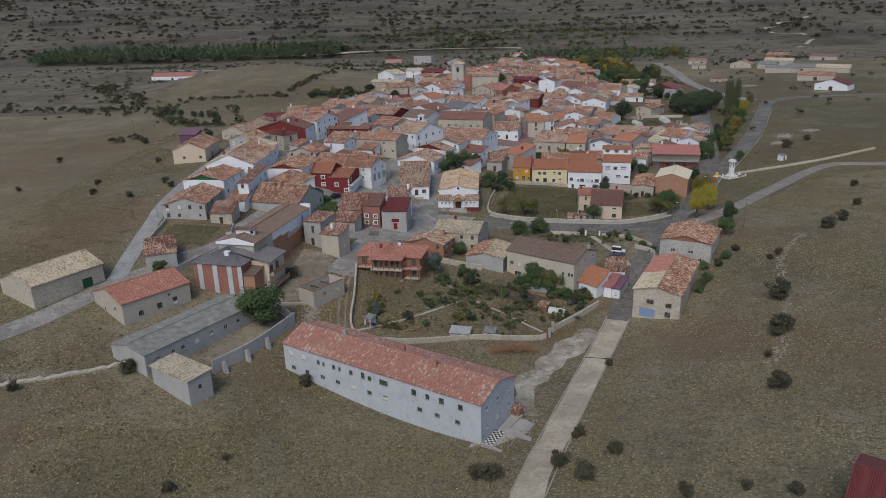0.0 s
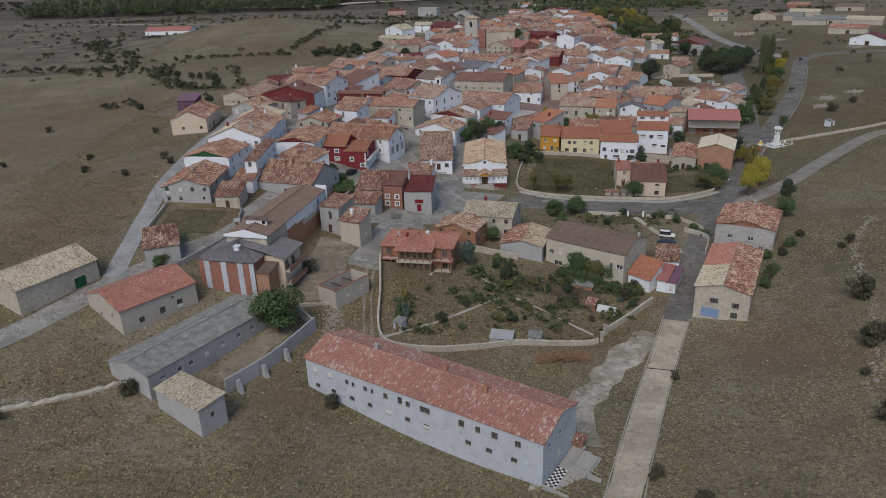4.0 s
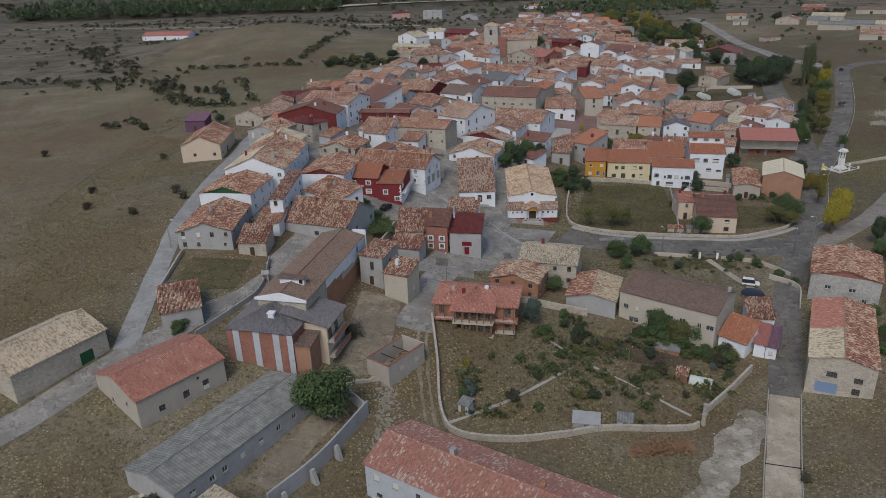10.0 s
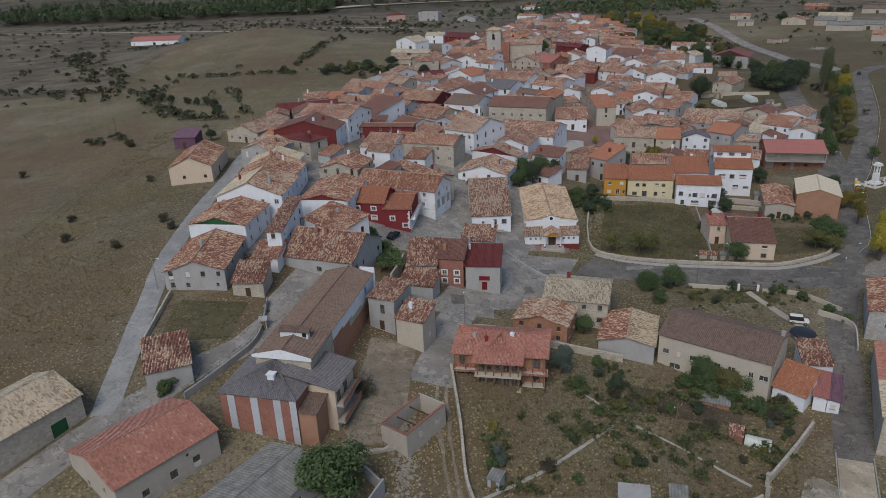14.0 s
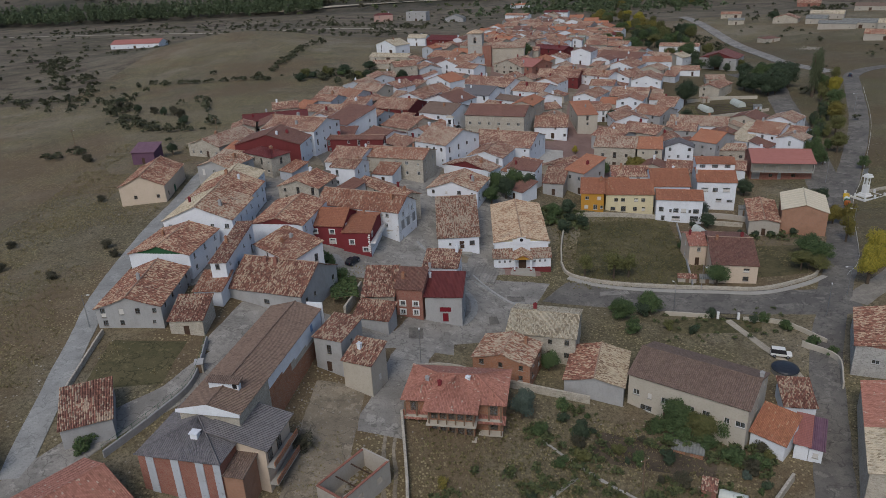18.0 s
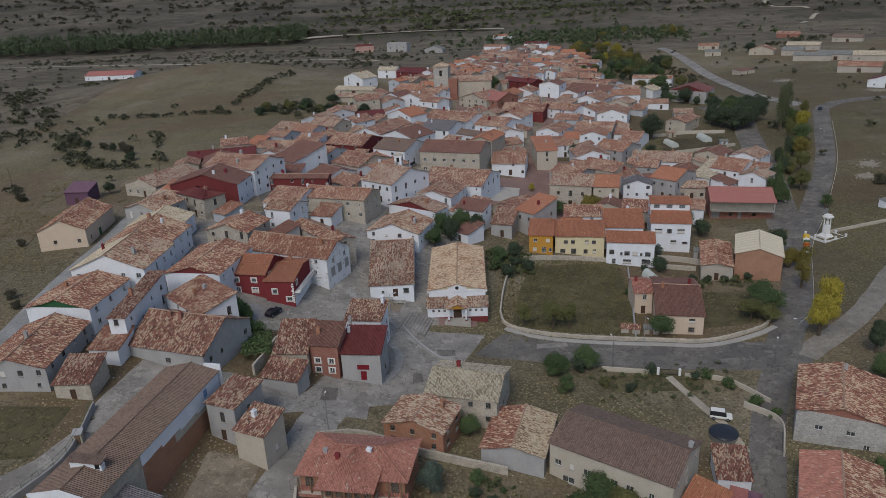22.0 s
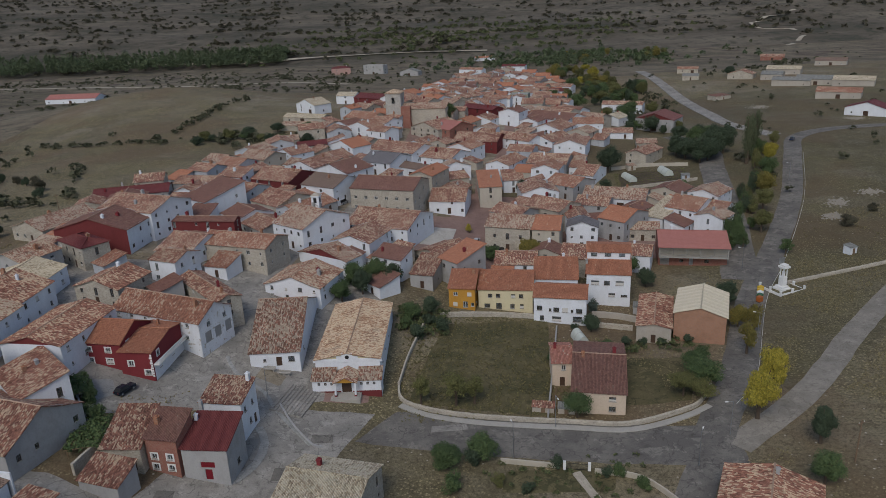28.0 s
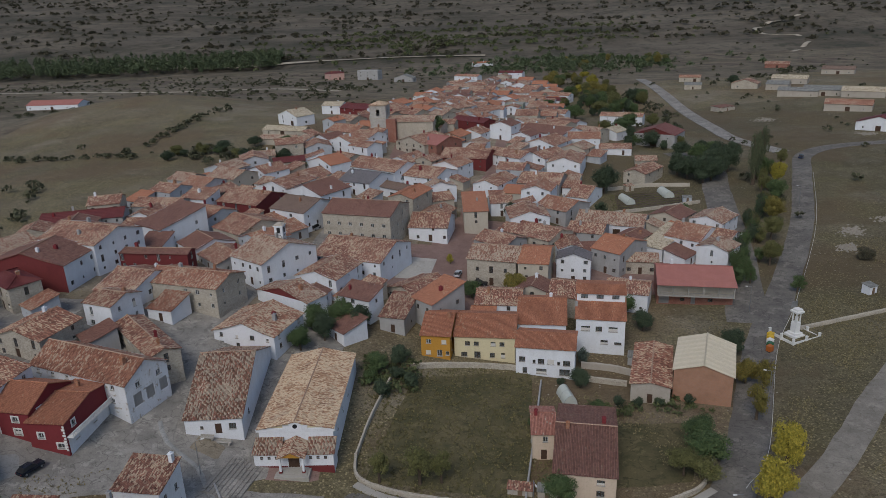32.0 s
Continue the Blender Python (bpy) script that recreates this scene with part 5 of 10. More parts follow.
house("house", 74.4, 401.9, 16.0, -46, 19.9, 11.8, 5.0, "x", "white", "red")
house("house", 77.3, 447.1, 19.1, -31, 11.2, 11.1, 7.0, "y", "white", "brownred")
house("house", 4.7, 417.0, 22.1, -40, 15.0, 10.0, 5.0, "y", "white", "orange2")
house("house", 3.3, 440.6, 23.8, -38, 17.5, 14.0, 4.0, "x", "stone", "orange2")
house("house", -13.5, 524.1, 23.4, -17, 12.0, 10.0, 5.0, "x", "white", "cream")
house("barn", 3.1, 504.8, 23.9, -35, 20.0, 12.0, 5.0, "x", "maroonwall", "maroon")
house("house", -58.4, 895.4, 5.3, 10, 20.4, 10.0, 7.0, "h", "pinkwall", "maroon")
house("house", -19.0, 875.5, 6.0, -24, 24.0, 10.0, 9.0, "f", "grey", "grey")
house("shed", 19.9, 804.7, 9.7, -22, 19.4, 9.0, 4.0, "y", "grey", "fibre")
house("house", -27.9, 477.1, 25.6, -46, 16.8, 10.9, 5.0, "y", "white", "cream")
house("shed", -27.3, 447.0, 25.1, -27, 23.5, 8.0, 3.0, "x", "stone", "cream")
house("shed", -27.4, 428.4, 24.3, -17, 17.9, 7.0, 3.0, "x", "stone", "mixed")
house("barn", 149.8, 439.0, 14.5, -36, 19.2, 15.0, 6.0, "y", "grey", "darkred", gable="maroonwall", label="dark-gabled barn with dull red roof among trees")
house("house", 111.8, 429.6, 15.7, -13, 14.3, 12.0, 6.0, "x", "white", "orange2")
house("house", 152.2, 514.9, 11.5, -25, 24.0, 9.0, 5.0, "x", "white", "red")
house("house", 131.1, 454.2, 15.3, -46, 11.3, 10.0, 4.0, "y", "white", "cream")
house("house", 96.8, 393.1, 13.7, -20, 13.5, 16.0, 6.0, "y", "white", "red")
house("house", 125.0, 379.9, 12.1, -42, 9.1, 16.0, 5.0, "y", "stone", "red")
house("shed", 131.9, 400.5, 13.5, -12, 8.7, 8.0, 3.0, "x", "stone", "mixed")
house("shed", 124.2, 421.6, 14.8, -12, 14.0, 9.0, 3.0, "x", "white", "red")
house("house", 83.6, 372.5, 12.2, -23, 16.1, 16.0, 4.5, "x", "grey", "red")
house("house", 85.9, 343.2, 9.7, -46, 12.9, 14.4, 5.0, "x", "grey", "orange2")
house("house", 97.0, 358.2, 10.6, -33, 7.8, 16.0, 4.0, "x", "white", "red")
house("house", 89.3, 401.8, 15.1, -46, 11.8, 16.0, 5.0, "y", "white", "red")
house("house", 93.7, 422.5, 16.4, -37, 15.5, 16.0, 5.0, "y", "white", "red")
house("house", 98.5, 444.2, 17.4, -46, 25.7, 16.0, 5.0, "x", "white", "brownred")
house("house", 74.0, 313.2, 7.9, -46, 14.4, 12.7, 7.0, "x", "stone", "red")
house("house", 38.2, 612.9, 15.7, -19, 12.0, 10.0, 5.0, "x", "white", "orange")
house("house", 77.5, 755.4, 11.8, -35, 24.0, 8.0, 6.0, "x", "white", "orange2")
house("house", 83.6, 680.4, 14.0, 15, 23.5, 10.0, 5.0, "x", "white", "brown")
house("house", 102.3, 641.4, 12.7, -19, 14.4, 10.0, 5.0, "x", "white", "orange")
house("house", 120.6, 791.5, 9.5, -23, 23.1, 9.0, 6.0, "x", "white", "maroon")
house("house", 109.1, 1002.8, 3.4, 15, 24.0, 9.0, 4.0, "x", "white", "orange")
house("house", 96.2, 564.0, 12.7, -17, 11.9, 9.0, 6.0, "f", "greenwall", "grey")
house("house", 80.9, 527.1, 16.6, -16, 9.7, 9.0, 5.0, "x", "white", "red")
house("house", 78.3, 580.6, 13.8, -33, 9.7, 9.0, 5.0, "y", "white", "red")
house("house", 63.1, 463.6, 20.8, -46, 21.0, 9.0, 5.0, "x", "maroonwall", "maroon")
house("house", 55.8, 528.4, 19.2, -35, 23.2, 13.0, 5.0, "y", "white", "red")
house("house", 50.0, 455.5, 21.5, -15, 8.2, 9.0, 5.0, "x", "stone", "red")
house("house", 102.7, 527.6, 14.3, -16, 9.6, 9.0, 5.0, "y", "white", "brown")
house("house", 115.3, 526.6, 13.2, -31, 15.8, 9.0, 5.0, "x", "white", "red")
house("house", 128.6, 600.0, 10.1, -18, 13.9, 9.0, 5.0, "x", "white", "maroon")
house("house", 113.6, 608.3, 11.1, -35, 21.1, 9.0, 5.0, "x", "white", "red")
house("house", 132.2, 621.6, 10.8, -35, 24.0, 9.0, 5.0, "x", "white", "red")
house("barn", 270.2, 622.7, 14.3, -35, 17.7, 12.0, 4.0, "y", "stone", "red")
house("barn", 286.1, 607.0, 14.8, -35, 14.3, 12.0, 4.0, "x", "render", "fibre")
house("barn", 306.6, 631.8, 15.3, -35, 24.0, 12.0, 4.0, "x", "render", "cream")
house("barn", 298.4, 569.3, 15.0, -35, 24.0, 13.0, 4.0, "x", "render", "fibre")
house("barn", 283.4, 572.9, 14.5, -35, 24.0, 10.0, 4.0, "x", "render", "fibre")
house("barn", 379.1, 697.6, 12.8, -35, 24.0, 13.0, 4.0, "x", "render", "brown")
house("barn", 314.4, 552.3, 15.5, -35, 24.0, 13.0, 4.0, "x", "render", "cream")
house("barn", 281.0, 510.0, 14.7, -35, 24.0, 13.0, 4.0, "x", "render", "orange2")
house("barn", 262.4, 448.3, 14.9, -46, 20.2, 12.0, 4.0, "y", "white", "maroon")
house("barn", 392.8, 833.2, 5.1, -26, 22.6, 12.0, 4.0, "x", "redbrick", "red")
house("barn", 250.9, 682.9, 13.5, -22, 16.2, 9.0, 3.5, "x", "stone", "orange2")
house("barn", 237.3, 637.8, 13.3, -21, 11.8, 8.0, 3.5, "x", "stone", "fibre")
house("barn", -262.0, 704.0, 10.8, -6, 44.0, 18.0, 4.0, "x", "white", "pink")
house("house", -86.0, 243.9, 20.9, 3, 12.0, 20.0, 5.4, "y", "beige", "red", front=[(4, 1.8, 0.9, 0.9, "win"), (10, 1.8, 0.9, 0.9, "win")], right=[(3, 1.6, 0.8, 1.1, "win"), (9, 0.3, 1.8, 2.4, "greendoor")], chimneys=[], label="beige rendered farm building with red tile roof", pitch=0.456)
house("house", -76.9, 285.9, 21.8, -28, 13.5, 18.9, 4.0, "y", "stone", "mixed")
house("shed", -36.8, 307.1, 20.7, -38, 12.7, 15.9, 5.0, "s", "white", "brownred")
house("house", -36.6, 335.2, 20.4, -23, 10.2, 8.0, 5.0, "s", "white", "red")
house("barn", -47.5, 330.5, 21.0, -13, 16.2, 10.0, 4.0, "x", "grey", "red")
house("house", -19.6, 336.0, 19.1, -28, 16.6, 16.0, 5.0, "x", "maroonwall", "red")
house("house", -15.0, 309.6, 18.6, -43, 13.7, 16.0, 4.0, "x", "stone", "red")
house("house", -11.8, 358.3, 19.0, -31, 13.3, 16.0, 4.5, "y", "white", "red")
house("shed", -100.5, 279.1, 20.9, -5, 7.5, 6.5, 4.0, "s", "purplewall", "purple")
chapel = house("chapel", 15.1, 226.2, 7.6, -3, 13.3, 27.7, 6.1, "y", "white", "cream2", front=[], left=[], right=[(4, 3, 0.8, 1.2, "win"), (10, 3, 0.8, 1.2, "win"), (16, 3, 0.8, 1.2, "win")], gable="creamy", chimneys=[], label="white chapel with sandy tile roof and porch", pitch=0.207)
house("house", -5.5, 196.4, 9.4, -11, 7.7, 6.5, 7.0, "s", "white", "red", front=[], right=[(1.5, 4.5, 0.8, 1.1, "win"), (4.5, 4.3, 0.8, 1.1, "win"), (3, 1.2, 0.8, 1.2, "win"), (5, 0.1, 1.0, 2.0, "door")], chimneys=[(3, 2.6)], label="tall white house end with red tile roof")
house("house", 132.3, 637.3, 11.6, -35, 13.6, 12.8, 5.2, "y", "cream", "orange")
house("house", 113.1, 666.4, 13.1, -19, 12.8, 11.0, 5.6, "y", "white", "mixed")
house("house", 54.5, 484.1, 21.2, -46, 12.5, 11.6, 3.2, "y", "cream", "red")
house("house", 106.1, 457.2, 16.8, -46, 10.9, 11.4, 6.0, "x", "cream", "red")
house("house", 65.4, 622.0, 14.2, -19, 13.0, 12.0, 5.6, "x", "cream", "brownred")
house("house", 121.9, 697.5, 13.1, -19, 11.8, 12.4, 5.6, "x", "whitegrey", "orange")
house("house", 95.1, 671.1, 13.6, 15, 12.5, 12.9, 4.5, "y", "cream", "brownred")
house("house", 95.0, 496.5, 16.7, 74, 13.6, 12.0, 6.0, "y", "stone", "red")
house("house", 63.5, 686.0, 14.4, 15, 11.8, 11.7, 5.2, "x", "grey", "red")
house("house", 66.9, 657.0, 14.5, 15, 12.9, 12.9, 5.6, "x", "white", "mixed")
house("house", -32.0, 360.2, 20.7, 59, 12.7, 13.2, 6.0, "y", "cream", "mixed")
house("house", -19.7, 408.1, 22.9, -75, 10.8, 11.2, 6.0, "y", "stone", "red")
house("house", 62.2, 444.9, 20.2, -31, 12.6, 11.0, 3.2, "y", "white", "red")
house("house", 117.1, 581.8, 10.4, -18, 12.5, 12.5, 6.0, "y", "white", "red")
house("house", 33.4, 479.1, 23.0, -46, 11.7, 11.8, 5.6, "x", "stone", "red")
house("house", 42.3, 444.9, 21.7, 75, 13.0, 11.2, 5.6, "y", "cream", "red")
house("house", 106.8, 507.2, 14.8, 74, 11.1, 12.3, 5.2, "y", "grey", "orange2")
house("house", 70.4, 537.8, 16.5, -16, 12.6, 11.6, 6.0, "x", "whitegrey", "red")
house("house", 60.2, 591.1, 14.7, -33, 13.1, 12.8, 4.5, "x", "white", "red")
house("house", 109.8, 625.9, 11.9, 71, 12.0, 12.2, 6.0, "y", "white", "red")
house("house", 86.1, 648.9, 13.6, -19, 13.1, 10.9, 5.2, "x", "white", "red")
house("house", 36.2, 278.1, 9.6, -49, 12.6, 12.2, 3.2, "y", "stone", "red")
house("house", 109.5, 714.8, 13.0, -19, 13.3, 11.3, 3.2, "x", "white", "mixed")
house("house", 49.6, 503.1, 20.8, -46, 12.7, 12.2, 4.5, "x", "cream", "mixed")
house("house", 37.7, 524.1, 20.4, -35, 11.6, 12.9, 5.2, "x", "cream", "red")
house("house", 65.7, 489.5, 20.0, 44, 11.5, 11.4, 5.6, "x", "whitegrey", "red")
house("house", -6.1, 373.1, 19.4, -46, 12.8, 10.8, 3.2, "y", "grey", "red")
house("house", 1.4, 463.2, 24.7, -38, 11.0, 12.0, 4.5, "x", "stone", "mixed")
house("house", 92.8, 622.5, 12.6, -19, 13.7, 13.0, 5.2, "x", "whitegrey", "orange")
house("house", 47.8, 575.2, 16.2, -33, 13.5, 11.6, 6.0, "y", "white", "red")
house("house", 113.8, 473.1, 15.9, 44, 13.4, 11.7, 4.5, "y", "white", "brownred")
house("house", 94.1, 703.6, 13.5, 71, 13.7, 12.5, 6.0, "x", "whitegrey", "red")
house("house", 31.2, 556.3, 18.4, -33, 12.7, 10.8, 4.5, "x", "white", "orange")
house("house", 72.2, 333.9, 9.7, 1, 13.0, 13.1, 5.6, "y", "white", "red")
house("house", 22.6, 531.5, 20.8, 55, 12.5, 13.1, 6.0, "x", "white", "orange")
house("house", 21.2, 485.0, 23.6, -46, 13.3, 11.1, 6.0, "y", "grey", "red")
house("house", 80.6, 597.6, 13.1, -33, 11.1, 12.0, 6.0, "y", "whitegrey", "red")
house("house", 74.4, 696.5, 14.0, 15, 13.3, 12.9, 5.2, "y", "white", "red")
house("house", 117.1, 536.8, 11.9, -31, 13.7, 10.9, 3.2, "y", "grey", "mixed")
house("house", 47.8, 604.8, 15.2, -19, 11.3, 11.8, 5.6, "y", "whitegrey", "orange2")
house("house", 48.0, 548.2, 17.8, 57, 11.6, 11.0, 5.2, "y", "white", "red")
house("house", -8.1, 410.5, 22.5, -75, 12.0, 11.0, 4.5, "x", "whitegrey", "red")
house("house", 96.7, 598.2, 11.9, -33, 13.3, 11.0, 6.0, "y", "white", "orange")
house("house", 49.4, 385.5, 16.1, -35, 12.1, 11.5, 5.6, "y", "white", "orange2")
house("house", 116.3, 550.9, 11.2, 59, 12.1, 12.4, 5.2, "y", "cream", "brownred")
house("house", 119.6, 645.7, 12.3, 55, 13.7, 12.9, 5.6, "y", "grey", "red")
house("house", 115.4, 678.4, 13.2, 71, 13.3, 13.0, 5.2, "x", "grey", "red")
house("house", 29.4, 507.9, 22.0, 55, 13.4, 12.1, 3.2, "x", "white", "orange")
house("house", 131.6, 323.4, 8.8, -44, 10.9, 12.4, 5.2, "y", "white", "mixed")
house("house", 29.9, 451.7, 22.9, 75, 11.8, 11.6, 6.0, "x", "white", "mixed")
house("house", 52.7, 437.4, 20.5, 59, 10.9, 11.0, 3.2, "x", "cream", "orange")
house("house", 80.2, 627.1, 13.4, -19, 11.0, 11.8, 6.0, "x", "cream", "red")
house("house", 19.5, 467.0, 23.9, -46, 12.1, 13.1, 5.6, "x", "stone", "red")
house("house", -37.8, 375.4, 21.8, 59, 11.2, 13.0, 4.5, "x", "whitegrey", "mixed")
house("house", 99.6, 477.7, 17.0, 44, 13.4, 12.1, 3.2, "y", "white", "mixed")
house("house", 129.1, 670.5, 12.8, 71, 12.4, 11.4, 5.6, "y", "whitegrey", "orange")
house("house", 90.0, 320.3, 7.9, 65, 11.0, 11.1, 5.2, "y", "grey", "red")
house("house", 72.5, 507.5, 18.3, 44, 11.5, 12.0, 6.0, "x", "white", "orange2")
house("house", -39.7, 350.9, 20.9, -31, 11.3, 11.7, 5.6, "x", "whitegrey", "orange2")
house("house", 75.0, 568.3, 14.2, -33, 13.2, 11.6, 3.2, "x", "grey", "orange")
house("house", -15.8, 287.0, 18.1, -50, 11.8, 11.3, 3.2, "x", "grey", "red")
house("house", 18.0, 513.7, 22.4, 55, 13.3, 12.2, 4.5, "x", "white", "red")
house("house", 13.4, 423.4, 22.3, -40, 11.2, 11.3, 5.6, "x", "white", "red")
house("house", 106.1, 730.8, 12.5, -19, 13.2, 11.3, 6.0, "y", "stone", "mixed")
house("house", 31.2, 397.4, 18.6, -38, 12.7, 12.9, 3.2, "y", "white", "red")
house("house", 38.3, 593.1, 16.1, -19, 12.7, 10.9, 5.6, "y", "white", "mixed")
house("house", 39.0, 490.9, 22.2, 44, 13.2, 12.8, 6.0, "y", "white", "orange")
house("house", 93.4, 579.1, 12.3, -33, 13.3, 12.2, 4.5, "y", "white", "red")
house("house", 112.1, 569.0, 10.9, -18, 11.7, 11.1, 6.0, "x", "white", "red")
house("house", 59.3, 667.8, 14.7, 15, 11.0, 11.0, 3.2, "y", "stone", "brownred")
house("house", 101.7, 656.4, 13.2, 71, 13.0, 13.0, 3.2, "x", "white", "red")
house("house", 80.2, 359.1, 11.6, -23, 10.9, 11.1, 5.6, "y", "white", "orange2")
house("house", 56.0, 560.7, 16.3, -33, 13.3, 11.9, 4.5, "x", "whitegrey", "orange2")
house("house", 58.7, 639.4, 14.7, 71, 12.9, 11.6, 6.0, "y", "cream", "red")
house("house", 78.5, 548.7, 14.9, -16, 13.6, 12.5, 6.0, "y", "grey", "orange")
house("house", -30.1, 387.2, 22.0, -75, 12.3, 10.8, 5.2, "x", "whitegrey", "red")
house("house", 107.2, 698.5, 13.3, -19, 11.3, 11.3, 4.5, "y", "grey", "orange2")
house("house", 45.4, 626.9, 15.2, -19, 12.5, 12.7, 6.0, "y", "white", "orange")
house("house", 105.6, 412.6, 15.3, -37, 11.1, 10.8, 5.2, "y", "cream", "mixed")
house("house", 63.7, 608.1, 14.2, 71, 11.2, 13.0, 5.2, "x", "white", "brownred")
house("house", -23.8, 295.7, 19.1, -50, 11.0, 12.2, 3.2, "x", "white", "brownred")
house("house", 10.3, 476.1, 24.3, -46, 12.8, 12.3, 3.2, "y", "grey", "brownred")
house("house", 104.6, 542.2, 12.7, -31, 13.0, 11.0, 3.2, "y", "white", "orange2")
house("house", 56.6, 271.4, 6.7, 79, 11.3, 11.4, 5.2, "y", "white", "red")
house("house", 77.1, 275.7, 5.4, -23, 12.6, 12.5, 5.6, "x", "stone", "red")
house("house", -4.7, 427.3, 23.5, -40, 12.8, 11.2, 3.2, "y", "white", "brownred")
house("house", 36.3, 567.3, 17.4, -33, 11.0, 11.3, 5.2, "y", "white", "orange")
house("house", 60.6, 309.2, 8.6, -46, 12.0, 10.9, 6.0, "x", "grey", "red")
house("house", 78.7, 667.7, 14.1, -75, 11.3, 13.0, 5.6, "y", "stone", "red")
house("house", 110.8, 492.8, 15.3, -16, 12.1, 10.9, 3.2, "x", "white", "red")
house("house", -28.9, 320.0, 19.6, -38, 11.1, 11.4, 4.5, "x", "whitegrey", "orange2")
house("house", 37.0, 463.0, 22.7, 75, 12.4, 11.9, 4.5, "x", "cream", "brownred")
house("house", 96.5, 719.0, 13.0, 71, 12.6, 12.9, 3.2, "x", "white", "red")
house("house", 12.4, 452.6, 24.0, -38, 12.2, 12.3, 3.2, "x", "whitegrey", "orange")
house("house", -66.4, 249.0, 21.8, -24, 11.1, 11.1, 6.0, "y", "grey", "mixed")
house("house", 81.4, 612.3, 13.1, -33, 11.8, 10.9, 6.0, "x", "white", "brownred")
house("house", 118.1, 445.4, 15.9, -46, 13.3, 12.9, 5.2, "x", "stone", "mixed")
house("house", 6.0, 395.9, 20.3, -46, 11.2, 13.1, 3.2, "x", "stone", "red")
house("house", 108.1, 591.2, 11.1, -18, 10.9, 12.0, 5.2, "x", "whitegrey", "mixed")
house("house", 120.7, 331.1, 8.9, 46, 11.3, 11.0, 4.5, "x", "cream", "brownred")
house("house", 64.3, 574.8, 14.9, -33, 11.3, 12.5, 5.6, "y", "white", "red")
house("house", -62.0, 301.1, 21.8, -79, 10.8, 11.4, 5.6, "x", "stone", "brownred")
house("house", -21.7, 373.9, 20.6, -46, 12.0, 10.8, 4.5, "y", "white", "red")
house("house", 28.3, 542.6, 19.6, -35, 11.4, 10.8, 4.5, "x", "cream", "red")
house("house", 39.5, 538.6, 19.1, -35, 9.6, 9.4, 6.0, "y", "cream", "orange")
house("house", 85.9, 435.0, 17.8, -37, 9.8, 10.1, 5.2, "y", "white", "brownred")
house("house", 134.5, 656.7, 12.4, 71, 9.2, 10.0, 5.2, "y", "white", "orange")
house("house", -63.0, 325.5, 21.8, 11, 9.5, 10.1, 6.0, "x", "stone", "red")
house("house", 41.8, 338.8, 12.4, -27, 10.1, 10.6, 3.2, "y", "grey", "red")
house("house", 77.4, 640.4, 13.9, -19, 10.6, 10.1, 6.0, "x", "grey", "mixed")
house("house", 63.7, 551.4, 16.2, -33, 10.4, 9.8, 6.0, "x", "grey", "orange")
house("house", 13.0, 407.2, 20.9, -40, 10.8, 9.3, 5.6, "x", "white", "red")
house("house", 93.3, 553.6, 13.2, -17, 9.3, 10.1, 5.2, "y", "white", "red")
house("house", 67.0, 475.3, 20.2, -46, 9.0, 9.1, 5.6, "y", "white", "orange2")
house("house", 69.8, 632.8, 14.1, -19, 10.4, 9.2, 4.5, "x", "stone", "red")
house("house", 61.7, 424.6, 18.9, -31, 9.1, 10.0, 3.2, "y", "white", "mixed")
house("house", 118.8, 616.1, 11.1, 55, 9.5, 10.0, 6.0, "y", "stone", "orange2")
house("house", 93.0, 465.0, 17.9, -46, 9.2, 9.2, 3.2, "x", "white", "orange2")
house("house", -8.1, 298.6, 17.1, -43, 11.0, 10.0, 5.2, "y", "whitegrey", "orange2")
house("house", 47.6, 476.1, 21.9, -46, 10.2, 9.8, 6.0, "x", "stone", "mixed")
house("house", -48.8, 343.8, 21.3, -31, 10.1, 10.1, 5.2, "x", "whitegrey", "red")
house("house", 17.3, 434.4, 22.8, -40, 10.1, 9.2, 4.5, "x", "whitegrey", "red")
house("house", 23.6, 497.8, 23.0, -35, 10.7, 9.1, 5.6, "y", "white", "orange2")
house("house", -47.7, 358.4, 21.6, 59, 10.0, 9.6, 5.2, "y", "grey", "mixed")
house("house", 122.2, 563.2, 10.3, -18, 10.8, 10.3, 5.6, "x", "grey", "orange")
house("house", -46.8, 317.1, 21.0, -13, 9.7, 9.9, 4.5, "y", "white", "red")
house("house", 91.6, 277.7, 5.1, -23, 10.9, 10.2, 5.2, "x", "white", "red")
house("house", 104.6, 683.5, 13.5, -19, 9.3, 9.2, 5.6, "y", "white", "red")
house("house", 73.2, 382.1, 14.2, 67, 10.6, 10.9, 5.6, "y", "whitegrey", "red")
house("house", 56.5, 512.5, 19.6, 44, 10.7, 10.7, 6.0, "x", "stone", "red")
house("house", 87.1, 635.8, 13.3, -19, 8.3, 8.5, 4.5, "x", "white", "red")
house("house", 122.6, 592.1, 10.2, -18, 8.8, 8.6, 5.6, "x", "white", "mixed")
house("house", 107.8, 558.5, 11.6, -18, 8.2, 8.2, 5.2, "x", "white", "mixed")
house("house", -31.9, 344.6, 20.1, -31, 8.1, 8.4, 5.2, "y", "stone", "red")
house("house", 38.8, 580.4, 16.5, -33, 7.6, 9.0, 4.5, "x", "stone", "red")
house("house", 124.0, 299.8, 7.1, 46, 8.6, 9.4, 5.6, "x", "white", "mixed")
house("house", 127.8, 609.8, 10.5, 72, 7.4, 9.2, 4.5, "y", "white", "orange")
house("house", 47.5, 587.0, 15.7, 57, 7.6, 8.8, 3.2, "y", "stone", "brownred")
house("house", 122.7, 658.6, 12.7, 71, 8.5, 9.9, 3.2, "y", "grey", "red")
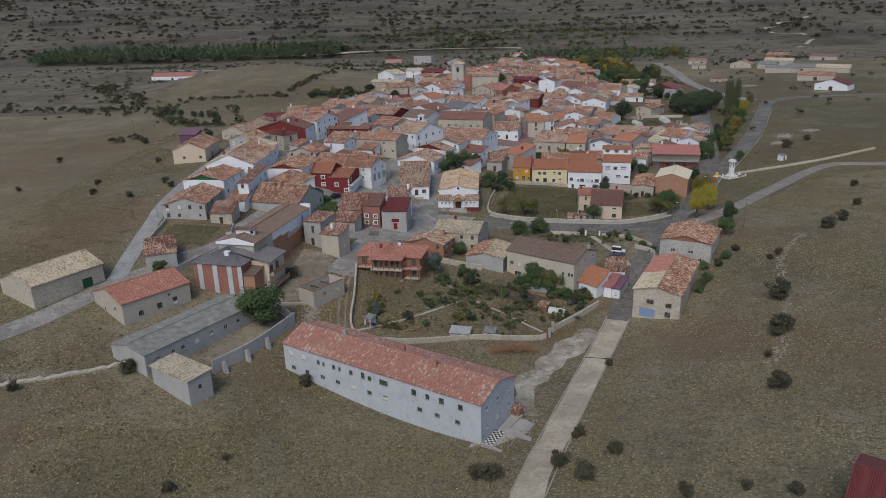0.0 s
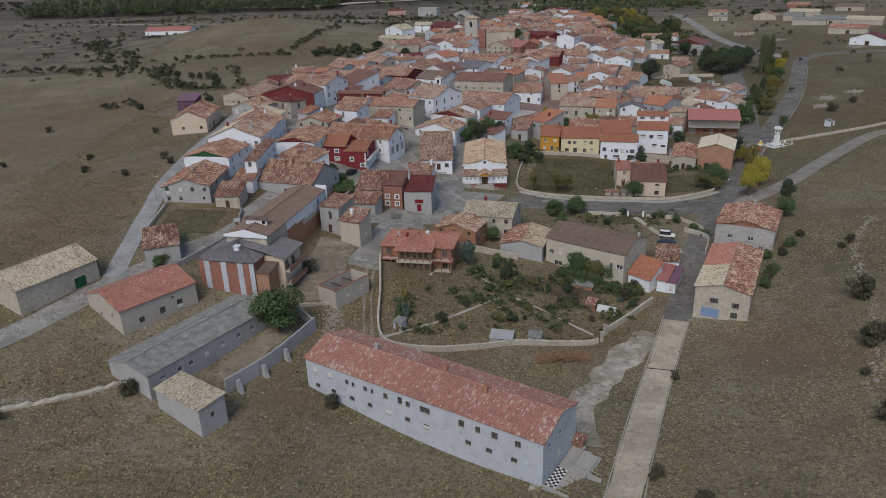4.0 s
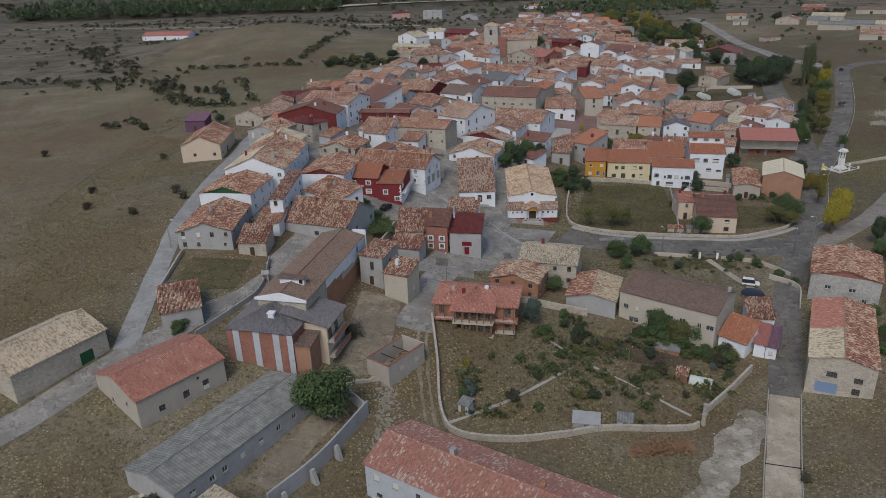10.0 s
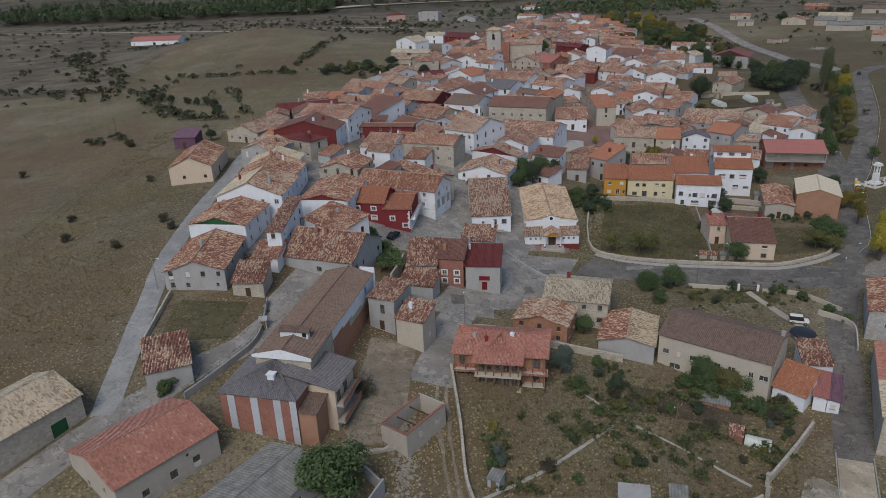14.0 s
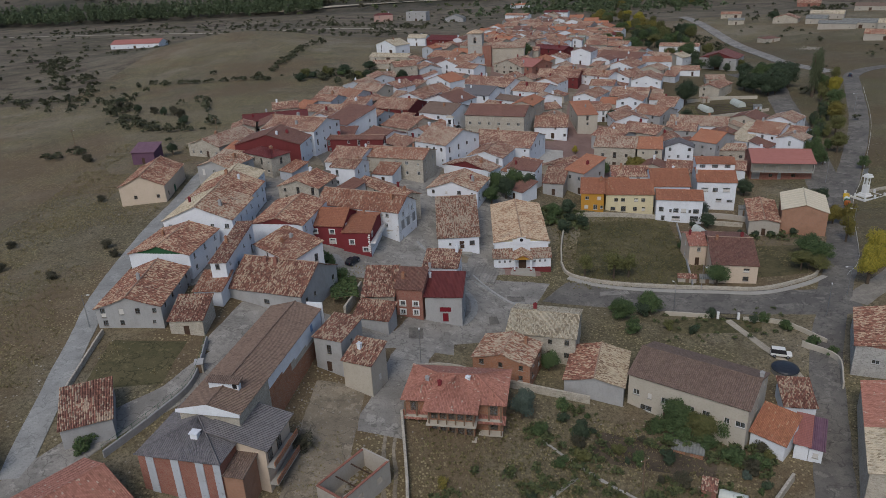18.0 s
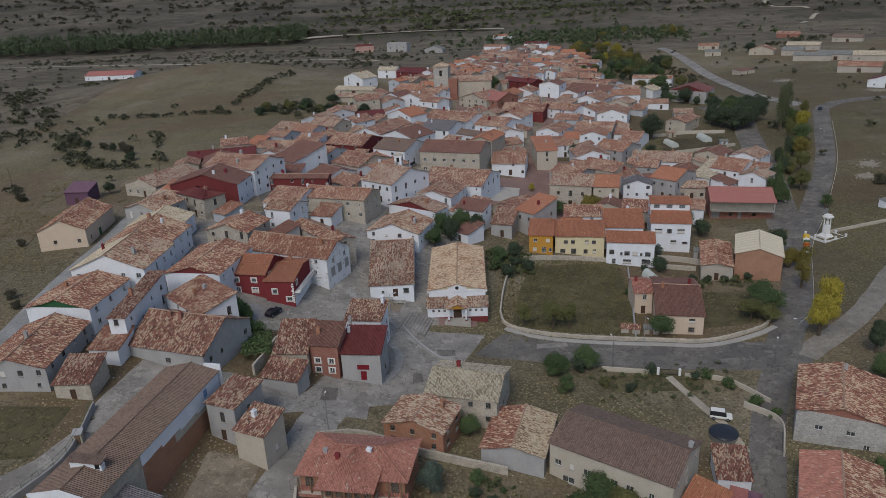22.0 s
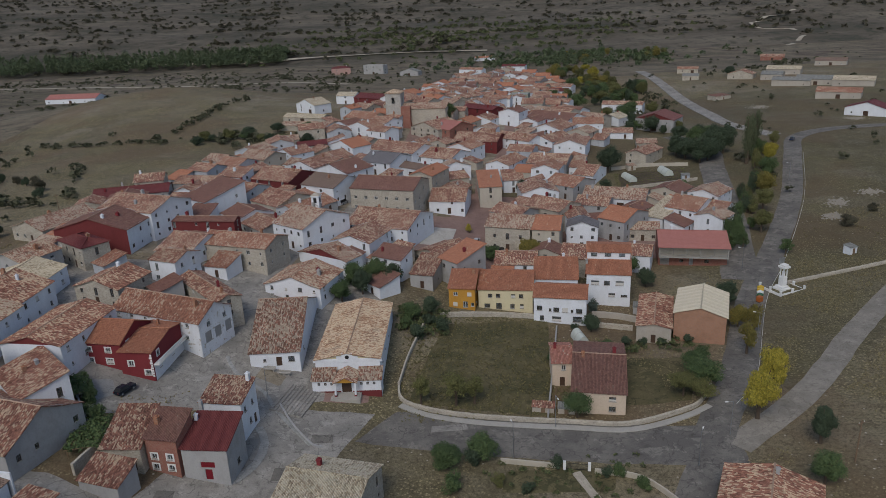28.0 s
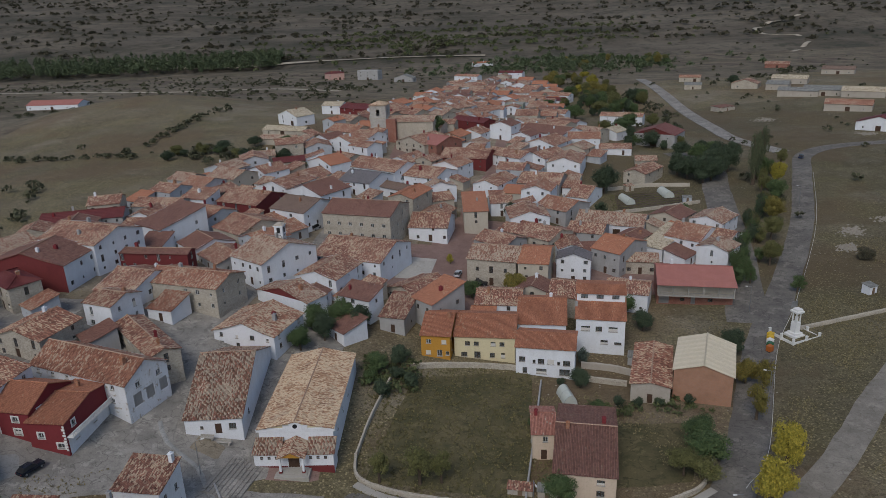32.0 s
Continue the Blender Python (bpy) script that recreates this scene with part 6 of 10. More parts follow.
house("house", 95.1, 509.2, 15.9, 74, 8.6, 8.7, 5.2, "x", "whitegrey", "orange2")
house("house", 23.2, 443.7, 23.0, 75, 7.7, 9.1, 3.2, "x", "white", "mixed")
house("house", 70.3, 586.5, 14.0, 57, 9.0, 8.2, 6.0, "x", "stone", "mixed")
house("house", -73.7, 301.6, 22.0, 11, 8.0, 8.6, 4.5, "y", "stone", "red")
house("house", -31.0, 249.9, 19.2, -23, 7.8, 8.8, 6.0, "x", "white", "red")
house("house", 113.0, 516.6, 13.6, -31, 9.2, 8.3, 3.2, "y", "cream", "mixed")
house("house", 84.1, 411.0, 16.3, -46, 8.4, 8.9, 3.2, "y", "white", "brownred")
house("house", 102.6, 313.4, 7.3, -46, 8.1, 8.4, 5.2, "y", "stone", "brownred")
house("house", 8.7, 266.6, 13.6, -24, 8.2, 8.3, 3.2, "y", "white", "brownred")
house("house", 82.8, 536.7, 15.3, 74, 8.3, 9.1, 4.5, "x", "white", "red")
house("house", 59.2, 540.5, 17.4, -16, 8.4, 8.2, 6.0, "y", "grey", "red")
house("house", 66.7, 321.8, 9.1, -46, 7.2, 8.9, 4.5, "x", "stone", "red")
house("house", 53.5, 615.0, 14.8, -19, 7.9, 9.1, 3.2, "x", "white", "orange2")
house("house", -28.3, 398.8, 22.7, 15, 8.1, 9.0, 3.2, "x", "cream", "mixed")
house("house", 55.4, 655.2, 14.8, -75, 7.8, 8.8, 3.2, "x", "white", "red")
house("house", 66.7, 278.5, 6.2, 67, 7.5, 9.2, 5.2, "x", "cream", "brownred")
house("house", 83.0, 712.1, 13.4, -19, 8.9, 8.7, 3.2, "y", "white", "red")
house("house", 97.5, 633.9, 12.8, 71, 7.4, 9.5, 6.0, "x", "cream", "mixed")
house("house", 13.4, 492.9, 23.7, 44, 8.1, 8.6, 6.0, "x", "white", "brownred")
house("house", -5.3, 452.1, 24.8, -38, 7.5, 8.2, 6.0, "y", "whitegrey", "orange")
house("house", 61.2, 500.1, 19.9, 44, 8.7, 8.2, 4.5, "x", "white", "mixed")
house("house", 39.8, 391.4, 17.4, 52, 7.5, 8.7, 5.2, "x", "stone", "red")
house("house", 47.5, 518.3, 20.0, 44, 8.8, 8.5, 5.6, "x", "cream", "red")
house("house", 87.4, 694.3, 13.8, -19, 8.7, 8.2, 5.2, "y", "white", "mixed")
house("shed", 95.0, 691.1, 13.6, -19, 7.5, 6.7, 3.0, "s", "white", "red")
house("shed", 4.7, 369.8, 18.2, -46, 7.0, 6.4, 3.0, "s", "cream", "red")
house("shed", 92.3, 484.2, 17.5, 44, 7.3, 6.7, 3.0, "s", "white", "mixed")
house("shed", 71.0, 361.2, 12.3, -23, 7.2, 6.5, 3.0, "s", "cream", "orange")
house("shed", 23.1, 274.8, 11.5, -42, 6.4, 6.6, 3.0, "s", "stone", "red")
house("shed", 46.8, 430.0, 20.5, 59, 8.0, 6.4, 3.0, "s", "white", "red")
house("shed", 18.1, 350.4, 15.6, -44, 7.1, 6.6, 3.0, "s", "whitegrey", "mixed")
house("shed", -20.8, 254.6, 17.9, -21, 6.5, 6.7, 3.0, "s", "white", "orange2")
house("shed", -36.9, 293.6, 20.4, -10, 7.2, 7.2, 3.0, "s", "white", "brownred")
house("shed", 86.8, 457.1, 18.4, -46, 6.9, 6.8, 3.0, "s", "white", "red")
house("shed", 98.3, 519.9, 14.8, -16, 7.2, 7.6, 3.0, "s", "stone", "orange2")
house("shed", 103.9, 604.0, 11.5, 57, 6.9, 7.3, 3.0, "s", "white", "red")
house("shed", 83.7, 558.8, 13.9, 73, 6.8, 7.0, 3.0, "s", "white", "red")
house("shed", 38.4, 549.1, 18.5, 57, 7.1, 6.5, 3.0, "s", "stone", "red")
house("shed", 75.0, 520.0, 17.3, -16, 6.3, 7.1, 3.0, "s", "stone", "red")
house("shed", 86.3, 566.3, 13.3, 73, 8.0, 7.3, 3.0, "s", "white", "orange")
house("shed", 113.7, 301.9, 6.8, 44, 7.7, 6.9, 3.0, "s", "white", "brownred")
house("shed", 43.7, 352.2, 13.3, 15, 7.9, 6.4, 3.0, "s", "cream", "red")
house("shed", 117.2, 458.6, 15.9, -46, 7.1, 6.3, 3.0, "s", "grey", "brownred")
house("shed", 90.3, 608.2, 12.5, -33, 6.6, 6.3, 3.0, "s", "whitegrey", "red")
house("shed", -69.6, 273.5, 22.0, -28, 6.4, 6.6, 3.0, "s", "grey", "orange")
house("shed", -57.7, 338.1, 21.7, -31, 6.7, 7.2, 3.0, "s", "whitegrey", "orange")
house("shed", 60.5, 414.5, 18.2, -31, 7.6, 6.5, 3.0, "s", "white", "red")
house("shed", 124.0, 571.7, 10.0, -18, 7.2, 6.4, 3.0, "s", "stone", "red")
house("shed", -16.0, 421.3, 23.7, -40, 6.5, 7.7, 3.0, "s", "white", "mixed")
house("shed", -13.6, 380.8, 20.5, -46, 6.8, 6.8, 3.0, "s", "stone", "red")
house("shed", -7.8, 398.1, 21.5, -75, 6.5, 7.6, 3.0, "s", "white", "red")
house("shed", 73.2, 348.8, 11.0, -89, 6.8, 6.8, 3.0, "s", "white", "red")
house("shed", 19.3, 253.9, 10.9, -48, 6.8, 6.7, 3.0, "s", "white", "brownred")
house("shed", 79.5, 418.0, 17.2, -46, 7.8, 6.4, 3.0, "s", "grey", "mixed")
house("shed", 54.3, 581.8, 15.4, 57, 7.1, 6.9, 3.0, "s", "stone", "red")
house("shed", 72.7, 483.7, 19.5, 44, 7.6, 7.1, 3.0, "s", "cream", "mixed")
house("shed", 69.0, 560.1, 15.2, 57, 7.3, 7.0, 3.0, "s", "white", "red")
house("shed", 86.6, 588.8, 12.7, -33, 7.0, 6.8, 3.0, "s", "white", "orange2")
house("shed", 42.9, 559.7, 17.4, 57, 7.0, 7.1, 3.0, "s", "stone", "red")
house("shed", 112.5, 406.8, 14.6, -37, 6.4, 6.7, 3.0, "s", "whitegrey", "red")
house("shed", 54.6, 624.3, 14.7, -19, 6.7, 7.4, 3.0, "s", "cream", "brownred")
house("shed", 82.3, 388.5, 14.4, 67, 7.5, 7.1, 3.0, "s", "white", "red")
house("shed", -3.0, 313.7, 16.5, 47, 6.9, 6.9, 3.0, "s", "grey", "orange2")
house("shed", -70.1, 263.4, 22.0, -28, 7.8, 6.5, 3.0, "s", "white", "mixed")
house("shed", 115.2, 690.0, 13.2, -19, 6.7, 6.6, 3.0, "s", "grey", "red")
house("shed", 69.9, 598.5, 13.9, -33, 5.6, 6.4, 3.0, "s", "cream", "brownred")
house("shed", 74.1, 602.6, 13.5, -33, 5.1, 5.4, 3.0, "s", "cream", "mixed")
house("shed", -67.1, 279.4, 22.0, -28, 5.7, 6.5, 3.0, "s", "white", "orange2")
house("shed", 6.0, 356.7, 17.2, -39, 5.8, 6.5, 3.0, "s", "whitegrey", "orange2")
house("shed", 117.5, 632.6, 11.9, 71, 5.2, 6.2, 3.0, "s", "whitegrey", "red")
house("shed", 98.8, 612.2, 12.0, -33, 5.3, 5.7, 3.0, "s", "cream", "mixed")
house("shed", -17.4, 321.9, 18.4, -38, 5.7, 6.3, 3.0, "s", "cream", "red")
house("shed", 74.0, 496.3, 18.8, 44, 6.0, 6.5, 3.0, "s", "stone", "orange2")
house("shed", 95.5, 373.7, 12.5, -23, 5.5, 5.7, 3.0, "s", "white", "mixed")
house("shed", 68.1, 667.5, 14.4, -75, 5.2, 6.5, 3.0, "s", "stone", "brownred")
house("shed", 18.7, 269.0, 12.0, -42, 5.7, 5.5, 3.0, "s", "white", "orange2")
house("shed", -30.1, 238.9, 18.3, -51, 5.8, 6.4, 3.0, "s", "grey", "brownred")
house("shed", 80.0, 427.1, 17.8, -46, 5.4, 6.6, 3.0, "s", "stone", "red")
house("shed", 50.2, 464.2, 21.7, -15, 5.9, 5.4, 3.0, "s", "white", "red")
house("shed", 111.9, 653.0, 12.8, 55, 5.7, 6.4, 3.0, "s", "grey", "brownred")
house("shed", -47.5, 251.0, 21.1, -40, 5.4, 6.2, 3.0, "s", "whitegrey", "orange2")
house("shed", -20.9, 361.1, 19.9, -31, 5.3, 5.7, 3.0, "s", "white", "mixed")
house("shed", 97.0, 378.9, 12.9, 67, 5.2, 5.7, 3.0, "s", "grey", "orange2")
house("shed", -41.6, 364.8, 21.5, 59, 5.1, 5.7, 3.0, "s", "white", "orange")
house("shed", -25.9, 349.1, 19.8, -31, 6.1, 5.5, 3.0, "s", "whitegrey", "red")
house("shed", 66.0, 516.6, 18.4, -16, 5.4, 6.5, 3.0, "s", "white", "red")
house("shed", 81.5, 659.7, 14.0, -75, 6.2, 5.7, 3.0, "s", "whitegrey", "red")
house("shed", 103.1, 572.6, 11.6, 72, 5.0, 5.6, 3.0, "s", "white", "orange")
house("shed", 48.9, 639.6, 15.1, 71, 5.4, 6.4, 3.0, "s", "white", "red")
house("shed", 91.9, 659.8, 13.6, -75, 5.0, 5.6, 3.0, "s", "white", "red")
house("shed", 41.3, 513.4, 20.8, 44, 5.3, 5.7, 3.0, "s", "cream", "orange2")
house("shed", 93.6, 366.3, 11.9, -23, 5.9, 5.9, 3.0, "s", "white", "red")
house("shed", 70.1, 645.7, 14.2, -19, 6.1, 6.3, 3.0, "s", "whitegrey", "orange2")
house("shed", 126.8, 681.3, 13.0, 71, 6.3, 5.8, 3.0, "s", "white", "brownred")
house("shed", 64.2, 355.9, 12.1, 1, 5.4, 5.6, 3.0, "s", "cream", "red")
house("shed", 138.5, 644.6, 11.9, -35, 5.2, 5.4, 3.0, "s", "white", "mixed")
house("shed", -13.7, 434.2, 24.3, 50, 6.0, 6.6, 3.0, "s", "stone", "red")
house("shed", 46.4, 565.7, 16.8, 57, 5.8, 6.4, 3.0, "s", "grey", "orange2")
house("shed", -52.6, 181.6, 17.5, -8, 5.8, 6.3, 3.0, "s", "white", "orange2")
house("shed", 68.2, 677.4, 14.4, 15, 5.7, 5.9, 3.0, "s", "whitegrey", "red")
house("shed", 51.4, 372.8, 14.6, 55, 5.3, 6.4, 3.0, "s", "cream", "red")
house("shed", 118.8, 321.5, 8.2, 46, 5.6, 5.6, 3.0, "s", "cream", "orange")
house("shed", -64.0, 289.3, 21.9, -28, 5.4, 5.4, 3.0, "s", "whitegrey", "brownred")
house("shed", 52.7, 426.5, 19.8, 59, 5.0, 6.4, 3.0, "s", "grey", "orange")
house("shed", 70.9, 466.9, 19.9, -46, 6.1, 6.5, 3.0, "s", "stone", "red")
house("shed", -0.3, 364.6, 18.3, -46, 5.5, 5.8, 3.0, "s", "cream", "red")
house("shed", 118.1, 710.4, 12.9, -19, 5.5, 5.6, 3.0, "s", "white", "red")
house("shed", 103.0, 404.1, 14.8, -37, 6.2, 5.5, 3.0, "s", "grey", "red")
house("shed", 7.1, 487.5, 24.2, 44, 6.0, 6.0, 3.0, "s", "cream", "red")
house("shed", 131.8, 650.1, 12.2, 71, 5.0, 5.8, 3.0, "s", "grey", "red")
house("shed", -9.8, 320.4, 17.5, 52, 5.6, 5.5, 3.0, "s", "stone", "orange2")
house("shed", 51.5, 263.3, 6.9, -11, 5.9, 6.1, 3.0, "s", "white", "orange")
house("shed", 87.4, 307.7, 7.0, 0, 5.4, 6.4, 3.0, "s", "grey", "brownred")
house("shed", 104.0, 617.6, 11.9, -33, 5.0, 5.9, 3.0, "s", "stone", "red")
house("shed", 17.2, 413.9, 21.2, -40, 5.8, 6.4, 3.0, "s", "grey", "orange2")
house("shed", -48.8, 307.9, 21.2, -13, 6.0, 5.9, 3.0, "s", "cream", "red")
house("shed", 113.8, 325.1, 8.3, 46, 5.0, 5.4, 3.0, "s", "cream", "mixed")


# ---- plants ----
def leaf_cloud(seed, count, lobes, size, squash=1.0):
    """A crown of unit radius: lobes filled with small leaf clumps, with gaps and an uneven outline."""
    rng = random.Random(seed)
    cs = []
    for _ in range(lobes):
        a, e = rng.uniform(0, 6.283), rng.uniform(-1.3, 1.4)
        r = rng.uniform(0.25, 0.7)
        cs.append((Vector((math.cos(a) * r * math.cos(e), math.sin(a) * r * math.cos(e), math.sin(e) * r * squash)), rng.uniform(0.22, 0.45)))
    cs.append((Vector((0, 0, 0)), 0.5))
    verts, faces = [], []
    for _ in range(count):
        c, r = rng.choice(cs)
        v = Vector((rng.gauss(0, 1), rng.gauss(0, 1), rng.gauss(0, 1))).normalized()
        q = c + Vector((v.x, v.y, v.z * squash)) * r * rng.uniform(0.6, 1.05)
        n = (v + Vector((rng.uniform(-0.7, 0.7), rng.uniform(-0.7, 0.7), rng.uniform(-0.2, 0.9)))).normalized()
        a = n.orthogonal().normalized()
        a.rotate(Matrix.Rotation(rng.uniform(0, 6.283), 3, n))
        b = n.cross(a)
        s = size * rng.uniform(0.6, 1.4)
        o = len(verts)
        verts += [q + a * s, q + b * s * 0.6 + n * s * 0.2, q - a * s, q - b * s * 0.6 + n * s * 0.15]
        faces += [(o, o + 1, o + 2), (o, o + 2, o + 3)]
    return verts, faces


CROWNS = {}


def crown_mesh(kind, leaf, variant):
    key = (kind, leaf, variant)
    if key not in CROWNS:
        count, lobes, size, squash = {"big": (8500, 34, 0.046, 0.9), "small": (2600, 20, 0.058, 0.95), "tall": (3000, 26, 0.058, 1.0), "bush": (2300, 16, 0.066, 0.85)}[kind]
        v, f = leaf_cloud(hash_of(kind, leaf, variant), count, lobes, size, squash)
        CROWNS[key] = mesh_of("crown", v, f, [LEAVES[leaf]])
    return CROWNS[key]


def hash_of(*a):
    return sum(ord(c) * (i + 3) for i, c in enumerate("".join(str(s) for s in a)))


def trunk_mesh(seed, height, radius, spread_):
    rng = random.Random(seed)
    bm = bmesh.new()
    cyl(bm, 0, 0, -0.6, height * 0.55, radius, radius * 0.6, 8)
    for k in range(5):
        a = k * 1.257 + rng.uniform(-0.4, 0.4)
        z0 = height * rng.uniform(0.3, 0.55)
        p, q = Vector((0, 0, z0)), Vector((math.cos(a) * spread_ * 0.6, math.sin(a) * spread_ * 0.6, height * rng.uniform(0.65, 0.95)))
        m = Matrix.Translation((p + q) / 2) @ (q - p).to_track_quat("Z", "Y").to_matrix().to_4x4()
        bmesh.ops.create_cone(bm, cap_ends=True, segments=6, radius1=radius * 0.45, radius2=radius * 0.12, depth=(q - p).length, matrix=m)
    return bm


def tree(x, y, height, rad, leaf="green", kind="big", label="", variant=0, low=0.3):
    z = ground(x, y)
    names = {"green": "green leafy", "dark": "dark green", "yellow": "bright yellow autumn", "gold": "golden autumn", "olive": "thin olive-green", "poplar": "tall grey-green", "scrub": "grey-brown", "bluegreen": "bluish green", "straw": "straw"}
    t = thing("tree", x, y, z, (x * 37 + y * 11) % 360, label or f"{names[leaf]} {'slender poplar' if kind == 'tall' else 'broad-crowned tree'} with a brown trunk", "tree")
    part("trunk", trunk_mesh(int(x * 3 + y), height, 0.035 * height + 0.05, rad * 0.7), t, mat=BARK)
    cz = height * (low + (1 - low) / 2)
    c = part("crown", crown_mesh(kind, leaf, variant % 3), t, loc=(0, 0, cz))
    c.scale = (rad, rad, height * (1 - low) / 2 * 1.1)
    return t


def bush(x, y, r, leaf="scrub", h=None, variant=0, label=""):
    h = h or r * 1.75
    t = thing("bush", x, y, ground(x, y), (x * 53 + y * 17) % 360, label or {"scrub": "dark grey-brown thorny bush on dry grass", "green": "dense green leafy garden shrub", "dark": "dark evergreen shrub with dense leaves", "bluegreen": "bluish green leafy garden shrub", "olive": "olive-green straggly shrub on rough grass", "gold": "yellowing autumn shrub on rough grass", "yellow": "bright yellow autumn garden shrub"}[leaf], "bush")
    bm = bmesh.new()
    for k in range(4):
        a = k * 1.57 + x
        q = Vector((math.cos(a) * r * 0.5, math.sin(a) * r * 0.5, h * 0.7))
        m = Matrix.Translation(q / 2) @ q.to_track_quat("Z", "Y").to_matrix().to_4x4()
        bmesh.ops.create_cone(bm, cap_ends=True, segments=5, radius1=0.06, radius2=0.02, depth=q.length + 0.3, matrix=m)
    part("stem", bm, t, mat=BARK)
    c = part("crown", crown_mesh("bush", leaf, variant % 3), t, loc=(0, 0, h * 0.45))
    c.scale = (r * 1.15, r * 1.15, h * 0.62)
    return t


tree(-31.6, 118.8, 10.2, 6.5, "green", "big", "large round-crowned green tree in a farmyard", 0, 0.12)
for x, y, h, r, leaf, kind in (
    (29.1, 206.3, 6.5, 2.4, "olive", "small"), (36.1, 205.7, 8, 3.4, "olive", "small"), (39.8, 206, 7, 2.4, "olive", "small"), (59, 199.5, 6, 3.4, "green", "big"), (91, 193.5, 11, 3.6, "yellow", "big"), (100.3, 219.5, 8, 2.8, "gold", "small"), (107, 231, 8, 2.6, "gold", "small"), (97.5, 184, 8, 2.9, "dark", "big"), (93, 174, 6, 3.2, "green", "big"), (98, 203, 10, 3.4, "yellow", "big"), (86, 207, 7, 4.6, "green", "big"), (81, 204, 5.5, 3.6, "olive", "big"), (87, 213, 6, 3.6, "green", "big"), (84, 201.5, 5, 3, "olive", "small"), (9.8, 246, 6, 3.2, "green", "big"), (14.5, 251, 7, 3.6, "dark", "big"), (137, 294, 8, 3.5, "olive", "big"), (145, 311, 9, 4, "olive", "big"), (153, 327, 9, 4, "gold", "big"), (162, 345, 9, 4, "green", "big"),
):
    tree(x, y, h, r, leaf, kind, variant=int(x) % 3, low=0.08 if kind == "tall" else (0.28 if leaf == "olive" else 0.15))
for x, y, h, r, leaf, kind in (
    (171, 363, 10, 3.4, "yellow", "big"), (182, 384, 9, 3, "olive", "small"), (163, 366, 21, 3.0, "poplar", "tall"), (167, 373, 19, 2.8, "poplar", "tall"), (178, 392, 17, 2.8, "poplar", "tall"), (174, 386, 13, 2.4, "poplar", "tall"), (150, 374, 10, 6, "dark", "big"), (142, 378, 10, 6, "dark", "big"), (161, 385, 11, 5, "dark", "big"), (105.8, 365, 12, 6.5, "dark", "big"), (67.7, 341, 7, 3, "dark", "small"), (61.7, 283, 7, 4.2, "gold", "big"), (49.9, 280, 5, 3.4, "green", "big"), (38.3, 276, 4, 2.6, "green", "small"), (136, 275.7, 5, 2.4, "green", "small"), (107, 247, 7, 3.6, "dark", "big"), (72.5, 246, 4.5, 2, "bluegreen", "small"), (91, 262, 6, 3.2, "dark", "big"), (45, 302, 3.5, 1.6, "yellow", "small"), (42, 440, 12, 7, "green", "big"),
):
    tree(x, y, h, r, leaf, kind, variant=int(x) % 3, low=0.08 if kind == "tall" else (0.28 if leaf == "olive" else 0.15))
for x, y, h, r, leaf, kind in (
    (-24, 424, 5, 4, "green", "big"), (-38, 424, 5, 4, "dark", "big"), (-50, 418, 5, 4, "dark", "big"), (140, 470, 9, 6, "green", "big"), (150, 492, 9, 6, "green", "big"), (160, 450, 8, 4, "dark", "big"), (132, 428, 7, 4, "dark", "big"), (130, 540, 10, 7, "green", "big"), (150, 560, 10, 7, "olive", "big"), (120, 575, 9, 6, "green", "big"), (170, 600, 9, 6, "olive", "big"), (165, 650, 9, 7, "gold", "big"), (175, 690, 8, 6, "yellow", "big"), (150, 700, 9, 6, "green", "big"), (-72, 300, 5, 3, "dark", "small"), (-94, 284, 5, 2.6, "dark", "small"), (268, 640, 8, 6, "dark", "big"), (150, 410, 8, 5, "dark", "big"), (100, 345, 5, 3, "dark", "small"), (128, 340, 4, 2.4, "green", "small"),
):
    tree(x, y, h, r, leaf, kind, variant=int(x) % 3, low=0.08 if kind == "tall" else (0.28 if leaf == "olive" else 0.15))
for x, y, r in (
    (69, 82, 2.4), (79.8, 106, 3.0), (87.7, 126, 3.0), (120, 168, 2.3), (126.8, 174, 2.0), (99.3, 152.4, 1.3), (96.1, 150, 1.0), (73.1, 96.6, 1.0), (44.6, 106.5, 1.1), (38, 70, 1.2), (32.5, 77, 0.9), (57.8, 51.5, 1.3), (44, 55, 1.3), (52.3, 54.5, 1.0), (17.5, 65.8, 1.9), (28.6, 67.8, 1.8), (31.4, 62.9, 2.0), (37.5, 70.2, 1.2), (33.6, 78.0, 1.2), (14.9, 67.1, 1.6), (-53, 97.5, 2.0),
):
    bush(x, y, r, "scrub", variant=int(x + y) % 3)
for x, y, r in (
    (-71, 89, 1.2), (-18, 98.2, 1.6), (-26.7, 72.7, 0.8), (-33, 64, 1.3), (-140, 214, 1.2), (-105, 197, 1.4), (-124, 286, 2.0), (-134, 301, 1.6), (-110, 211, 1.3), (-29, 141, 1.9), (162, 290, 2.6), (152.8, 216, 1.6), (-90, 190, 1.4), (-84, 205, 1.6), (-80, 200, 1.3), (-100, 240, 1.4), (-150, 262, 1.6), (140, 190, 1.5), (150, 180, 1.2), (176, 300, 1.8),
):
    bush(x, y, r, "scrub", variant=int(x + y) % 3)
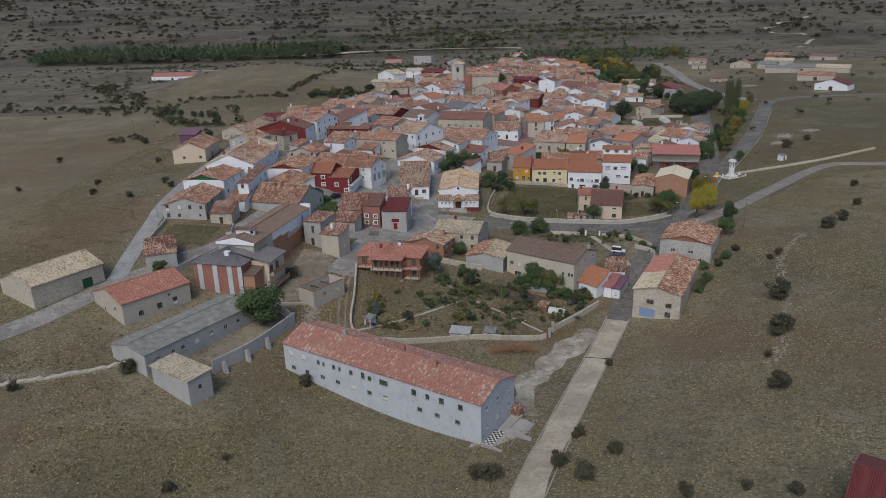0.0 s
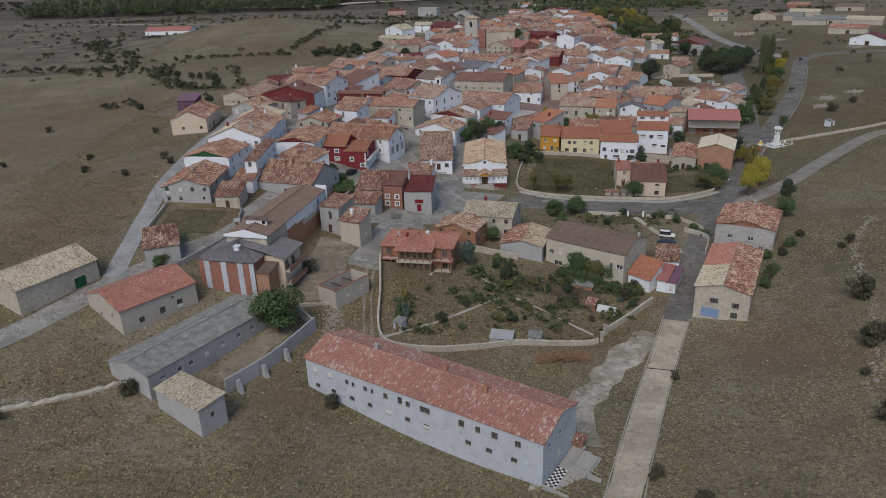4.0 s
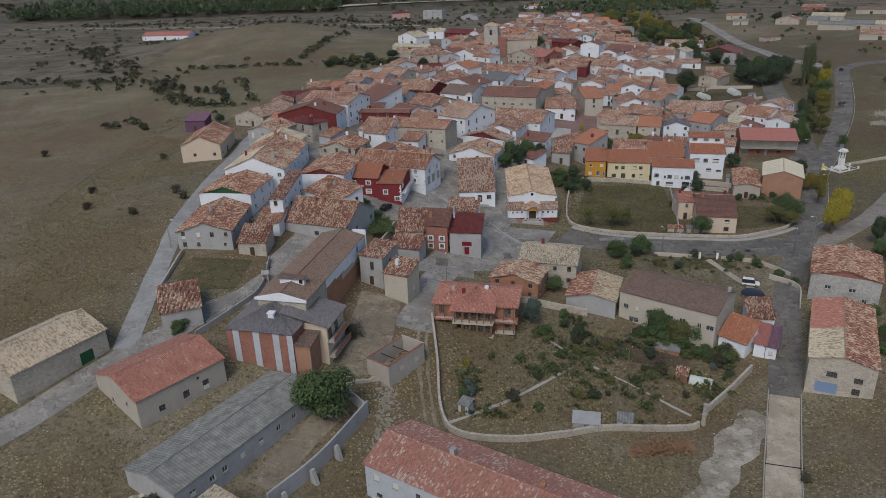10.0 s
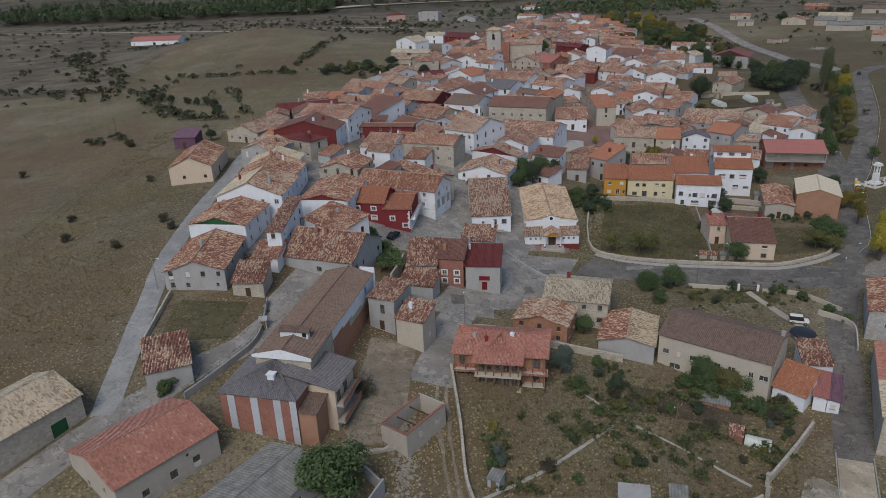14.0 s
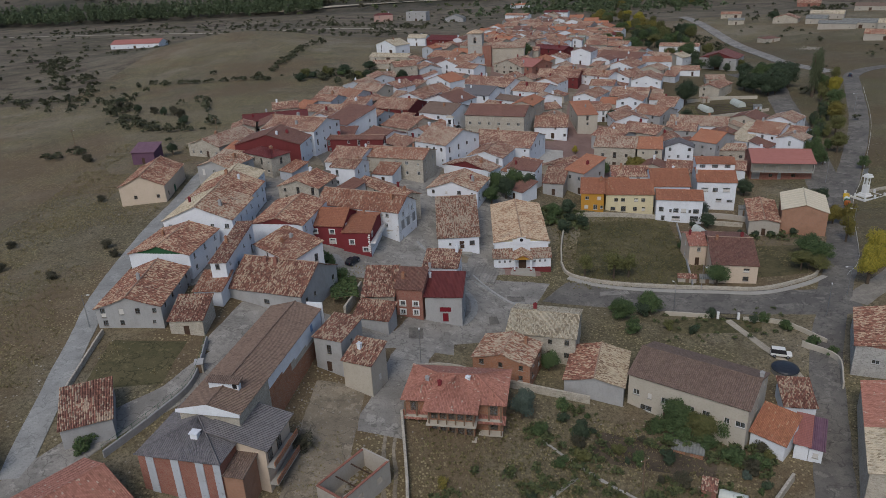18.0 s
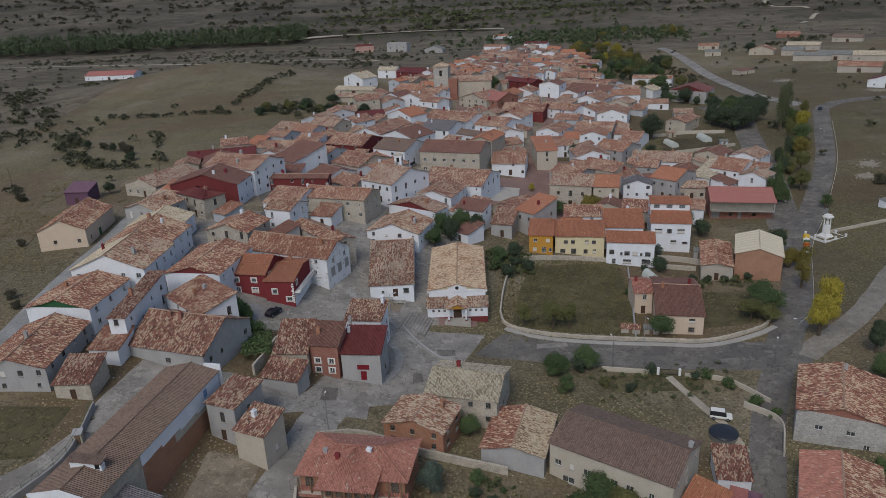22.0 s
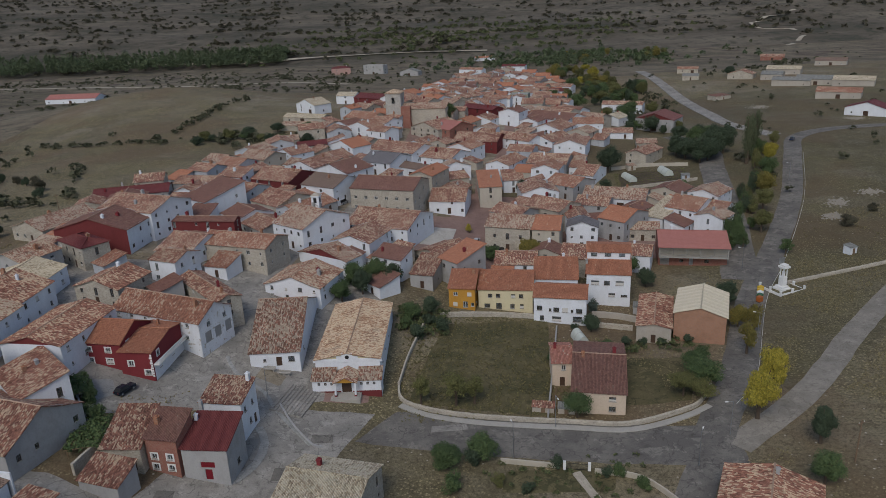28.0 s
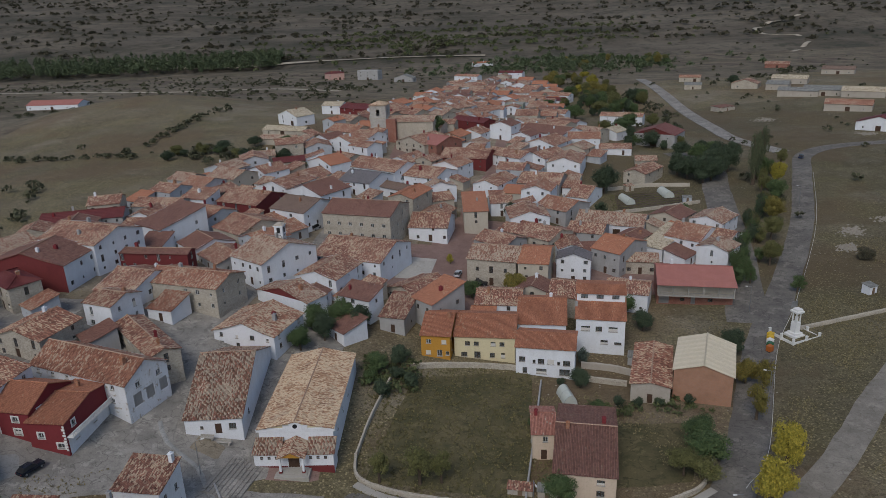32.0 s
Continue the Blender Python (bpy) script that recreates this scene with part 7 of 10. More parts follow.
for x, y, r, leaf in ((32.3, 187.6, 2.3, "green"), (38.5, 187.8, 2.5, "dark"), (52.6, 185.2, 1.5, "dark"), (46.6, 179.2, 1.4, "dark"), (60.5, 182, 1.3, "dark"), (65.7, 178, 1.6, "green"), (62.6, 181.8, 1.5, "green"), (68, 172, 1.6, "green"), (70, 168, 1.4, "green"), (34, 181, 2.2, "green"), (42, 181.5, 1.4, "olive"),
                      (28.2, 231.4, 2.6, "dark"), (34.4, 235, 2.4, "dark"), (31, 238, 2.0, "dark"), (26, 236, 2, "green"), (71, 226, 2.0, "green"), (76, 228, 1.6, "dark"), (80, 227.5, 1.4, "dark"), (84, 227, 1.3, "dark"), (90, 227, 1.6, "dark"), (58, 222, 1.8, "green"), (66, 237, 1.2, "dark"), (86, 240, 1.3, "dark"),
                      (-62, 138.5, 1.8, "green"), (-61.5, 141, 1.5, "green"), (-43, 190, 2.4, "green"), (-31, 198, 2.2, "green"), (-28.5, 192, 2.6, "green"), (-31, 189, 2.2, "green")):
    bush(x, y, r, leaf, variant=int(x * 2 + y) % 3)
for x, y, r in ((79.6, 151.6, 1.6), (77.5, 144, 1.9), (74.2, 138.6, 1.7), (83.1, 152, 1.5), (86.5, 156, 1.8), (75.5, 141.5, 1.3), (91, 160, 1.4)):
    bush(x, y, r, "scrub" if r < 1.6 else "green", variant=int(x) % 3)
garden_rng = random.Random(21)
for k in range(46):
    x, y = garden_rng.uniform(-8, 48), 0
    y = garden_rng.uniform(125 + max(0, x - 25) * 0.5, 155 - max(0, x - 14) * 0.3)
    if -14 < x < 6 and y > 136:
        continue
    bush(x, y, garden_rng.uniform(0.6, 1.7), garden_rng.choice(("green", "dark", "olive", "bluegreen", "green", "gold", "scrub")), variant=k % 3)
for x, y, r in ((33, 147, 2.6), (37, 145.5, 2.4), (41, 143, 2.6), (44, 141, 2.2), (30, 150, 2), (9.5, 148, 1.8), (12, 141, 1.5)):
    bush(x, y, r, "green", r * 1.5, int(x) % 3)

av = random.Random(8)
for k in range(34):
    u = av.random()
    x, y = 122 + 56 * u + av.uniform(-2.6, 2.6) - 2, 274 + 110 * u + av.uniform(-3, 3)
    leaf = av.choice(("green", "olive", "green", "olive" if u > 0.45 else "green", "dark"))
    tree(x, y, av.uniform(5, 8.5), av.uniform(2.0, 3.2), leaf, "small", variant=k % 3, low=0.06)
for x, y, h, r in ((146, 372, 12, 6.5), (154, 380, 13, 6.5), (160, 392, 12, 5.5), (168, 398, 10, 5), (140, 384, 10, 5)):
    tree(x, y, h, r, "dark", "big", variant=int(x) % 3, low=0.05)
for k in range(26):
    x, y = av.uniform(118, 178), av.uniform(400, 640)
    if (x - 150) * 1.2 < (y - 600) * -0.12 + 20:
        tree(x, y, av.uniform(4.5, 9), av.uniform(2.6, 5), av.choice(("green", "dark", "olive", "green", "gold")), "big", variant=k % 3, low=0.08)
for k in range(16):
    tree(av.gauss(160, 14), av.gauss(690, 40), av.uniform(6, 10), av.uniform(4, 6.5), av.choice(("green", "olive", "gold", "yellow", "green")), "big", variant=k % 3, low=0.05)

for x, y, h, r, leaf in ((12, 255, 7, 3.6, "green"), (17.4, 258, 7.5, 4.0, "green"), (22, 257, 7, 3.4, "dark"), (31.6, 244, 5, 3.2, "dark"), (27, 240, 5, 3, "green"), (79, 317, 7, 3.5, "green"), (89, 271, 6, 3, "green"), (62, 281, 7, 3.6, "gold"), (45, 272, 4, 2.6, "olive"), (70, 236, 5, 2.6, "dark"), (33.5, 186.5, 5, 3.4, "green"), (40, 188.5, 5.5, 3.2, "green"),
                         (33.5, 150, 6.5, 3.6, "green"), (37.2, 147.8, 6, 3.4, "olive"), (41.6, 148, 6, 3.0, "green"), (7, 151.5, 6.5, 2.8, "bluegreen"), (16.6, 147.2, 4, 2.2, "dark"), (104.5, 234, 6, 3.0, "gold"), (14, 166, 4.5, 2.4, "green")):
    tree(x, y, h, r, leaf, "big", variant=int(x) % 3, low=0.08)

for k in range(14):
    u = k / 13
    tree(-72 + 52 * u + av.uniform(-2, 2), 406 + 6 * math.sin(u * 5) + av.uniform(-3, 3), av.uniform(3.5, 6), av.uniform(2.4, 4), av.choice(("green", "dark", "olive")), "big", variant=k % 3, low=0.03)
for k in range(9):
    tree(-150 + 6 * k + av.uniform(-2, 2), 376 - 5.5 * k + av.uniform(-3, 3), av.uniform(3, 5), av.uniform(2, 3.2), av.choice(("scrub", "dark", "scrub")), "small", variant=k % 3, low=0.02)

for k in range(24):
    x, y = av.uniform(140, 192), av.uniform(560, 625)
    tree(x, y, av.uniform(6, 11), av.uniform(3.5, 6), av.choice(("green", "dark", "green", "olive")), "big", variant=k % 3, low=0.04)
for k in range(22):
    x, y = av.uniform(205, 320), av.uniform(900, 1010)
    tree(x, y, av.uniform(6, 12), av.uniform(4, 7), av.choice(("green", "olive", "gold", "olive", "green")), "big", variant=k % 3, low=0.04)
tree(155, 403, 9, 4.5, "green", "big", variant=1, low=0.06)
tree(143, 430, 9, 5, "dark", "big", variant=2, low=0.06)



def tufts(name, spots, leaf, size, label, blades=5):
    """Uncountable low growth, joined."""
    rng = random.Random(len(spots))
    verts, faces = [], []
    for x, y, s in spots:
        z = ground(x, y) + 0.02
        for k in range(blades):
            a = rng.uniform(0, 6.283)
            r = size * s * rng.uniform(0.3, 1.0)
            dx, dy = math.cos(a) * r, math.sin(a) * r
            wx, wy = -math.sin(a) * r * 0.55, math.cos(a) * r * 0.55
            hh = size * s * rng.uniform(0.35, 0.9)
            o = len(verts)
            verts += [(x - wx, y - wy, z - 0.05), (x + wx, y + wy, z - 0.05), (x + dx + wx * 0.5, y + dy + wy * 0.5, z + hh), (x + dx - wx * 0.5, y + dy - wy * 0.5, z + hh * 0.9)]
            faces += [(o, o + 1, o + 2), (o, o + 2, o + 3)]
    return tagged(new(name, mesh_of(name, verts, faces, [LEAVES[leaf]])), label, "grass" if leaf == "tussock" else "scrub", kind="stuff")


rng = random.Random(5)
BUILT = [(o.location.x, o.location.y) for o in scene.objects if o.get("category") in ("house", "barn", "shed", "warehouse", "garage", "chapel", "building")]


def free(x, y, gap=13):
    return all((x - a) ** 2 + (y - b) ** 2 > gap * gap for a, b in BUILT)


spots = []
while len(spots) < 70000:
    x, y = rng.uniform(-120, 190), 45 + 260 * rng.random() ** 1.3
    if noise.noise((x / 26, y / 26, 0.5)) + 0.6 * noise.noise((x / 4, y / 4, 2.5)) < -0.1 + 0.3 * (rng.random() - 0.5) or not free(x, y):
        continue
    if (int(x // 1), int(y // 1)) in LANES or (-14 < x < 84 and 165 < y < 206) or (-10 < x < 60 and 206 < y < 320):
        continue
    if x > 0.42 * y + 6 and y < 178 and rng.random() < 0.75:
        continue
    spots.append((x, y, rng.uniform(0.5, 1.3)))
tufts("grass", spots, "tussock", 0.27, "pale straw tussocks scattered over pasture", 3)
spots = [(rng.uniform(25, 60), rng.uniform(200, 245), rng.uniform(0.5, 1.4)) for _ in range(3600)] + [(rng.uniform(-10, 42), rng.uniform(122, 152), rng.uniform(0.5, 1.5)) for _ in range(2200)]
tufts("weeds", [s for s in spots if s[1] > 198 + (s[0] - 25) * -0.1 or s[1] < 160], "weed", 0.3, "green weeds and rank grass in gardens")


def scrub(name, spots, leaf, label):
    """Far bushes and woods, joined: each a handful of leaf clumps."""
    rg = random.Random(len(spots) + 1)
    verts, faces = [], []
    for x, y, r, h in spots:
        z = ground(x, y)
        for _ in range(40 if h > 8 else 26):
            a, e, k = rg.uniform(0, 6.283), rg.uniform(-0.2, 1.4), rg.uniform(0.5, 1.0)
            q = Vector((x + math.cos(a) * math.cos(e) * r * k, y + math.sin(a) * math.cos(e) * r * k, z + h * 0.45 + math.sin(e) * h * 0.5 * k))
            s = 0.30 * min(r + h * 0.5, r * 1.6) * rg.uniform(0.5, 1.0)
            u = Vector((rg.gauss(0, 1), rg.gauss(0, 1), rg.gauss(0, 0.6))).normalized() * s
            v = Vector((rg.gauss(0, 1), rg.gauss(0, 1), rg.gauss(0, 1))).normalized() * s
            o = len(verts)
            verts += [q - u, q + v, q + u]
            faces.append((o, o + 1, o + 2))
            verts += [q - v * 0.9, q + u * 0.7, q + v * 0.8 - u]
            faces.append((o + 3, o + 4, o + 5))
    return tagged(new(name, mesh_of(name, verts, faces, [LEAVES[leaf]])), label, "plants", kind="stuff")


rng = random.Random(11)
spots = []
while len(spots) < 420:
    x, y = rng.uniform(-480, 520), rng.uniform(300, 1010)
    if -75 < x < 150 and y < 560 or not free(x, y, 16) or ((x + 150) / 75) ** 2 + ((y - 520) / 80) ** 2 < 1 or (-330 < x < -125 and 190 < y < 365):
        continue
    if noise.noise((x / 60, y / 60, 8.0)) < 0.05 and rng.random() < 0.8:
        continue
    r = rng.uniform(0.8, 2.4)
    spots.append((x, y, r, r * 1.4))


def hedge(points, count, wide, lo, hi):
    line = along(points, 1.0)
    for _ in range(count):
        q = rng.choice(line)
        r = rng.uniform(lo, hi)
        spots.append((q.x + rng.gauss(0, wide), q.y + rng.gauss(0, wide), r, r * 1.4))


hedge([(-280, 425), (-226, 418), (-190, 392), (-150, 378)], 70, 6, 1.0, 2.6)
hedge([(-300, 600), (-277, 581), (-240, 510), (-216, 471), (-178, 410), (-152, 378)], 130, 7, 0.9, 2.6)
hedge([(-150, 370), (-128, 335), (-113, 324), (-99, 315), (-90, 325)], 60, 3, 0.9, 2.4)
hedge([(-160, 428), (-125, 419), (-80, 414), (-53, 413), (-31, 413)], 90, 2.5, 0.7, 1.8)
hedge([(-93, 421), (-88, 459), (-84, 494), (-77, 532)], 55, 2.0, 0.9, 2.2)
hedge([(-60, 410), (-37, 396), (-24, 408)], 50, 5, 1.2, 2.8)
hedge([(-142, 294), (-130, 298)], 8, 1.5, 1.2, 2.0)
hedge([(-135, 370), (-115, 360), (-102, 364)], 6, 4, 1.4, 2.4)
hedge([(-420, 880), (-263, 905), (-150, 860), (-60, 780), (-10, 700)], 150, 12, 1.0, 3.0)
hedge([(-200, 760), (-100, 700), (-40, 640)], 60, 14, 1.0, 2.4)
hedge([(160, 480), (185, 560), (175, 640), (150, 700)], 70, 6, 1.2, 3.0)
hedge([(250, 640), (330, 700), (420, 820)], 60, 12, 1.2, 3.0)
for _ in range(420):
    x, y = rng.uniform(-460, 40), rng.uniform(600, 1000)
    if free(x, y, 16):
        r = rng.uniform(0.8, 2.6)
        spots.append((x, y, r, r * 1.3))
scrub("hedges", spots, "hedge", "dark thorn bushes and hedges over far pasture")
spots = []
for k in range(1300):
    u = rng.random()
    x = -620 + 470 * u
    y = 1085 + 34 * abs(u - 0.55) + rng.gauss(0, 22)
    spots.append((x, y, rng.uniform(2.2, 3.8), rng.uniform(12, 22) * (1 - 0.4 * max(0, u - 0.7))))
for k in range(260):
    x, y = rng.gauss(190, 70), rng.gauss(930, 60)
    spots.append((x, y, rng.uniform(2.5, 5), rng.uniform(5, 12)))
scrub("river_woods", spots, "river", "belt of green riverside poplars in the valley")
spots = []
while len(spots) < 5200:
    x, y = rng.uniform(-1100, 1200), rng.uniform(1080, 2300)
    if noise.noise((x / 110, y / 60, 5.0)) < -0.05 + 0.3 * (rng.random() - 0.5):
        continue
    r = rng.uniform(1.5, 6.0)
    spots.append((x, y, r, r * 1.3))
scrub("hill_scrub", spots, "scrub", "dark scrub and thickets over terraced hillsides")
spots = []
for k in range(900):
    x, y = rng.gauss(90, 150), rng.gauss(1210, 75)
    if noise.noise((x / 70, y / 40, 1.0)) > -0.15:
        spots.append((x, y, rng.uniform(2, 5), rng.uniform(3, 8)))
scrub("hill_woods", spots, "garden", "green thickets on the slope across the valley")


# ---- walls and fences ----
def stone_wall(points, height, thick, label, mat="stone", cap=True, top=0.12):
    """A field or garden wall that follows the ground, with uneven coping."""
    line = along(points, 0.9)
    cx, cy = line[0].x, line[0].y
    verts, faces = [], []
    for i, q in enumerate(line):
        d = (line[min(i + 1, len(line) - 1)] - line[max(i - 1, 0)]).normalized()
        s = Vector((-d.y, d.x)) * thick / 2
        g = ground(q.x, q.y)
        zt = g + height + (top * noise.noise((q.x * 1.3, q.y * 1.3, 3.0)) if top else 0)
        for k, z in ((1, g - 0.8), (1.0, zt - 0.1), (0.75, zt), (-0.75, zt), (-1.0, zt - 0.1), (-1, g - 0.8)):
            verts.append((q.x + s.x * k - cx, q.y + s.y * k - cy, z))
    for i in range(len(line) - 1):
        for k in range(5):
            a = i * 6 + k
            faces.append((a + 1, a, a + 6, a + 7))
    n = len(verts)
    faces += [(0, 1, 2, 3, 4, 5), tuple(range(n - 1, n - 7, -1))]
    ob = new("garden_wall", mesh_of("garden_wall", verts, faces, [WALLS[mat]]))
    ob.location = (cx, cy, 0)
    return tagged(ob, label, "wall")


stone_wall([(-13.7, 150), (-12.6, 136), (-11.9, 122.5), (-9, 117.5), (0, 117), (10, 119.2), (16.7, 121), (30.4, 121.4), (33.4, 122.3)], 1.2, 0.5, "low dry stone wall round overgrown gardens")
stone_wall([(35.6, 125.6), (42, 131.5), (48.7, 138)], 1.5, 0.5, "stone garden wall with pale coping beside a lane")
stone_wall([(24.5, 213), (25.2, 207.5), (29.9, 204.2), (39.4, 201.3), (56.8, 197.8), (68, 195.6), (78.6, 198.2), (83.4, 201), (88, 208)], 0.9, 0.5, "curved low stone wall beside the street")
stone_wall([(24.6, 213), (26.5, 224), (30, 238)], 1.0, 0.4, "pale boundary wall beside the chapel", "cream")
stone_wall([(34, 242.5), (46, 244), (60, 243), (74, 238), (80, 236)], 1.3, 0.5, "stone retaining wall behind a meadow")
stone_wall([(53.5, 200), (58.5, 222), (62, 238)], 0.9, 0.35, "low field wall between two plots", "grey")
stone_wall([(-37, 99.6), (-30.9, 108.2), (-24.5, 120.5)], 3.0, 0.35, "tall rendered farmyard wall with buttresses", "grey", top=0.03)
stone_wall([(-25, 121), (-29, 125)], 2.2, 0.35, "grey yard wall beside a tree", "grey", top=0.03)
stone_wall([(-58.5, 137.5), (-52.9, 146.5), (-49.6, 154), (-50.2, 166)], 1.3, 0.3, "rendered enclosure wall beside the lane", "grey", top=0.02)
stone_wall([(-70, 150), (-70.2, 168)], 1.0, 0.4, "low rubble wall along the lane")
stone_wall([(-34, 126.5), (-26, 128.5), (-19, 131)], 0.7, 0.6, "crumbling rubble wall across waste ground", top=0.5)
stone_wall([(-120, 72), (-90, 83), (-64, 95), (-52, 103)], 0.45, 1.0, "collapsed dry stone field wall", top=0.5)
stone_wall([(104, 344), (122, 347), (137, 350)], 1.2, 0.4, "stone wall in front of vegetable plots")
stone_wall([(108, 368), (124, 371), (140, 369)], 1.4, 0.4, "pale wall behind vegetable plots", "cream")
stone_wall([(127, 256), (140, 258), (165, 262), (190, 270)], 0.9, 0.6, "long low stone wall across the pasture")
stone_wall([(20, 156.5), (12, 158.5), (2, 161)], 1.6, 0.4, "stone garden wall between barns")
stone_wall([(83, 240), (78, 243), (72, 244.5)], 1.6, 0.5, "rendered yard wall with tile coping", "render")
stone_wall([(-12, 163), (-6, 164.5), (0, 163), (3, 160)], 1.0, 0.4, "curved stone parapet in front of a house")
stone_wall([(66, 172), (70, 166), (67, 158)], 1.3, 0.3, "low garden wall with fence", "cream")
stone_wall([(43, 187.4), (53, 185)], 1.0, 0.3, "low garden wall beside the street", "cream")
stone_wall([(58.6, 183), (66, 180), (71, 172)], 1.0, 0.3, "garden wall that curves round a corner", "cream")
for k, (x, y) in enumerate(((-35.2, 100.8), (-31.8, 105.6), (-28.8, 110.8))):
    b = bmesh.new()
    r = bmesh.ops.create_cube(b, size=1.0, matrix=Matrix.Translation((0, 0, 1.0)) @ Matrix.Diagonal((0.7, 1.5, 3.2, 1)))
    for v in r["verts"]:
        if v.co.z > 1.5:
            v.co.y = v.co.y * 0.3 + 0.5
    me = bpy.data.meshes.new("buttress")
    b.to_mesh(me)
    b.free()
    me.materials.append(WALLS["grey"])
    o = new("buttress", me)
    o.location, o.rotation_euler = (x + 0.7, y - 0.5, ground(x, y) - 0.3), (0, 0, radians(54))
    tagged(o, "sloping rendered buttress against a yard wall", "buttress", "yard wall buttresses")


# ---- chapel front ----
def on(parent, name, mat, *dims, label="", bevel=0.0, rz=0.0, loc=(0, 0, 0)):
    return part(name, boxes(*dims, bevel=bevel), parent, label, loc, rz, mat)


cw, cd = 13.3, 27.7
on(chapel, "porch_wall", WALLS["white"], (-7, -cd / 2 - 3.2, -2, 7, -cd / 2 - 2.9, 3.1))
on(chapel, "porch_wall", WALLS["white"], (-7, -cd / 2 - 2.9, -2, -6.7, -cd / 2 - 0.003, 3.1))
on(chapel, "porch_wall", WALLS["white"], (6.7, -cd / 2 - 2.9, -2, 7, -cd / 2 - 0.003, 3.1))
for a, b in ((-7.3, -2.2), (2.2, 7.3)):
    slope("porch_roof", chapel, (a, -cd / 2 - 3.5, 3.05), (b, -cd / 2 - 3.5, 3.05), (b, -cd / 2 - 0.05, 4.4), (a, -cd / 2 - 0.05, 4.4), ROOFS["mixed"], True)
slope("porch_roof", chapel, (2.5, -cd / 2 - 5.2, 3.4), (2.5, -cd / 2, 3.4), (0, -cd / 2, 4.7), (0, -cd / 2 - 5.2, 4.7), ROOFS["mixed"], True)
slope("porch_roof", chapel, (-2.5, -cd / 2, 3.4), (-2.5, -cd / 2 - 5.2, 3.4), (0, -cd / 2 - 5.2, 4.7), (0, -cd / 2, 4.7), ROOFS["mixed"], True)
part("gable", mesh_of("gable", [(-2.2, -cd / 2 - 4.9, 3.35), (2.2, -cd / 2 - 4.9, 3.35), (0, -cd / 2 - 4.9, 4.45), (-2.2, -cd / 2 - 4.7, 3.35), (2.2, -cd / 2 - 4.7, 3.35), (0, -cd / 2 - 4.7, 4.45)], [(0, 1, 2), (5, 4, 3), (0, 3, 4, 1), (1, 4, 5, 2), (2, 5, 3, 0)], [WALLS["mustard"]]), chapel, "mustard yellow porch gable")
for x in (-2, 2):
    on(chapel, "pillar", WALLS["white"], (x - 0.18, -cd / 2 - 5.0, 0.3, x + 0.18, -cd / 2 - 4.64, 3.35))
    on(chapel, "pillar_foot", WALLS["maroonwall"], (x - 0.26, -cd / 2 - 5.08, -1, x + 0.26, -cd / 2 - 4.56, 0.6))
on(chapel, "step", CONCRETE, (-3, -cd / 2 - 6, -1.5, 3, -cd / 2 - 3.3, 0.12), (-2.6, -cd / 2 - 5.5, 0.12, 2.6, -cd / 2 - 3.3, 0.28), bevel=0.02)
part("door", door_mesh(1.9, 2.3, WOOD_D), chapel, loc=(0, -cd / 2 - 3.26, 0.3))
on(chapel, "plinth", WALLS["maroonwall"], (-7.03, -cd / 2 - 3.26, -1.5, -1.2, -cd / 2 - 3.2, 0.5))
on(chapel, "plinth", WALLS["maroonwall"], (1.2, -cd / 2 - 3.26, -1.5, 7.03, -cd / 2 - 3.2, 0.5))
for x in (-5.6, -4.3, -3.0, 3.0, 4.3, 5.6):
    w_ = part("window", window_mesh(0.5, 0.5, 1, FRAME_B), chapel, loc=(x, -cd / 2 - 3.24, 1.9))
    part("pane", box_mesh("pane", 0.4, 0.02, 0.4, GLASS), w_, loc=(0, 0, 0.05))
on(chapel, "pediment", WALLS["white"], (-7.1, -cd / 2 - 0.14, 5.5, 7.1, -cd / 2 - 0.004, 6.15), (-2.2, -cd / 2 - 0.15, 6.15, 2.2, -cd / 2 - 0.005, 6.9), (-1.1, -cd / 2 - 0.16, 6.9, 1.1, -cd / 2 - 0.006, 7.6))
bm = bmesh.new()
bmesh.ops.create_cone(bm, cap_ends=True, segments=20, radius1=0.42, radius2=0.42, depth=0.1, matrix=Matrix.Translation((0, -cd / 2 - 0.2, 6.7)) @ Matrix.Rotation(radians(90), 4, "X"))
part("oculus", bm, chapel, "dark round window", mat=IRON)
for ob in chapel.children:
    if ob.name.split(".")[0] not in ("wall", "roof", "ridge_tiles", "window"):
        ob.scale.z = 0.97

# ---- hall, striped building, gallery house ----
HW, HD, HH = 9.6, 33.0, 9.6
bm = bmesh.new()
for y0, y1 in ((-HD / 2 - 0.42, -HD / 2 - 0.34),):
    ring = [bm.verts.new((x, y, z)) for y in (y0, y1) for x, z in ((-HW / 2 - 0.4, HH - 0.35), (HW / 2 + 0.4, HH - 0.35), (HW / 2 + 0.4, HH + 0.2), (0, HH + 1.45), (-HW / 2 - 0.4, HH + 0.2))]
    bm.faces.new(ring[:5])
    bm.faces.new(ring[:4:-1])
    for k in range(5):
        bm.faces.new((ring[k], ring[k + 5], ring[(k + 1) % 5 + 5], ring[(k + 1) % 5]))
bmesh.ops.recalc_face_normals(bm, faces=bm.faces)
part("parapet", bm, hall, "white painted front parapet", mat=WALLS["white"])
on(hall, "end_wall", WALLS["white"], (HW / 2 - 2.6, HD / 2 + 0.34, HH - 4.0, HW / 2 + 0.5, HD / 2 + 0.6, HH + 1.1), label="white raised end wall")
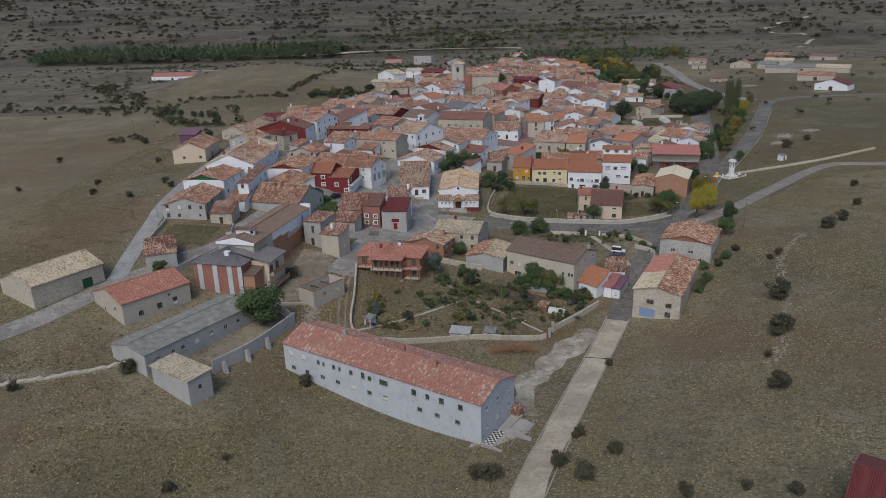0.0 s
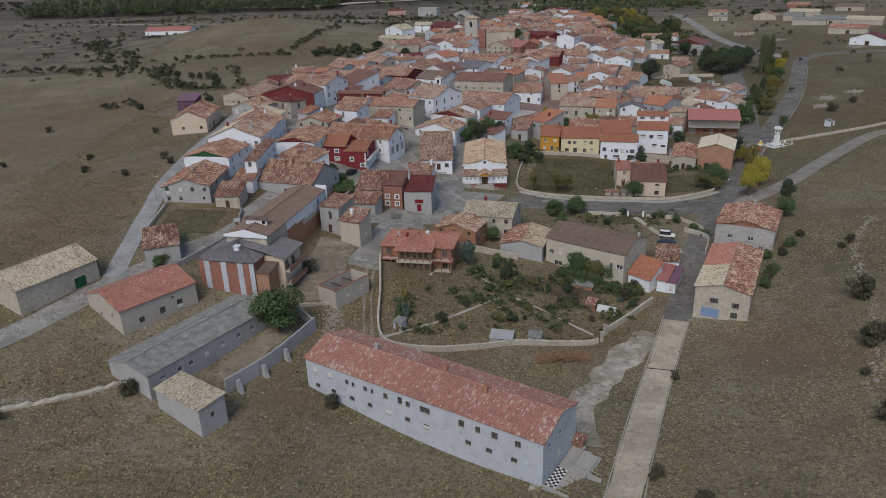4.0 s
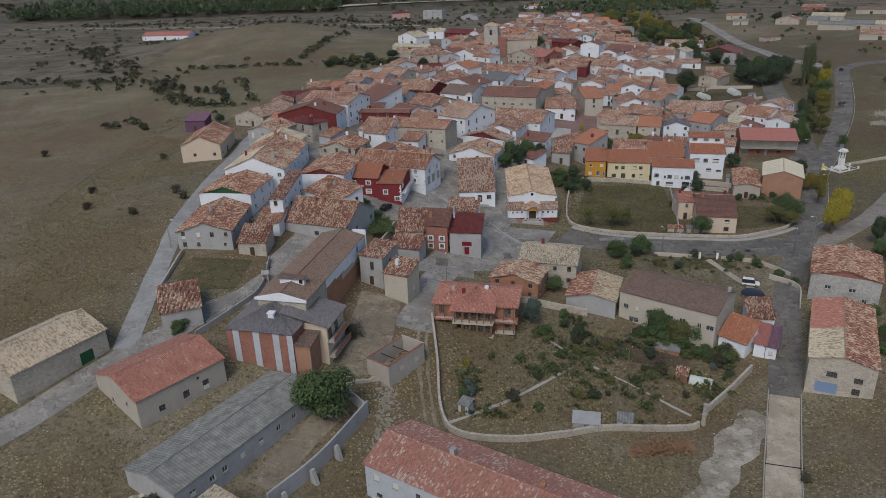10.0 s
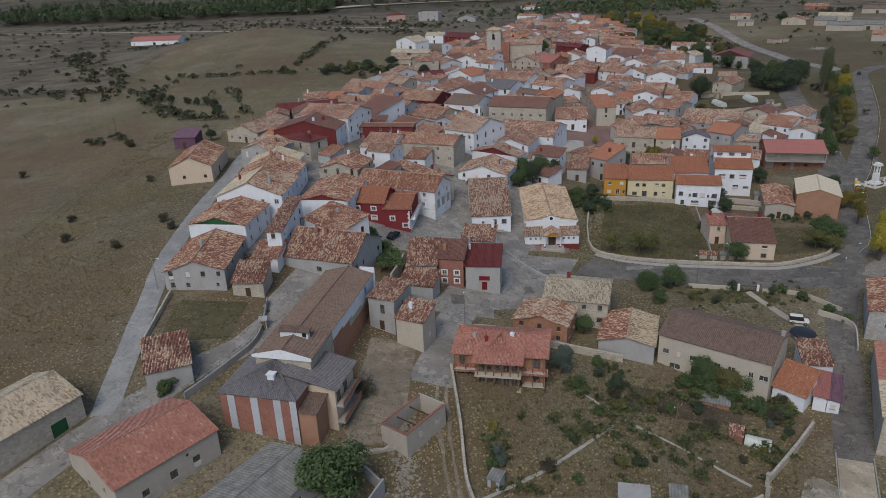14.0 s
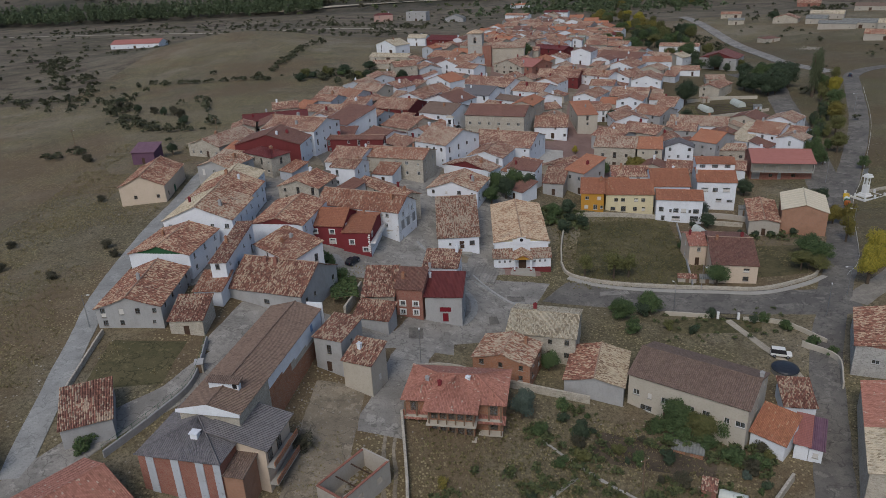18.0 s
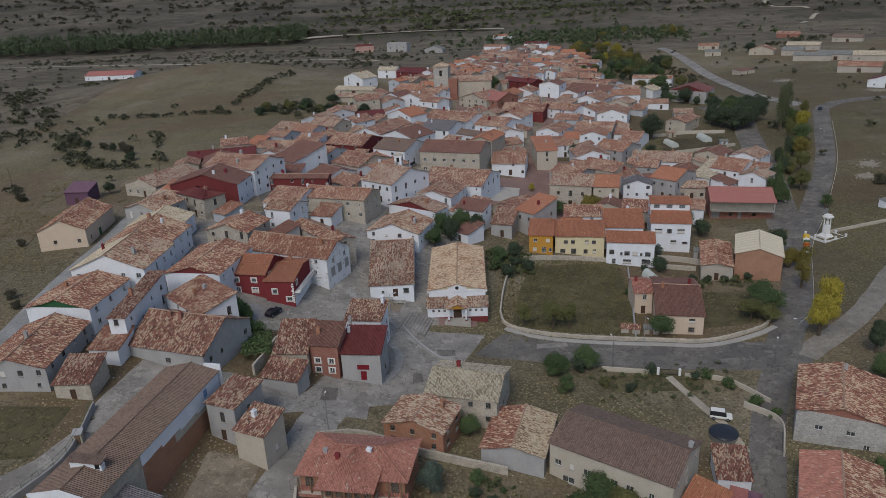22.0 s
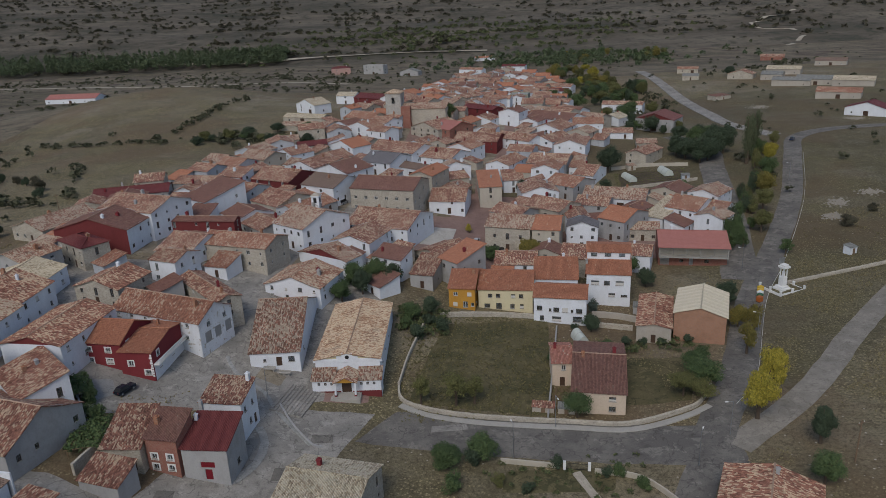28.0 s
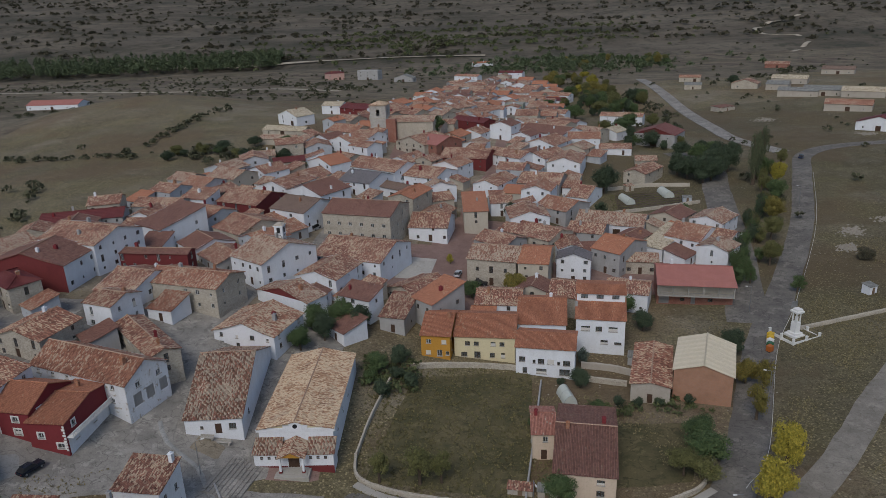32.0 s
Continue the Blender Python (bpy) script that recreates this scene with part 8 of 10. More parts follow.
for k in range(9):
    on(hall, "side_band", WALLS["white"], (HW / 2 + 0.004, -6.5 + 2.55 * k, HH - 2.3 - 0.22 * k + 0.3 * (k % 2), HW / 2 + 0.07, -3.95 + 2.55 * k, HH - 0.14), label="white painted upper side wall")
on(hall, "brick_panel", WALLS["brick"], (HW / 2 + 0.002, -6.5, -3, HW / 2 + 0.05, HD / 2 - 0.2, HH - 4.4), (HW / 2 + 0.002, -6.5, HH - 4.4, HW / 2 + 0.045, 2, HH - 2.0), label="orange brick side panel")
on(hall, "shutter", BLUE, (HW / 2 + 0.072, HD / 2 - 5.2, HH - 2.2, HW / 2 + 0.11, HD / 2 - 4.2, HH - 0.8), label="blue wooden shutter")
on(hall, "dormer", WALLS["white"], (-2.4, -HD / 2 + 4.9, HH + 0.4, 2.6, -HD / 2 + 5.7, HH + 2.0), bevel=0.02)
# Solid dark panel: the shade inside the dormer opening put into colour, no hole cut.
on(hall, "dormer_opening", IRON, (1.6, -HD / 2 + 4.86, HH + 0.9, 2.3, -HD / 2 + 4.898, HH + 1.7))
slope("dormer_roof", hall, (-2.7, -HD / 2 + 4.5, HH + 2.0), (2.9, -HD / 2 + 4.5, HH + 2.0), (2.9, -HD / 2 + 6.1, HH + 2.3), (-2.7, -HD / 2 + 6.1, HH + 2.3), ROOFS["brown"], True)
SW, SD = 13.0, 13.0
for x in (-4.6, -0.6, 3.3, 6.05):
    on(stripe, "pilaster", WALLS["whitegrey"], (x - 0.62, -SD / 2 - 0.09, -3, min(x + 0.62, SW / 2 + 0.02), -SD / 2 - 0.003, 7.1), label="pale plaster stripe")
on(stripe, "porch", WALLS["tan"], (SW / 2 + 0.004, -SD / 2 + 0.3, -3, SW / 2 + 3.0, -SD / 2 + 4.6, 4.9), label="low tan brick porch")
slope("porch_roof", stripe, (SW / 2 + 0.01, -SD / 2 - 0.1, 4.95), (SW / 2 + 3.4, -SD / 2 - 0.1, 4.95), (SW / 2 + 3.4, -SD / 2 + 4.8, 5.7), (SW / 2 + 0.01, -SD / 2 + 4.8, 5.7), ROOFS["brown"], True)
on(stripe, "wing", WALLS["beige"], (SW / 2 + 0.006, -SD / 2 + 4.62, -3, SW / 2 + 4.6, SD / 2 - 0.4, 6.9), label="pale plastered wing with balconies")
slope("wing_roof", stripe, (SW / 2 + 5.4, -SD / 2 + 3.9, 6.75), (SW / 2 + 5.4, SD / 2 + 0.2, 6.75), (SW / 2 - 4.2, SD / 2 + 0.2, 9.1), (SW / 2 - 4.2, -SD / 2 + 3.9, 9.1), ROOFS["dark"], True)
for z in (0.3, 3.4):
    on(stripe, "balcony", CONCRETE, (SW / 2 + 4.61, -SD / 2 + 4.4, z, SW / 2 + 6.0, SD / 2 - 0.6, z + 0.2))
    on(stripe, "balcony_wall", WALLS["brick"], (SW / 2 + 5.85, -SD / 2 + 4.4, z + 0.2, SW / 2 + 6.0, SD / 2 - 0.6, z + 1.1), label="brick balcony parapet")
for y in (-SD / 2 + 5.2, -SD / 2 + 8.2):
    w_ = part("window", window_mesh(1.3, 1.9, 2, FRAME_B), stripe, loc=(SW / 2 + 4.66, y + 0.6, 3.7), rz=math.pi / 2)
    part("pane", box_mesh("pane", 1.2, 0.02, 1.8, GLASS), w_, loc=(0, 0, 0.05))
on(stripe, "vent", WALLS["white"], (0.6, -3.6, 7.9, 1.7, -2.6, 9.2), (0.45, -3.75, 9.2, 1.85, -2.45, 9.32))

PW, PD = 19.1, 11.8
on(pink_balcony, "gallery_floor", CONCRETE, (-PW / 2, -PD / 2 - 2.2, 3.0, PW / 2, -PD / 2 - 0.003, 3.25), (-PW / 2, -PD / 2 - 2.2, 5.9, PW / 2, -PD / 2 - 0.003, 6.25))
slope("gallery_roof", pink_balcony, (-PW / 2 - 0.4, -PD / 2 - 2.7, 6.3), (PW / 2 + 0.4, -PD / 2 - 2.7, 6.3), (PW / 2 + 0.4, -PD / 2 - 0.3, 7.05), (-PW / 2 - 0.4, -PD / 2 - 0.3, 7.05), ROOFS["pink"], False)
for k in range(6):
    x = -PW / 2 + 0.15 + k * (PW - 0.3) / 5
    on(pink_balcony, "gallery_post", CONCRETE, (x - 0.13, -PD / 2 - 2.15, 3.25, x + 0.13, -PD / 2 - 1.9, 5.9))
on(pink_balcony, "gallery_wall", WALLS["cream"], (-PW / 2, -PD / 2 - 0.05, 3.25, PW / 2, -PD / 2 - 0.004, 5.9))
on(pink_balcony, "railing", METAL, (-PW / 2, -PD / 2 - 2.1, 3.25, PW / 2, -PD / 2 - 2.06, 3.35), (-PW / 2, -PD / 2 - 2.1, 4.1, PW / 2, -PD / 2 - 2.05, 4.16), *[(-PW / 2 + k * 0.4, -PD / 2 - 2.09, 3.35, -PW / 2 + k * 0.4 + 0.03, -PD / 2 - 2.06, 4.1) for k in range(48)])
RX, RY = 3.35, 7.55
on(red_house_wing, "balcony", WHITEP, (RX + 0.005, -RY + 0.2, 2.5, RX + 1.25, RY - 0.6, 2.7))
on(red_house_wing, "balcony_rail", WHITEP, (RX + 1.1, -RY + 0.2, 3.5, RX + 1.25, RY - 0.6, 3.62), *[(RX + 1.12, -RY + 0.2 + 0.45 * k, 2.7, RX + 1.22, -RY + 0.32 + 0.45 * k, 3.5) for k in range(int((15.1-0.9) / 0.45))])
on(red_house_wing, "side_wall", WALLS["white"], (RX + 0.002, -RY + 0.4, -3, RX + 0.05, RY, 2.45), label="white ground floor below the balcony")
for k in range(9):
    on(red_house_wing, "quoin", WHITEP, (RX - 0.35 - 0.2 * (k % 2), -RY - 0.05, 0.1 + k * 0.55, RX + 0.03, -RY - 0.003, 0.5 + k * 0.55))

ATW, ATD = 11.1, 14.2
on(tall_white, "attic", WALLS["white"], (-ATW / 2, -1.2, 9.0, ATW / 2, ATD / 2 - 0.4, 12.6))
for k in range(3):
    w_ = part("window", window_mesh(1.6, 0.9, 2, FRAME_B), tall_white, loc=(-3.8 + 3.6 * k, -1.24, 11.3))
    part("pane", box_mesh("pane", 1.5, 0.02, 0.8, GLASS), w_, loc=(0, 0, 0.05))
slope("attic_roof", tall_white, (-ATW / 2 - 0.3, -1.6, 12.6), (ATW / 2 + 0.3, -1.6, 12.6), (ATW / 2 + 0.3, 2.6, 13.5), (-ATW / 2 - 0.3, 2.6, 13.5), ROOFS["orange"], True)
slope("attic_roof", tall_white, (ATW / 2 + 0.3, ATD / 2, 12.6), (-ATW / 2 - 0.3, ATD / 2, 12.6), (-ATW / 2 - 0.3, 2.6, 13.5), (ATW / 2 + 0.3, 2.6, 13.5), ROOFS["orange"], False)

# ---- chalet with verandas ----
chalet = house("house", -3.9, 153.6, 6.1, -11, 16.6, 9.8, 6.2, "h", "brick", "redplain", label="brick villa with timber verandas and red hipped roof", front=[], right=[], left=[], chimneys=[(-5, -1.5), (-2.6, -2.8), (2, -1)], pitch=0.36, over=0.7)
CW2, CD2 = 16.6, 9.8
on(chalet, "bay", WALLS["brick"], (-3.8, -CD2 / 2 - 3, -3, 3.8, -CD2 / 2 - 0.003, 0.2))
on(chalet, "bay_floor", WALLS["cream"], (-4.2, -CD2 / 2 - 3.4, 3.05, 4.2, -CD2 / 2 - 0.003, 3.3), (-4.2, -CD2 / 2 - 3.4, 0.2, 4.2, -CD2 / 2 - 0.003, 0.35))
on(chalet, "bay_wall", WALLS["brick"], (-3.8, -CD2 / 2 - 2.0, 0.35, 3.8, -CD2 / 2 - 0.004, 3.05), (-3.8, -CD2 / 2 - 2.0, 3.3, 3.8, -CD2 / 2 - 0.004, 6.3))
for z0, z1 in ((0.35, 3.05), (3.3, 6.2)):
    for k in range(6):
        x = -3.7 + k * 1.48
        on(chalet, "veranda_post", WOOD, (x - 0.1, -CD2 / 2 - 3.1, z0, x + 0.1, -CD2 / 2 - 2.9, z1))
    for k in range(5):
        x = -2.96 + k * 1.48
        w_ = part("window", window_mesh(1.1, 1.9, 2, WOOD), chalet, loc=(x, -CD2 / 2 - 2.05, z0 + 0.3))
        part("pane", box_mesh("pane", 1.0, 0.02, 1.8, GLASS), w_, loc=(0, 0, 0.05))
slope("bay_roof", chalet, (-4.6, -CD2 / 2 - 3.9, 6.2), (4.6, -CD2 / 2 - 3.9, 6.2), (0.05, -1.6, 8.5), (-0.05, -1.6, 8.5), ROOFS["redplain"], True)
slope("bay_roof", chalet, (4.6, -CD2 / 2 - 3.9, 6.2), (4.6, -1.0, 6.9), (0.05, -1.0, 8.6), (0.05, -1.6, 8.5), ROOFS["redplain"], True)
slope("bay_roof", chalet, (-4.6, -1.0, 6.9), (-4.6, -CD2 / 2 - 3.9, 6.2), (-0.05, -1.6, 8.5), (-0.05, -1.0, 8.6), ROOFS["redplain"], True)
for sx in (-1, 1):
    for z in (0.2, 3.1):
        on(chalet, "veranda_floor", WALLS["cream"], (min(sx * 4.3, sx * (CW2 / 2)), -CD2 / 2 - 1.4, z, max(sx * 4.3, sx * (CW2 / 2)), -CD2 / 2 - 0.005, z + 0.2))
    for z0 in (0.4, 3.3):
        for k in range(2):
            x = sx * (CW2 / 2 - 0.2 - k * 2.0)
            on(chalet, "veranda_post", WOOD, (x - 0.1, -CD2 / 2 - 1.35, z0, x + 0.1, -CD2 / 2 - 1.15, z0 + 2.7))
        w_ = part("window", window_mesh(1.3, 1.9, 2, WOOD), chalet, loc=(sx * (CW2 / 2 - 1.5), -CD2 / 2 - 0.05, z0 + 0.2))
        part("pane", box_mesh("pane", 1.2, 0.02, 1.8, GLASS), w_, loc=(0, 0, 0.05))
    slope("skirt_roof", chalet, (min(sx * 4.3, sx * (CW2 / 2 + 0.6)), -CD2 / 2 - 1.8, 3.0), (max(sx * 4.3, sx * (CW2 / 2 + 0.6)), -CD2 / 2 - 1.8, 3.0), (max(sx * 4.3, sx * (CW2 / 2 + 0.6)), -CD2 / 2, 3.5), (min(sx * 4.3, sx * (CW2 / 2 + 0.6)), -CD2 / 2, 3.5), ROOFS["redplain"], True)

# ---- roofless ruin ----
ruin = thing("ruin", -20.2, 133.2, ground(-20.2, 133.2), -38, "roofless rendered shed with rust-stained wall tops", "ruin")
RW, RD = 2.7, 5.0
for nm, dims in (("wall", [(-RW, -RD, -2, RW, -RD + 0.3, 3.6)]), ("wall", [(-RW, RD - 0.3, -2, RW, RD, 3.9)]), ("wall", [(-RW, -RD + 0.3, -2, -RW + 0.3, RD - 0.3, 3.7)]),
                 ("wall", [(RW - 0.3, -RD + 0.3, -2, RW, -2, 3.7), (RW - 0.3, -2, -2, RW, -1, 1.2), (RW - 0.3, -2, 2.3, RW, -1, 3.7), (RW - 0.3, -1, -2, RW, 2, 3.7), (RW - 0.3, 2, -2, RW, 3.2, 1.2), (RW - 0.3, 2, 2.3, RW, 3.2, 3.7), (RW - 0.3, 3.2, -2, RW, RD - 0.3, 3.7)])):
    on(ruin, nm, WALLS["render"], *dims)
on(ruin, "wall_cap", WALLS["redbrick"], (-RW - 0.05, -RD - 0.05, 3.6, RW + 0.05, -RD + 0.32, 3.72), (-RW - 0.05, -RD + 0.32, 3.7, -RW + 0.32, RD, 3.82), (RW - 0.32, -RD + 0.32, 3.7, RW + 0.05, RD, 3.82))
on(ruin, "beam", WOOD_D, (-RW + 0.3, -1.5, 2.9, RW - 0.3, -1.35, 3.05), (-RW + 0.3, 1.8, 2.9, RW - 0.3, 1.95, 3.05))
on(ruin, "floor", WALLS["render"], (-RW + 0.3, -RD + 0.3, -0.6, RW - 0.3, RD - 0.3, 0.15), label="earth floor with rubble")

# ---- clock turret, church ----
TX, TY, TR = -2.1, 4.4, radians(30)
on(clock_house, "turret", WALLS["white"], (-1.15, -1.15, 5.5, 1.15, 1.15, 11.6), (-1.4, -1.4, 11.6, 1.4, 1.4, 11.85), bevel=0.03, loc=(TX, TY, 0), rz=TR)
bm = bmesh.new()
bmesh.ops.create_cone(bm, cap_ends=True, segments=4, radius1=1.95, radius2=0.1, depth=0.8, matrix=Matrix.Translation((0, 0, 12.25)) @ Matrix.Rotation(radians(45), 4, "Z"))
part("turret_roof", bm, clock_house, loc=(TX, TY, 0), rz=TR, mat=WALLS["stone"])
for lx, ly, rz in ((0, -1.16, 0), (-1.16, 0, -90), (1.16, 0, 90)):
    x, y = TX + lx * math.cos(TR) - ly * math.sin(TR), TY + lx * math.sin(TR) + ly * math.cos(TR)
    turn = radians(rz) + TR
    bm = bmesh.new()
    bmesh.ops.create_cone(bm, cap_ends=True, segments=24, radius1=0.8, radius2=0.8, depth=0.08, matrix=Matrix.Rotation(radians(90), 4, "X"))
    f = part("clock_face", bm, clock_house, "white clock face with a dark rim", (x, y, 8.5), turn, WHITEP)
    bm = bmesh.new()
    for k in range(24):
        bmesh.ops.create_cube(bm, size=1, matrix=Matrix.Rotation(radians(15 * k), 4, "Y") @ Matrix.Translation((0, -0.06, 0.78)) @ Matrix.Diagonal((0.22, 0.05, 0.09, 1)))
    for k in range(12):
        bmesh.ops.create_cube(bm, size=1, matrix=Matrix.Rotation(radians(30 * k), 4, "Y") @ Matrix.Translation((0, -0.06, 0.62)) @ Matrix.Diagonal((0.06, 0.03, 0.14, 1)))
    bmesh.ops.create_cube(bm, size=1, matrix=Matrix.Rotation(radians(20), 4, "Y") @ Matrix.Translation((0, -0.06, 0.24)) @ Matrix.Diagonal((0.06, 0.03, 0.5, 1)))
    bmesh.ops.create_cube(bm, size=1, matrix=Matrix.Rotation(radians(130), 4, "Y") @ Matrix.Translation((0, -0.06, 0.16)) @ Matrix.Diagonal((0.07, 0.03, 0.36, 1)))
    part("clock_marks", bm, f, mat=IRON)
    # Belfry openings are uncut: a dark slab carries their inner shade as colour.
    on(clock_house, "bell_opening", IRON, (-0.45, -0.06, 0, 0.45, 0.06, 1.5), loc=(x, y, 9.75), rz=turn)
church = thing("church", 18.0, 439.0, 23.2, -12, "stone church with a square bell tower and tiled roof", "church")
TV = 3.8
verts, faces, slots = [], [], []
for o_, u_, i_ in (((-TV, -TV), (1, 0), (0, 1)), ((TV, -TV), (0, 1), (-1, 0)), ((TV, TV), (-1, 0), (0, -1)), ((-TV, TV), (0, -1), (1, 0))):
    facade(verts, faces, slots, o_, u_, i_, 2 * TV, -4, 15.2, [(TV, 10.6, 1.5, 3.0)], reveal=0.6)
part("tower", mesh_of("tower", verts, faces, [WALLS["greystone"]]), church)
for dims in ((-TV - 0.25, -TV - 0.25, 15.2, TV + 0.25, TV + 0.25, 15.6), (-TV - 0.12, -TV - 0.12, 9.4, TV + 0.12, -TV - 0.003, 9.7), (-TV - 0.12, -TV - 0.12, 4.6, TV + 0.12, -TV - 0.003, 4.85)):
    on(church, "cornice", WALLS["stone"], dims)
for sx, sy in ((0, -1), (1, 0), (0, 1), (-1, 0)):
    a_, b_ = (Vector((sx, sy, 0)) + Vector((sy, -sx, 0))) * (TV + 0.4), (Vector((sx, sy, 0)) - Vector((sy, -sx, 0))) * (TV + 0.4)
    e = 0.02
    slope("tower_roof", church, (b_.x, b_.y, 15.6), (a_.x, a_.y, 15.6), (sx * e + sy * e, sy * e - sx * e, 17.2), (sx * e - sy * e, sy * e + sx * e, 17.2), ROOFS["cream2"], False)
bm = bmesh.new()
cyl(bm, 0, 0, 10.9, 11.9, 0.75, 0.35, 14)
part("bell", bm, church, "dark bronze bell", (0, -TV + 0.9, 0), mat=IRON)
on(church, "nave", WALLS["stone"], (TV + 0.003, -4, -4, TV + 22, 8, 8))
slope("nave_roof", church, (TV, -4.4, 8.1), (TV + 22.4, -4.4, 8.1), (TV + 22.4, 2, 10.2), (TV, 2, 10.2), ROOFS["mixed"], False)
slope("nave_roof", church, (TV + 22.4, 8.4, 8.1), (TV, 8.4, 8.1), (TV, 2, 10.2), (TV + 22.4, 2, 10.2), ROOFS["mixed"], False)
on(church, "side_chapel", WALLS["redbrick"], (TV + 0.5, -6.5, -4, TV + 5, -4.003, 9.5), bevel=0.03)

# ---- monument ----
monument = thing("monument", 124.5, 253.6, ground(124.5, 253.6), 20, "white stone shrine on steps inside a low fence", "monument")
on(monument, "step", WHITEP, (-1.6, -1.6, -0.8, 1.6, 1.6, 0.35), (-1.2, -1.2, 0.35, 1.2, 1.2, 0.7), bevel=0.03)
on(monument, "pedestal", WHITEP, (-0.75, -0.75, 0.7, 0.75, 0.75, 2.6), bevel=0.05)
for sx in (-0.55, 0.55):
    for sy in (-0.55, 0.55):
        on(monument, "column", WHITEP, (sx - 0.12, sy - 0.12, 2.6, sx + 0.12, sy + 0.12, 4.4), bevel=0.02)
on(monument, "canopy", WHITEP, (-1.1, -1.1, 4.4, 1.1, 1.1, 4.75), (-0.8, -0.8, 4.75, 0.8, 0.8, 5.1), bevel=0.04)
on(monument, "statue_base", WHITEP, (-0.3, -0.3, 2.6, 0.3, 0.3, 3.6), bevel=0.08)
on(monument, "sign", METAL, (-0.9, 1.0, 5.1, 0.9, 1.08, 6.2))
for sx, sy in ((-4, -3.5), (0, -3.5), (4, -3.5), (-4, 3.5), (4, 3.5), (-4, 0), (4, 0)):
    on(monument, "fence_post", WHITEP, (sx - 0.22, sy - 0.22, -0.9, sx + 0.22, sy + 0.22, 1.2), (sx - 0.28, sy - 0.28, 1.2, sx + 0.28, sy + 0.28, 1.32))
for dims in ((-3.78, -3.6, -0.9, -0.22, -3.4, 0.45), (0.22, -3.6, -0.9, 3.78, -3.4, 0.45), (3.9, -3.28, -0.9, 4.1, -0.22, 0.45), (3.9, 0.22, -0.9, 4.1, 3.28, 0.45), (-4.1, -3.28, -0.9, -3.9, -0.22, 0.45), (-4.1, 0.22, -0.9, -3.9, 3.28, 0.45)):
    on(monument, "fence_wall", WHITEP, dims)
for ob in monument.children:
    if not ob.name.startswith("fence"):
        ob.scale.z = 1.35
for k, (m_, lab) in enumerate(((YELLOWP, "yellow"), (YELLOWP, "yellow"), (WHITEP, "white"), (plain_mat("green_plastic", (0.04, 0.12, 0.06, 1), 0.5), "green"), (plain_mat("orange_plastic", (0.4, 0.12, 0.03, 1), 0.5), "orange"))):
    x, y = 118.6 - k * 0.75, 253.2 - k * 1.55
    t_ = thing("recycling_bin", x, y, ground(x, y) + 0.12, 30, f"{lab} plastic recycling bin at the roadside", "bin", "roadside bins")
    on(t_, "body", m_, (-0.65, -0.6, 0.1, 0.65, 0.6, 1.35), bevel=0.08)
    on(t_, "lid", m_, (-0.68, -0.63, 1.36, 0.68, 0.63, 1.5), bevel=0.05)
    on(t_, "foot", IRON, (-0.6, -0.5, 0, 0.6, 0.5, 0.1))

# ---- vehicles ----
PAINT = {}
def car(x, y, rot, colour, label, tall=1.45, length=4.2, boxy=False):
    if label not in PAINT:
        PAINT[label] = plain_mat("car_paint", colour, 0.25, 0.0, 0.05)
    p_ = PAINT[label]
    t_ = thing("car", x, y, ground(x, y) + 0.14, rot, label, "car")
    L, H = length / 2, tall
    bm = bmesh.new()
    r = bmesh.ops.create_cube(bm, size=1.0, matrix=Matrix.Translation((0, 0, 0.62)) @ Matrix.Diagonal((length, 1.72, 0.62, 1)))
    bmesh.ops.bevel(bm, geom=list({e for v in r["verts"] for e in v.link_edges}), offset=0.14, segments=3, affect="EDGES")
    part("body", bm, t_, mat=p_)
    f0, f1, b0, b1 = (0.5, 0.32, -0.98, -0.94) if boxy else (0.42, 0.08, -0.92, -0.62)
    v = []
    for s in (-1, 1):
        v += [(b0 * L, s * 0.8, 0.9), (f0 * L, s * 0.8, 0.9), (f1 * L, s * 0.62, H), (b1 * L, s * 0.62, H)]
    part("cabin", mesh_of("cabin", v, [(0, 1, 2, 3), (7, 6, 5, 4), (0, 4, 5, 1), (1, 5, 6, 2), (3, 2, 6, 7), (0, 3, 7, 4)], [IRON]), t_, "dark glazed cabin")
    part("roof", boxes((b1 * L, -0.64, H - 0.03, f1 * L, 0.64, H + 0.05), bevel=0.02), t_, mat=p_)
    for px_ in (-0.62 * L, 0.62 * L):
        for s in (-1, 1):
            bm = bmesh.new()
            bmesh.ops.create_cone(bm, cap_ends=True, segments=16, radius1=0.32, radius2=0.32, depth=0.22, matrix=Matrix.Translation((px_, s * 0.78, 0.32)) @ Matrix.Rotation(radians(90), 4, "X"))
            wh = part("wheel", bm, t_, mat=TARP)
            bm = bmesh.new()
            bmesh.ops.create_cone(bm, cap_ends=True, segments=12, radius1=0.2, radius2=0.17, depth=0.03, matrix=Matrix.Translation((px_, s * 0.9, 0.32)) @ Matrix.Rotation(radians(90), 4, "X"))
            part("rim", bm, wh, mat=METAL)
    for s in (-1, 1):
        part("headlight", boxes((L - 0.06, s * 0.6 - 0.16, 0.62, L + 0.01, s * 0.6 + 0.16, 0.78), bevel=0.02), t_, mat=WHITEP)
        part("tail_light", boxes((-L - 0.01, s * 0.62 - 0.12, 0.65, -L + 0.05, s * 0.62 + 0.12, 0.85), bevel=0.02), t_, mat=REDP)
    return t_


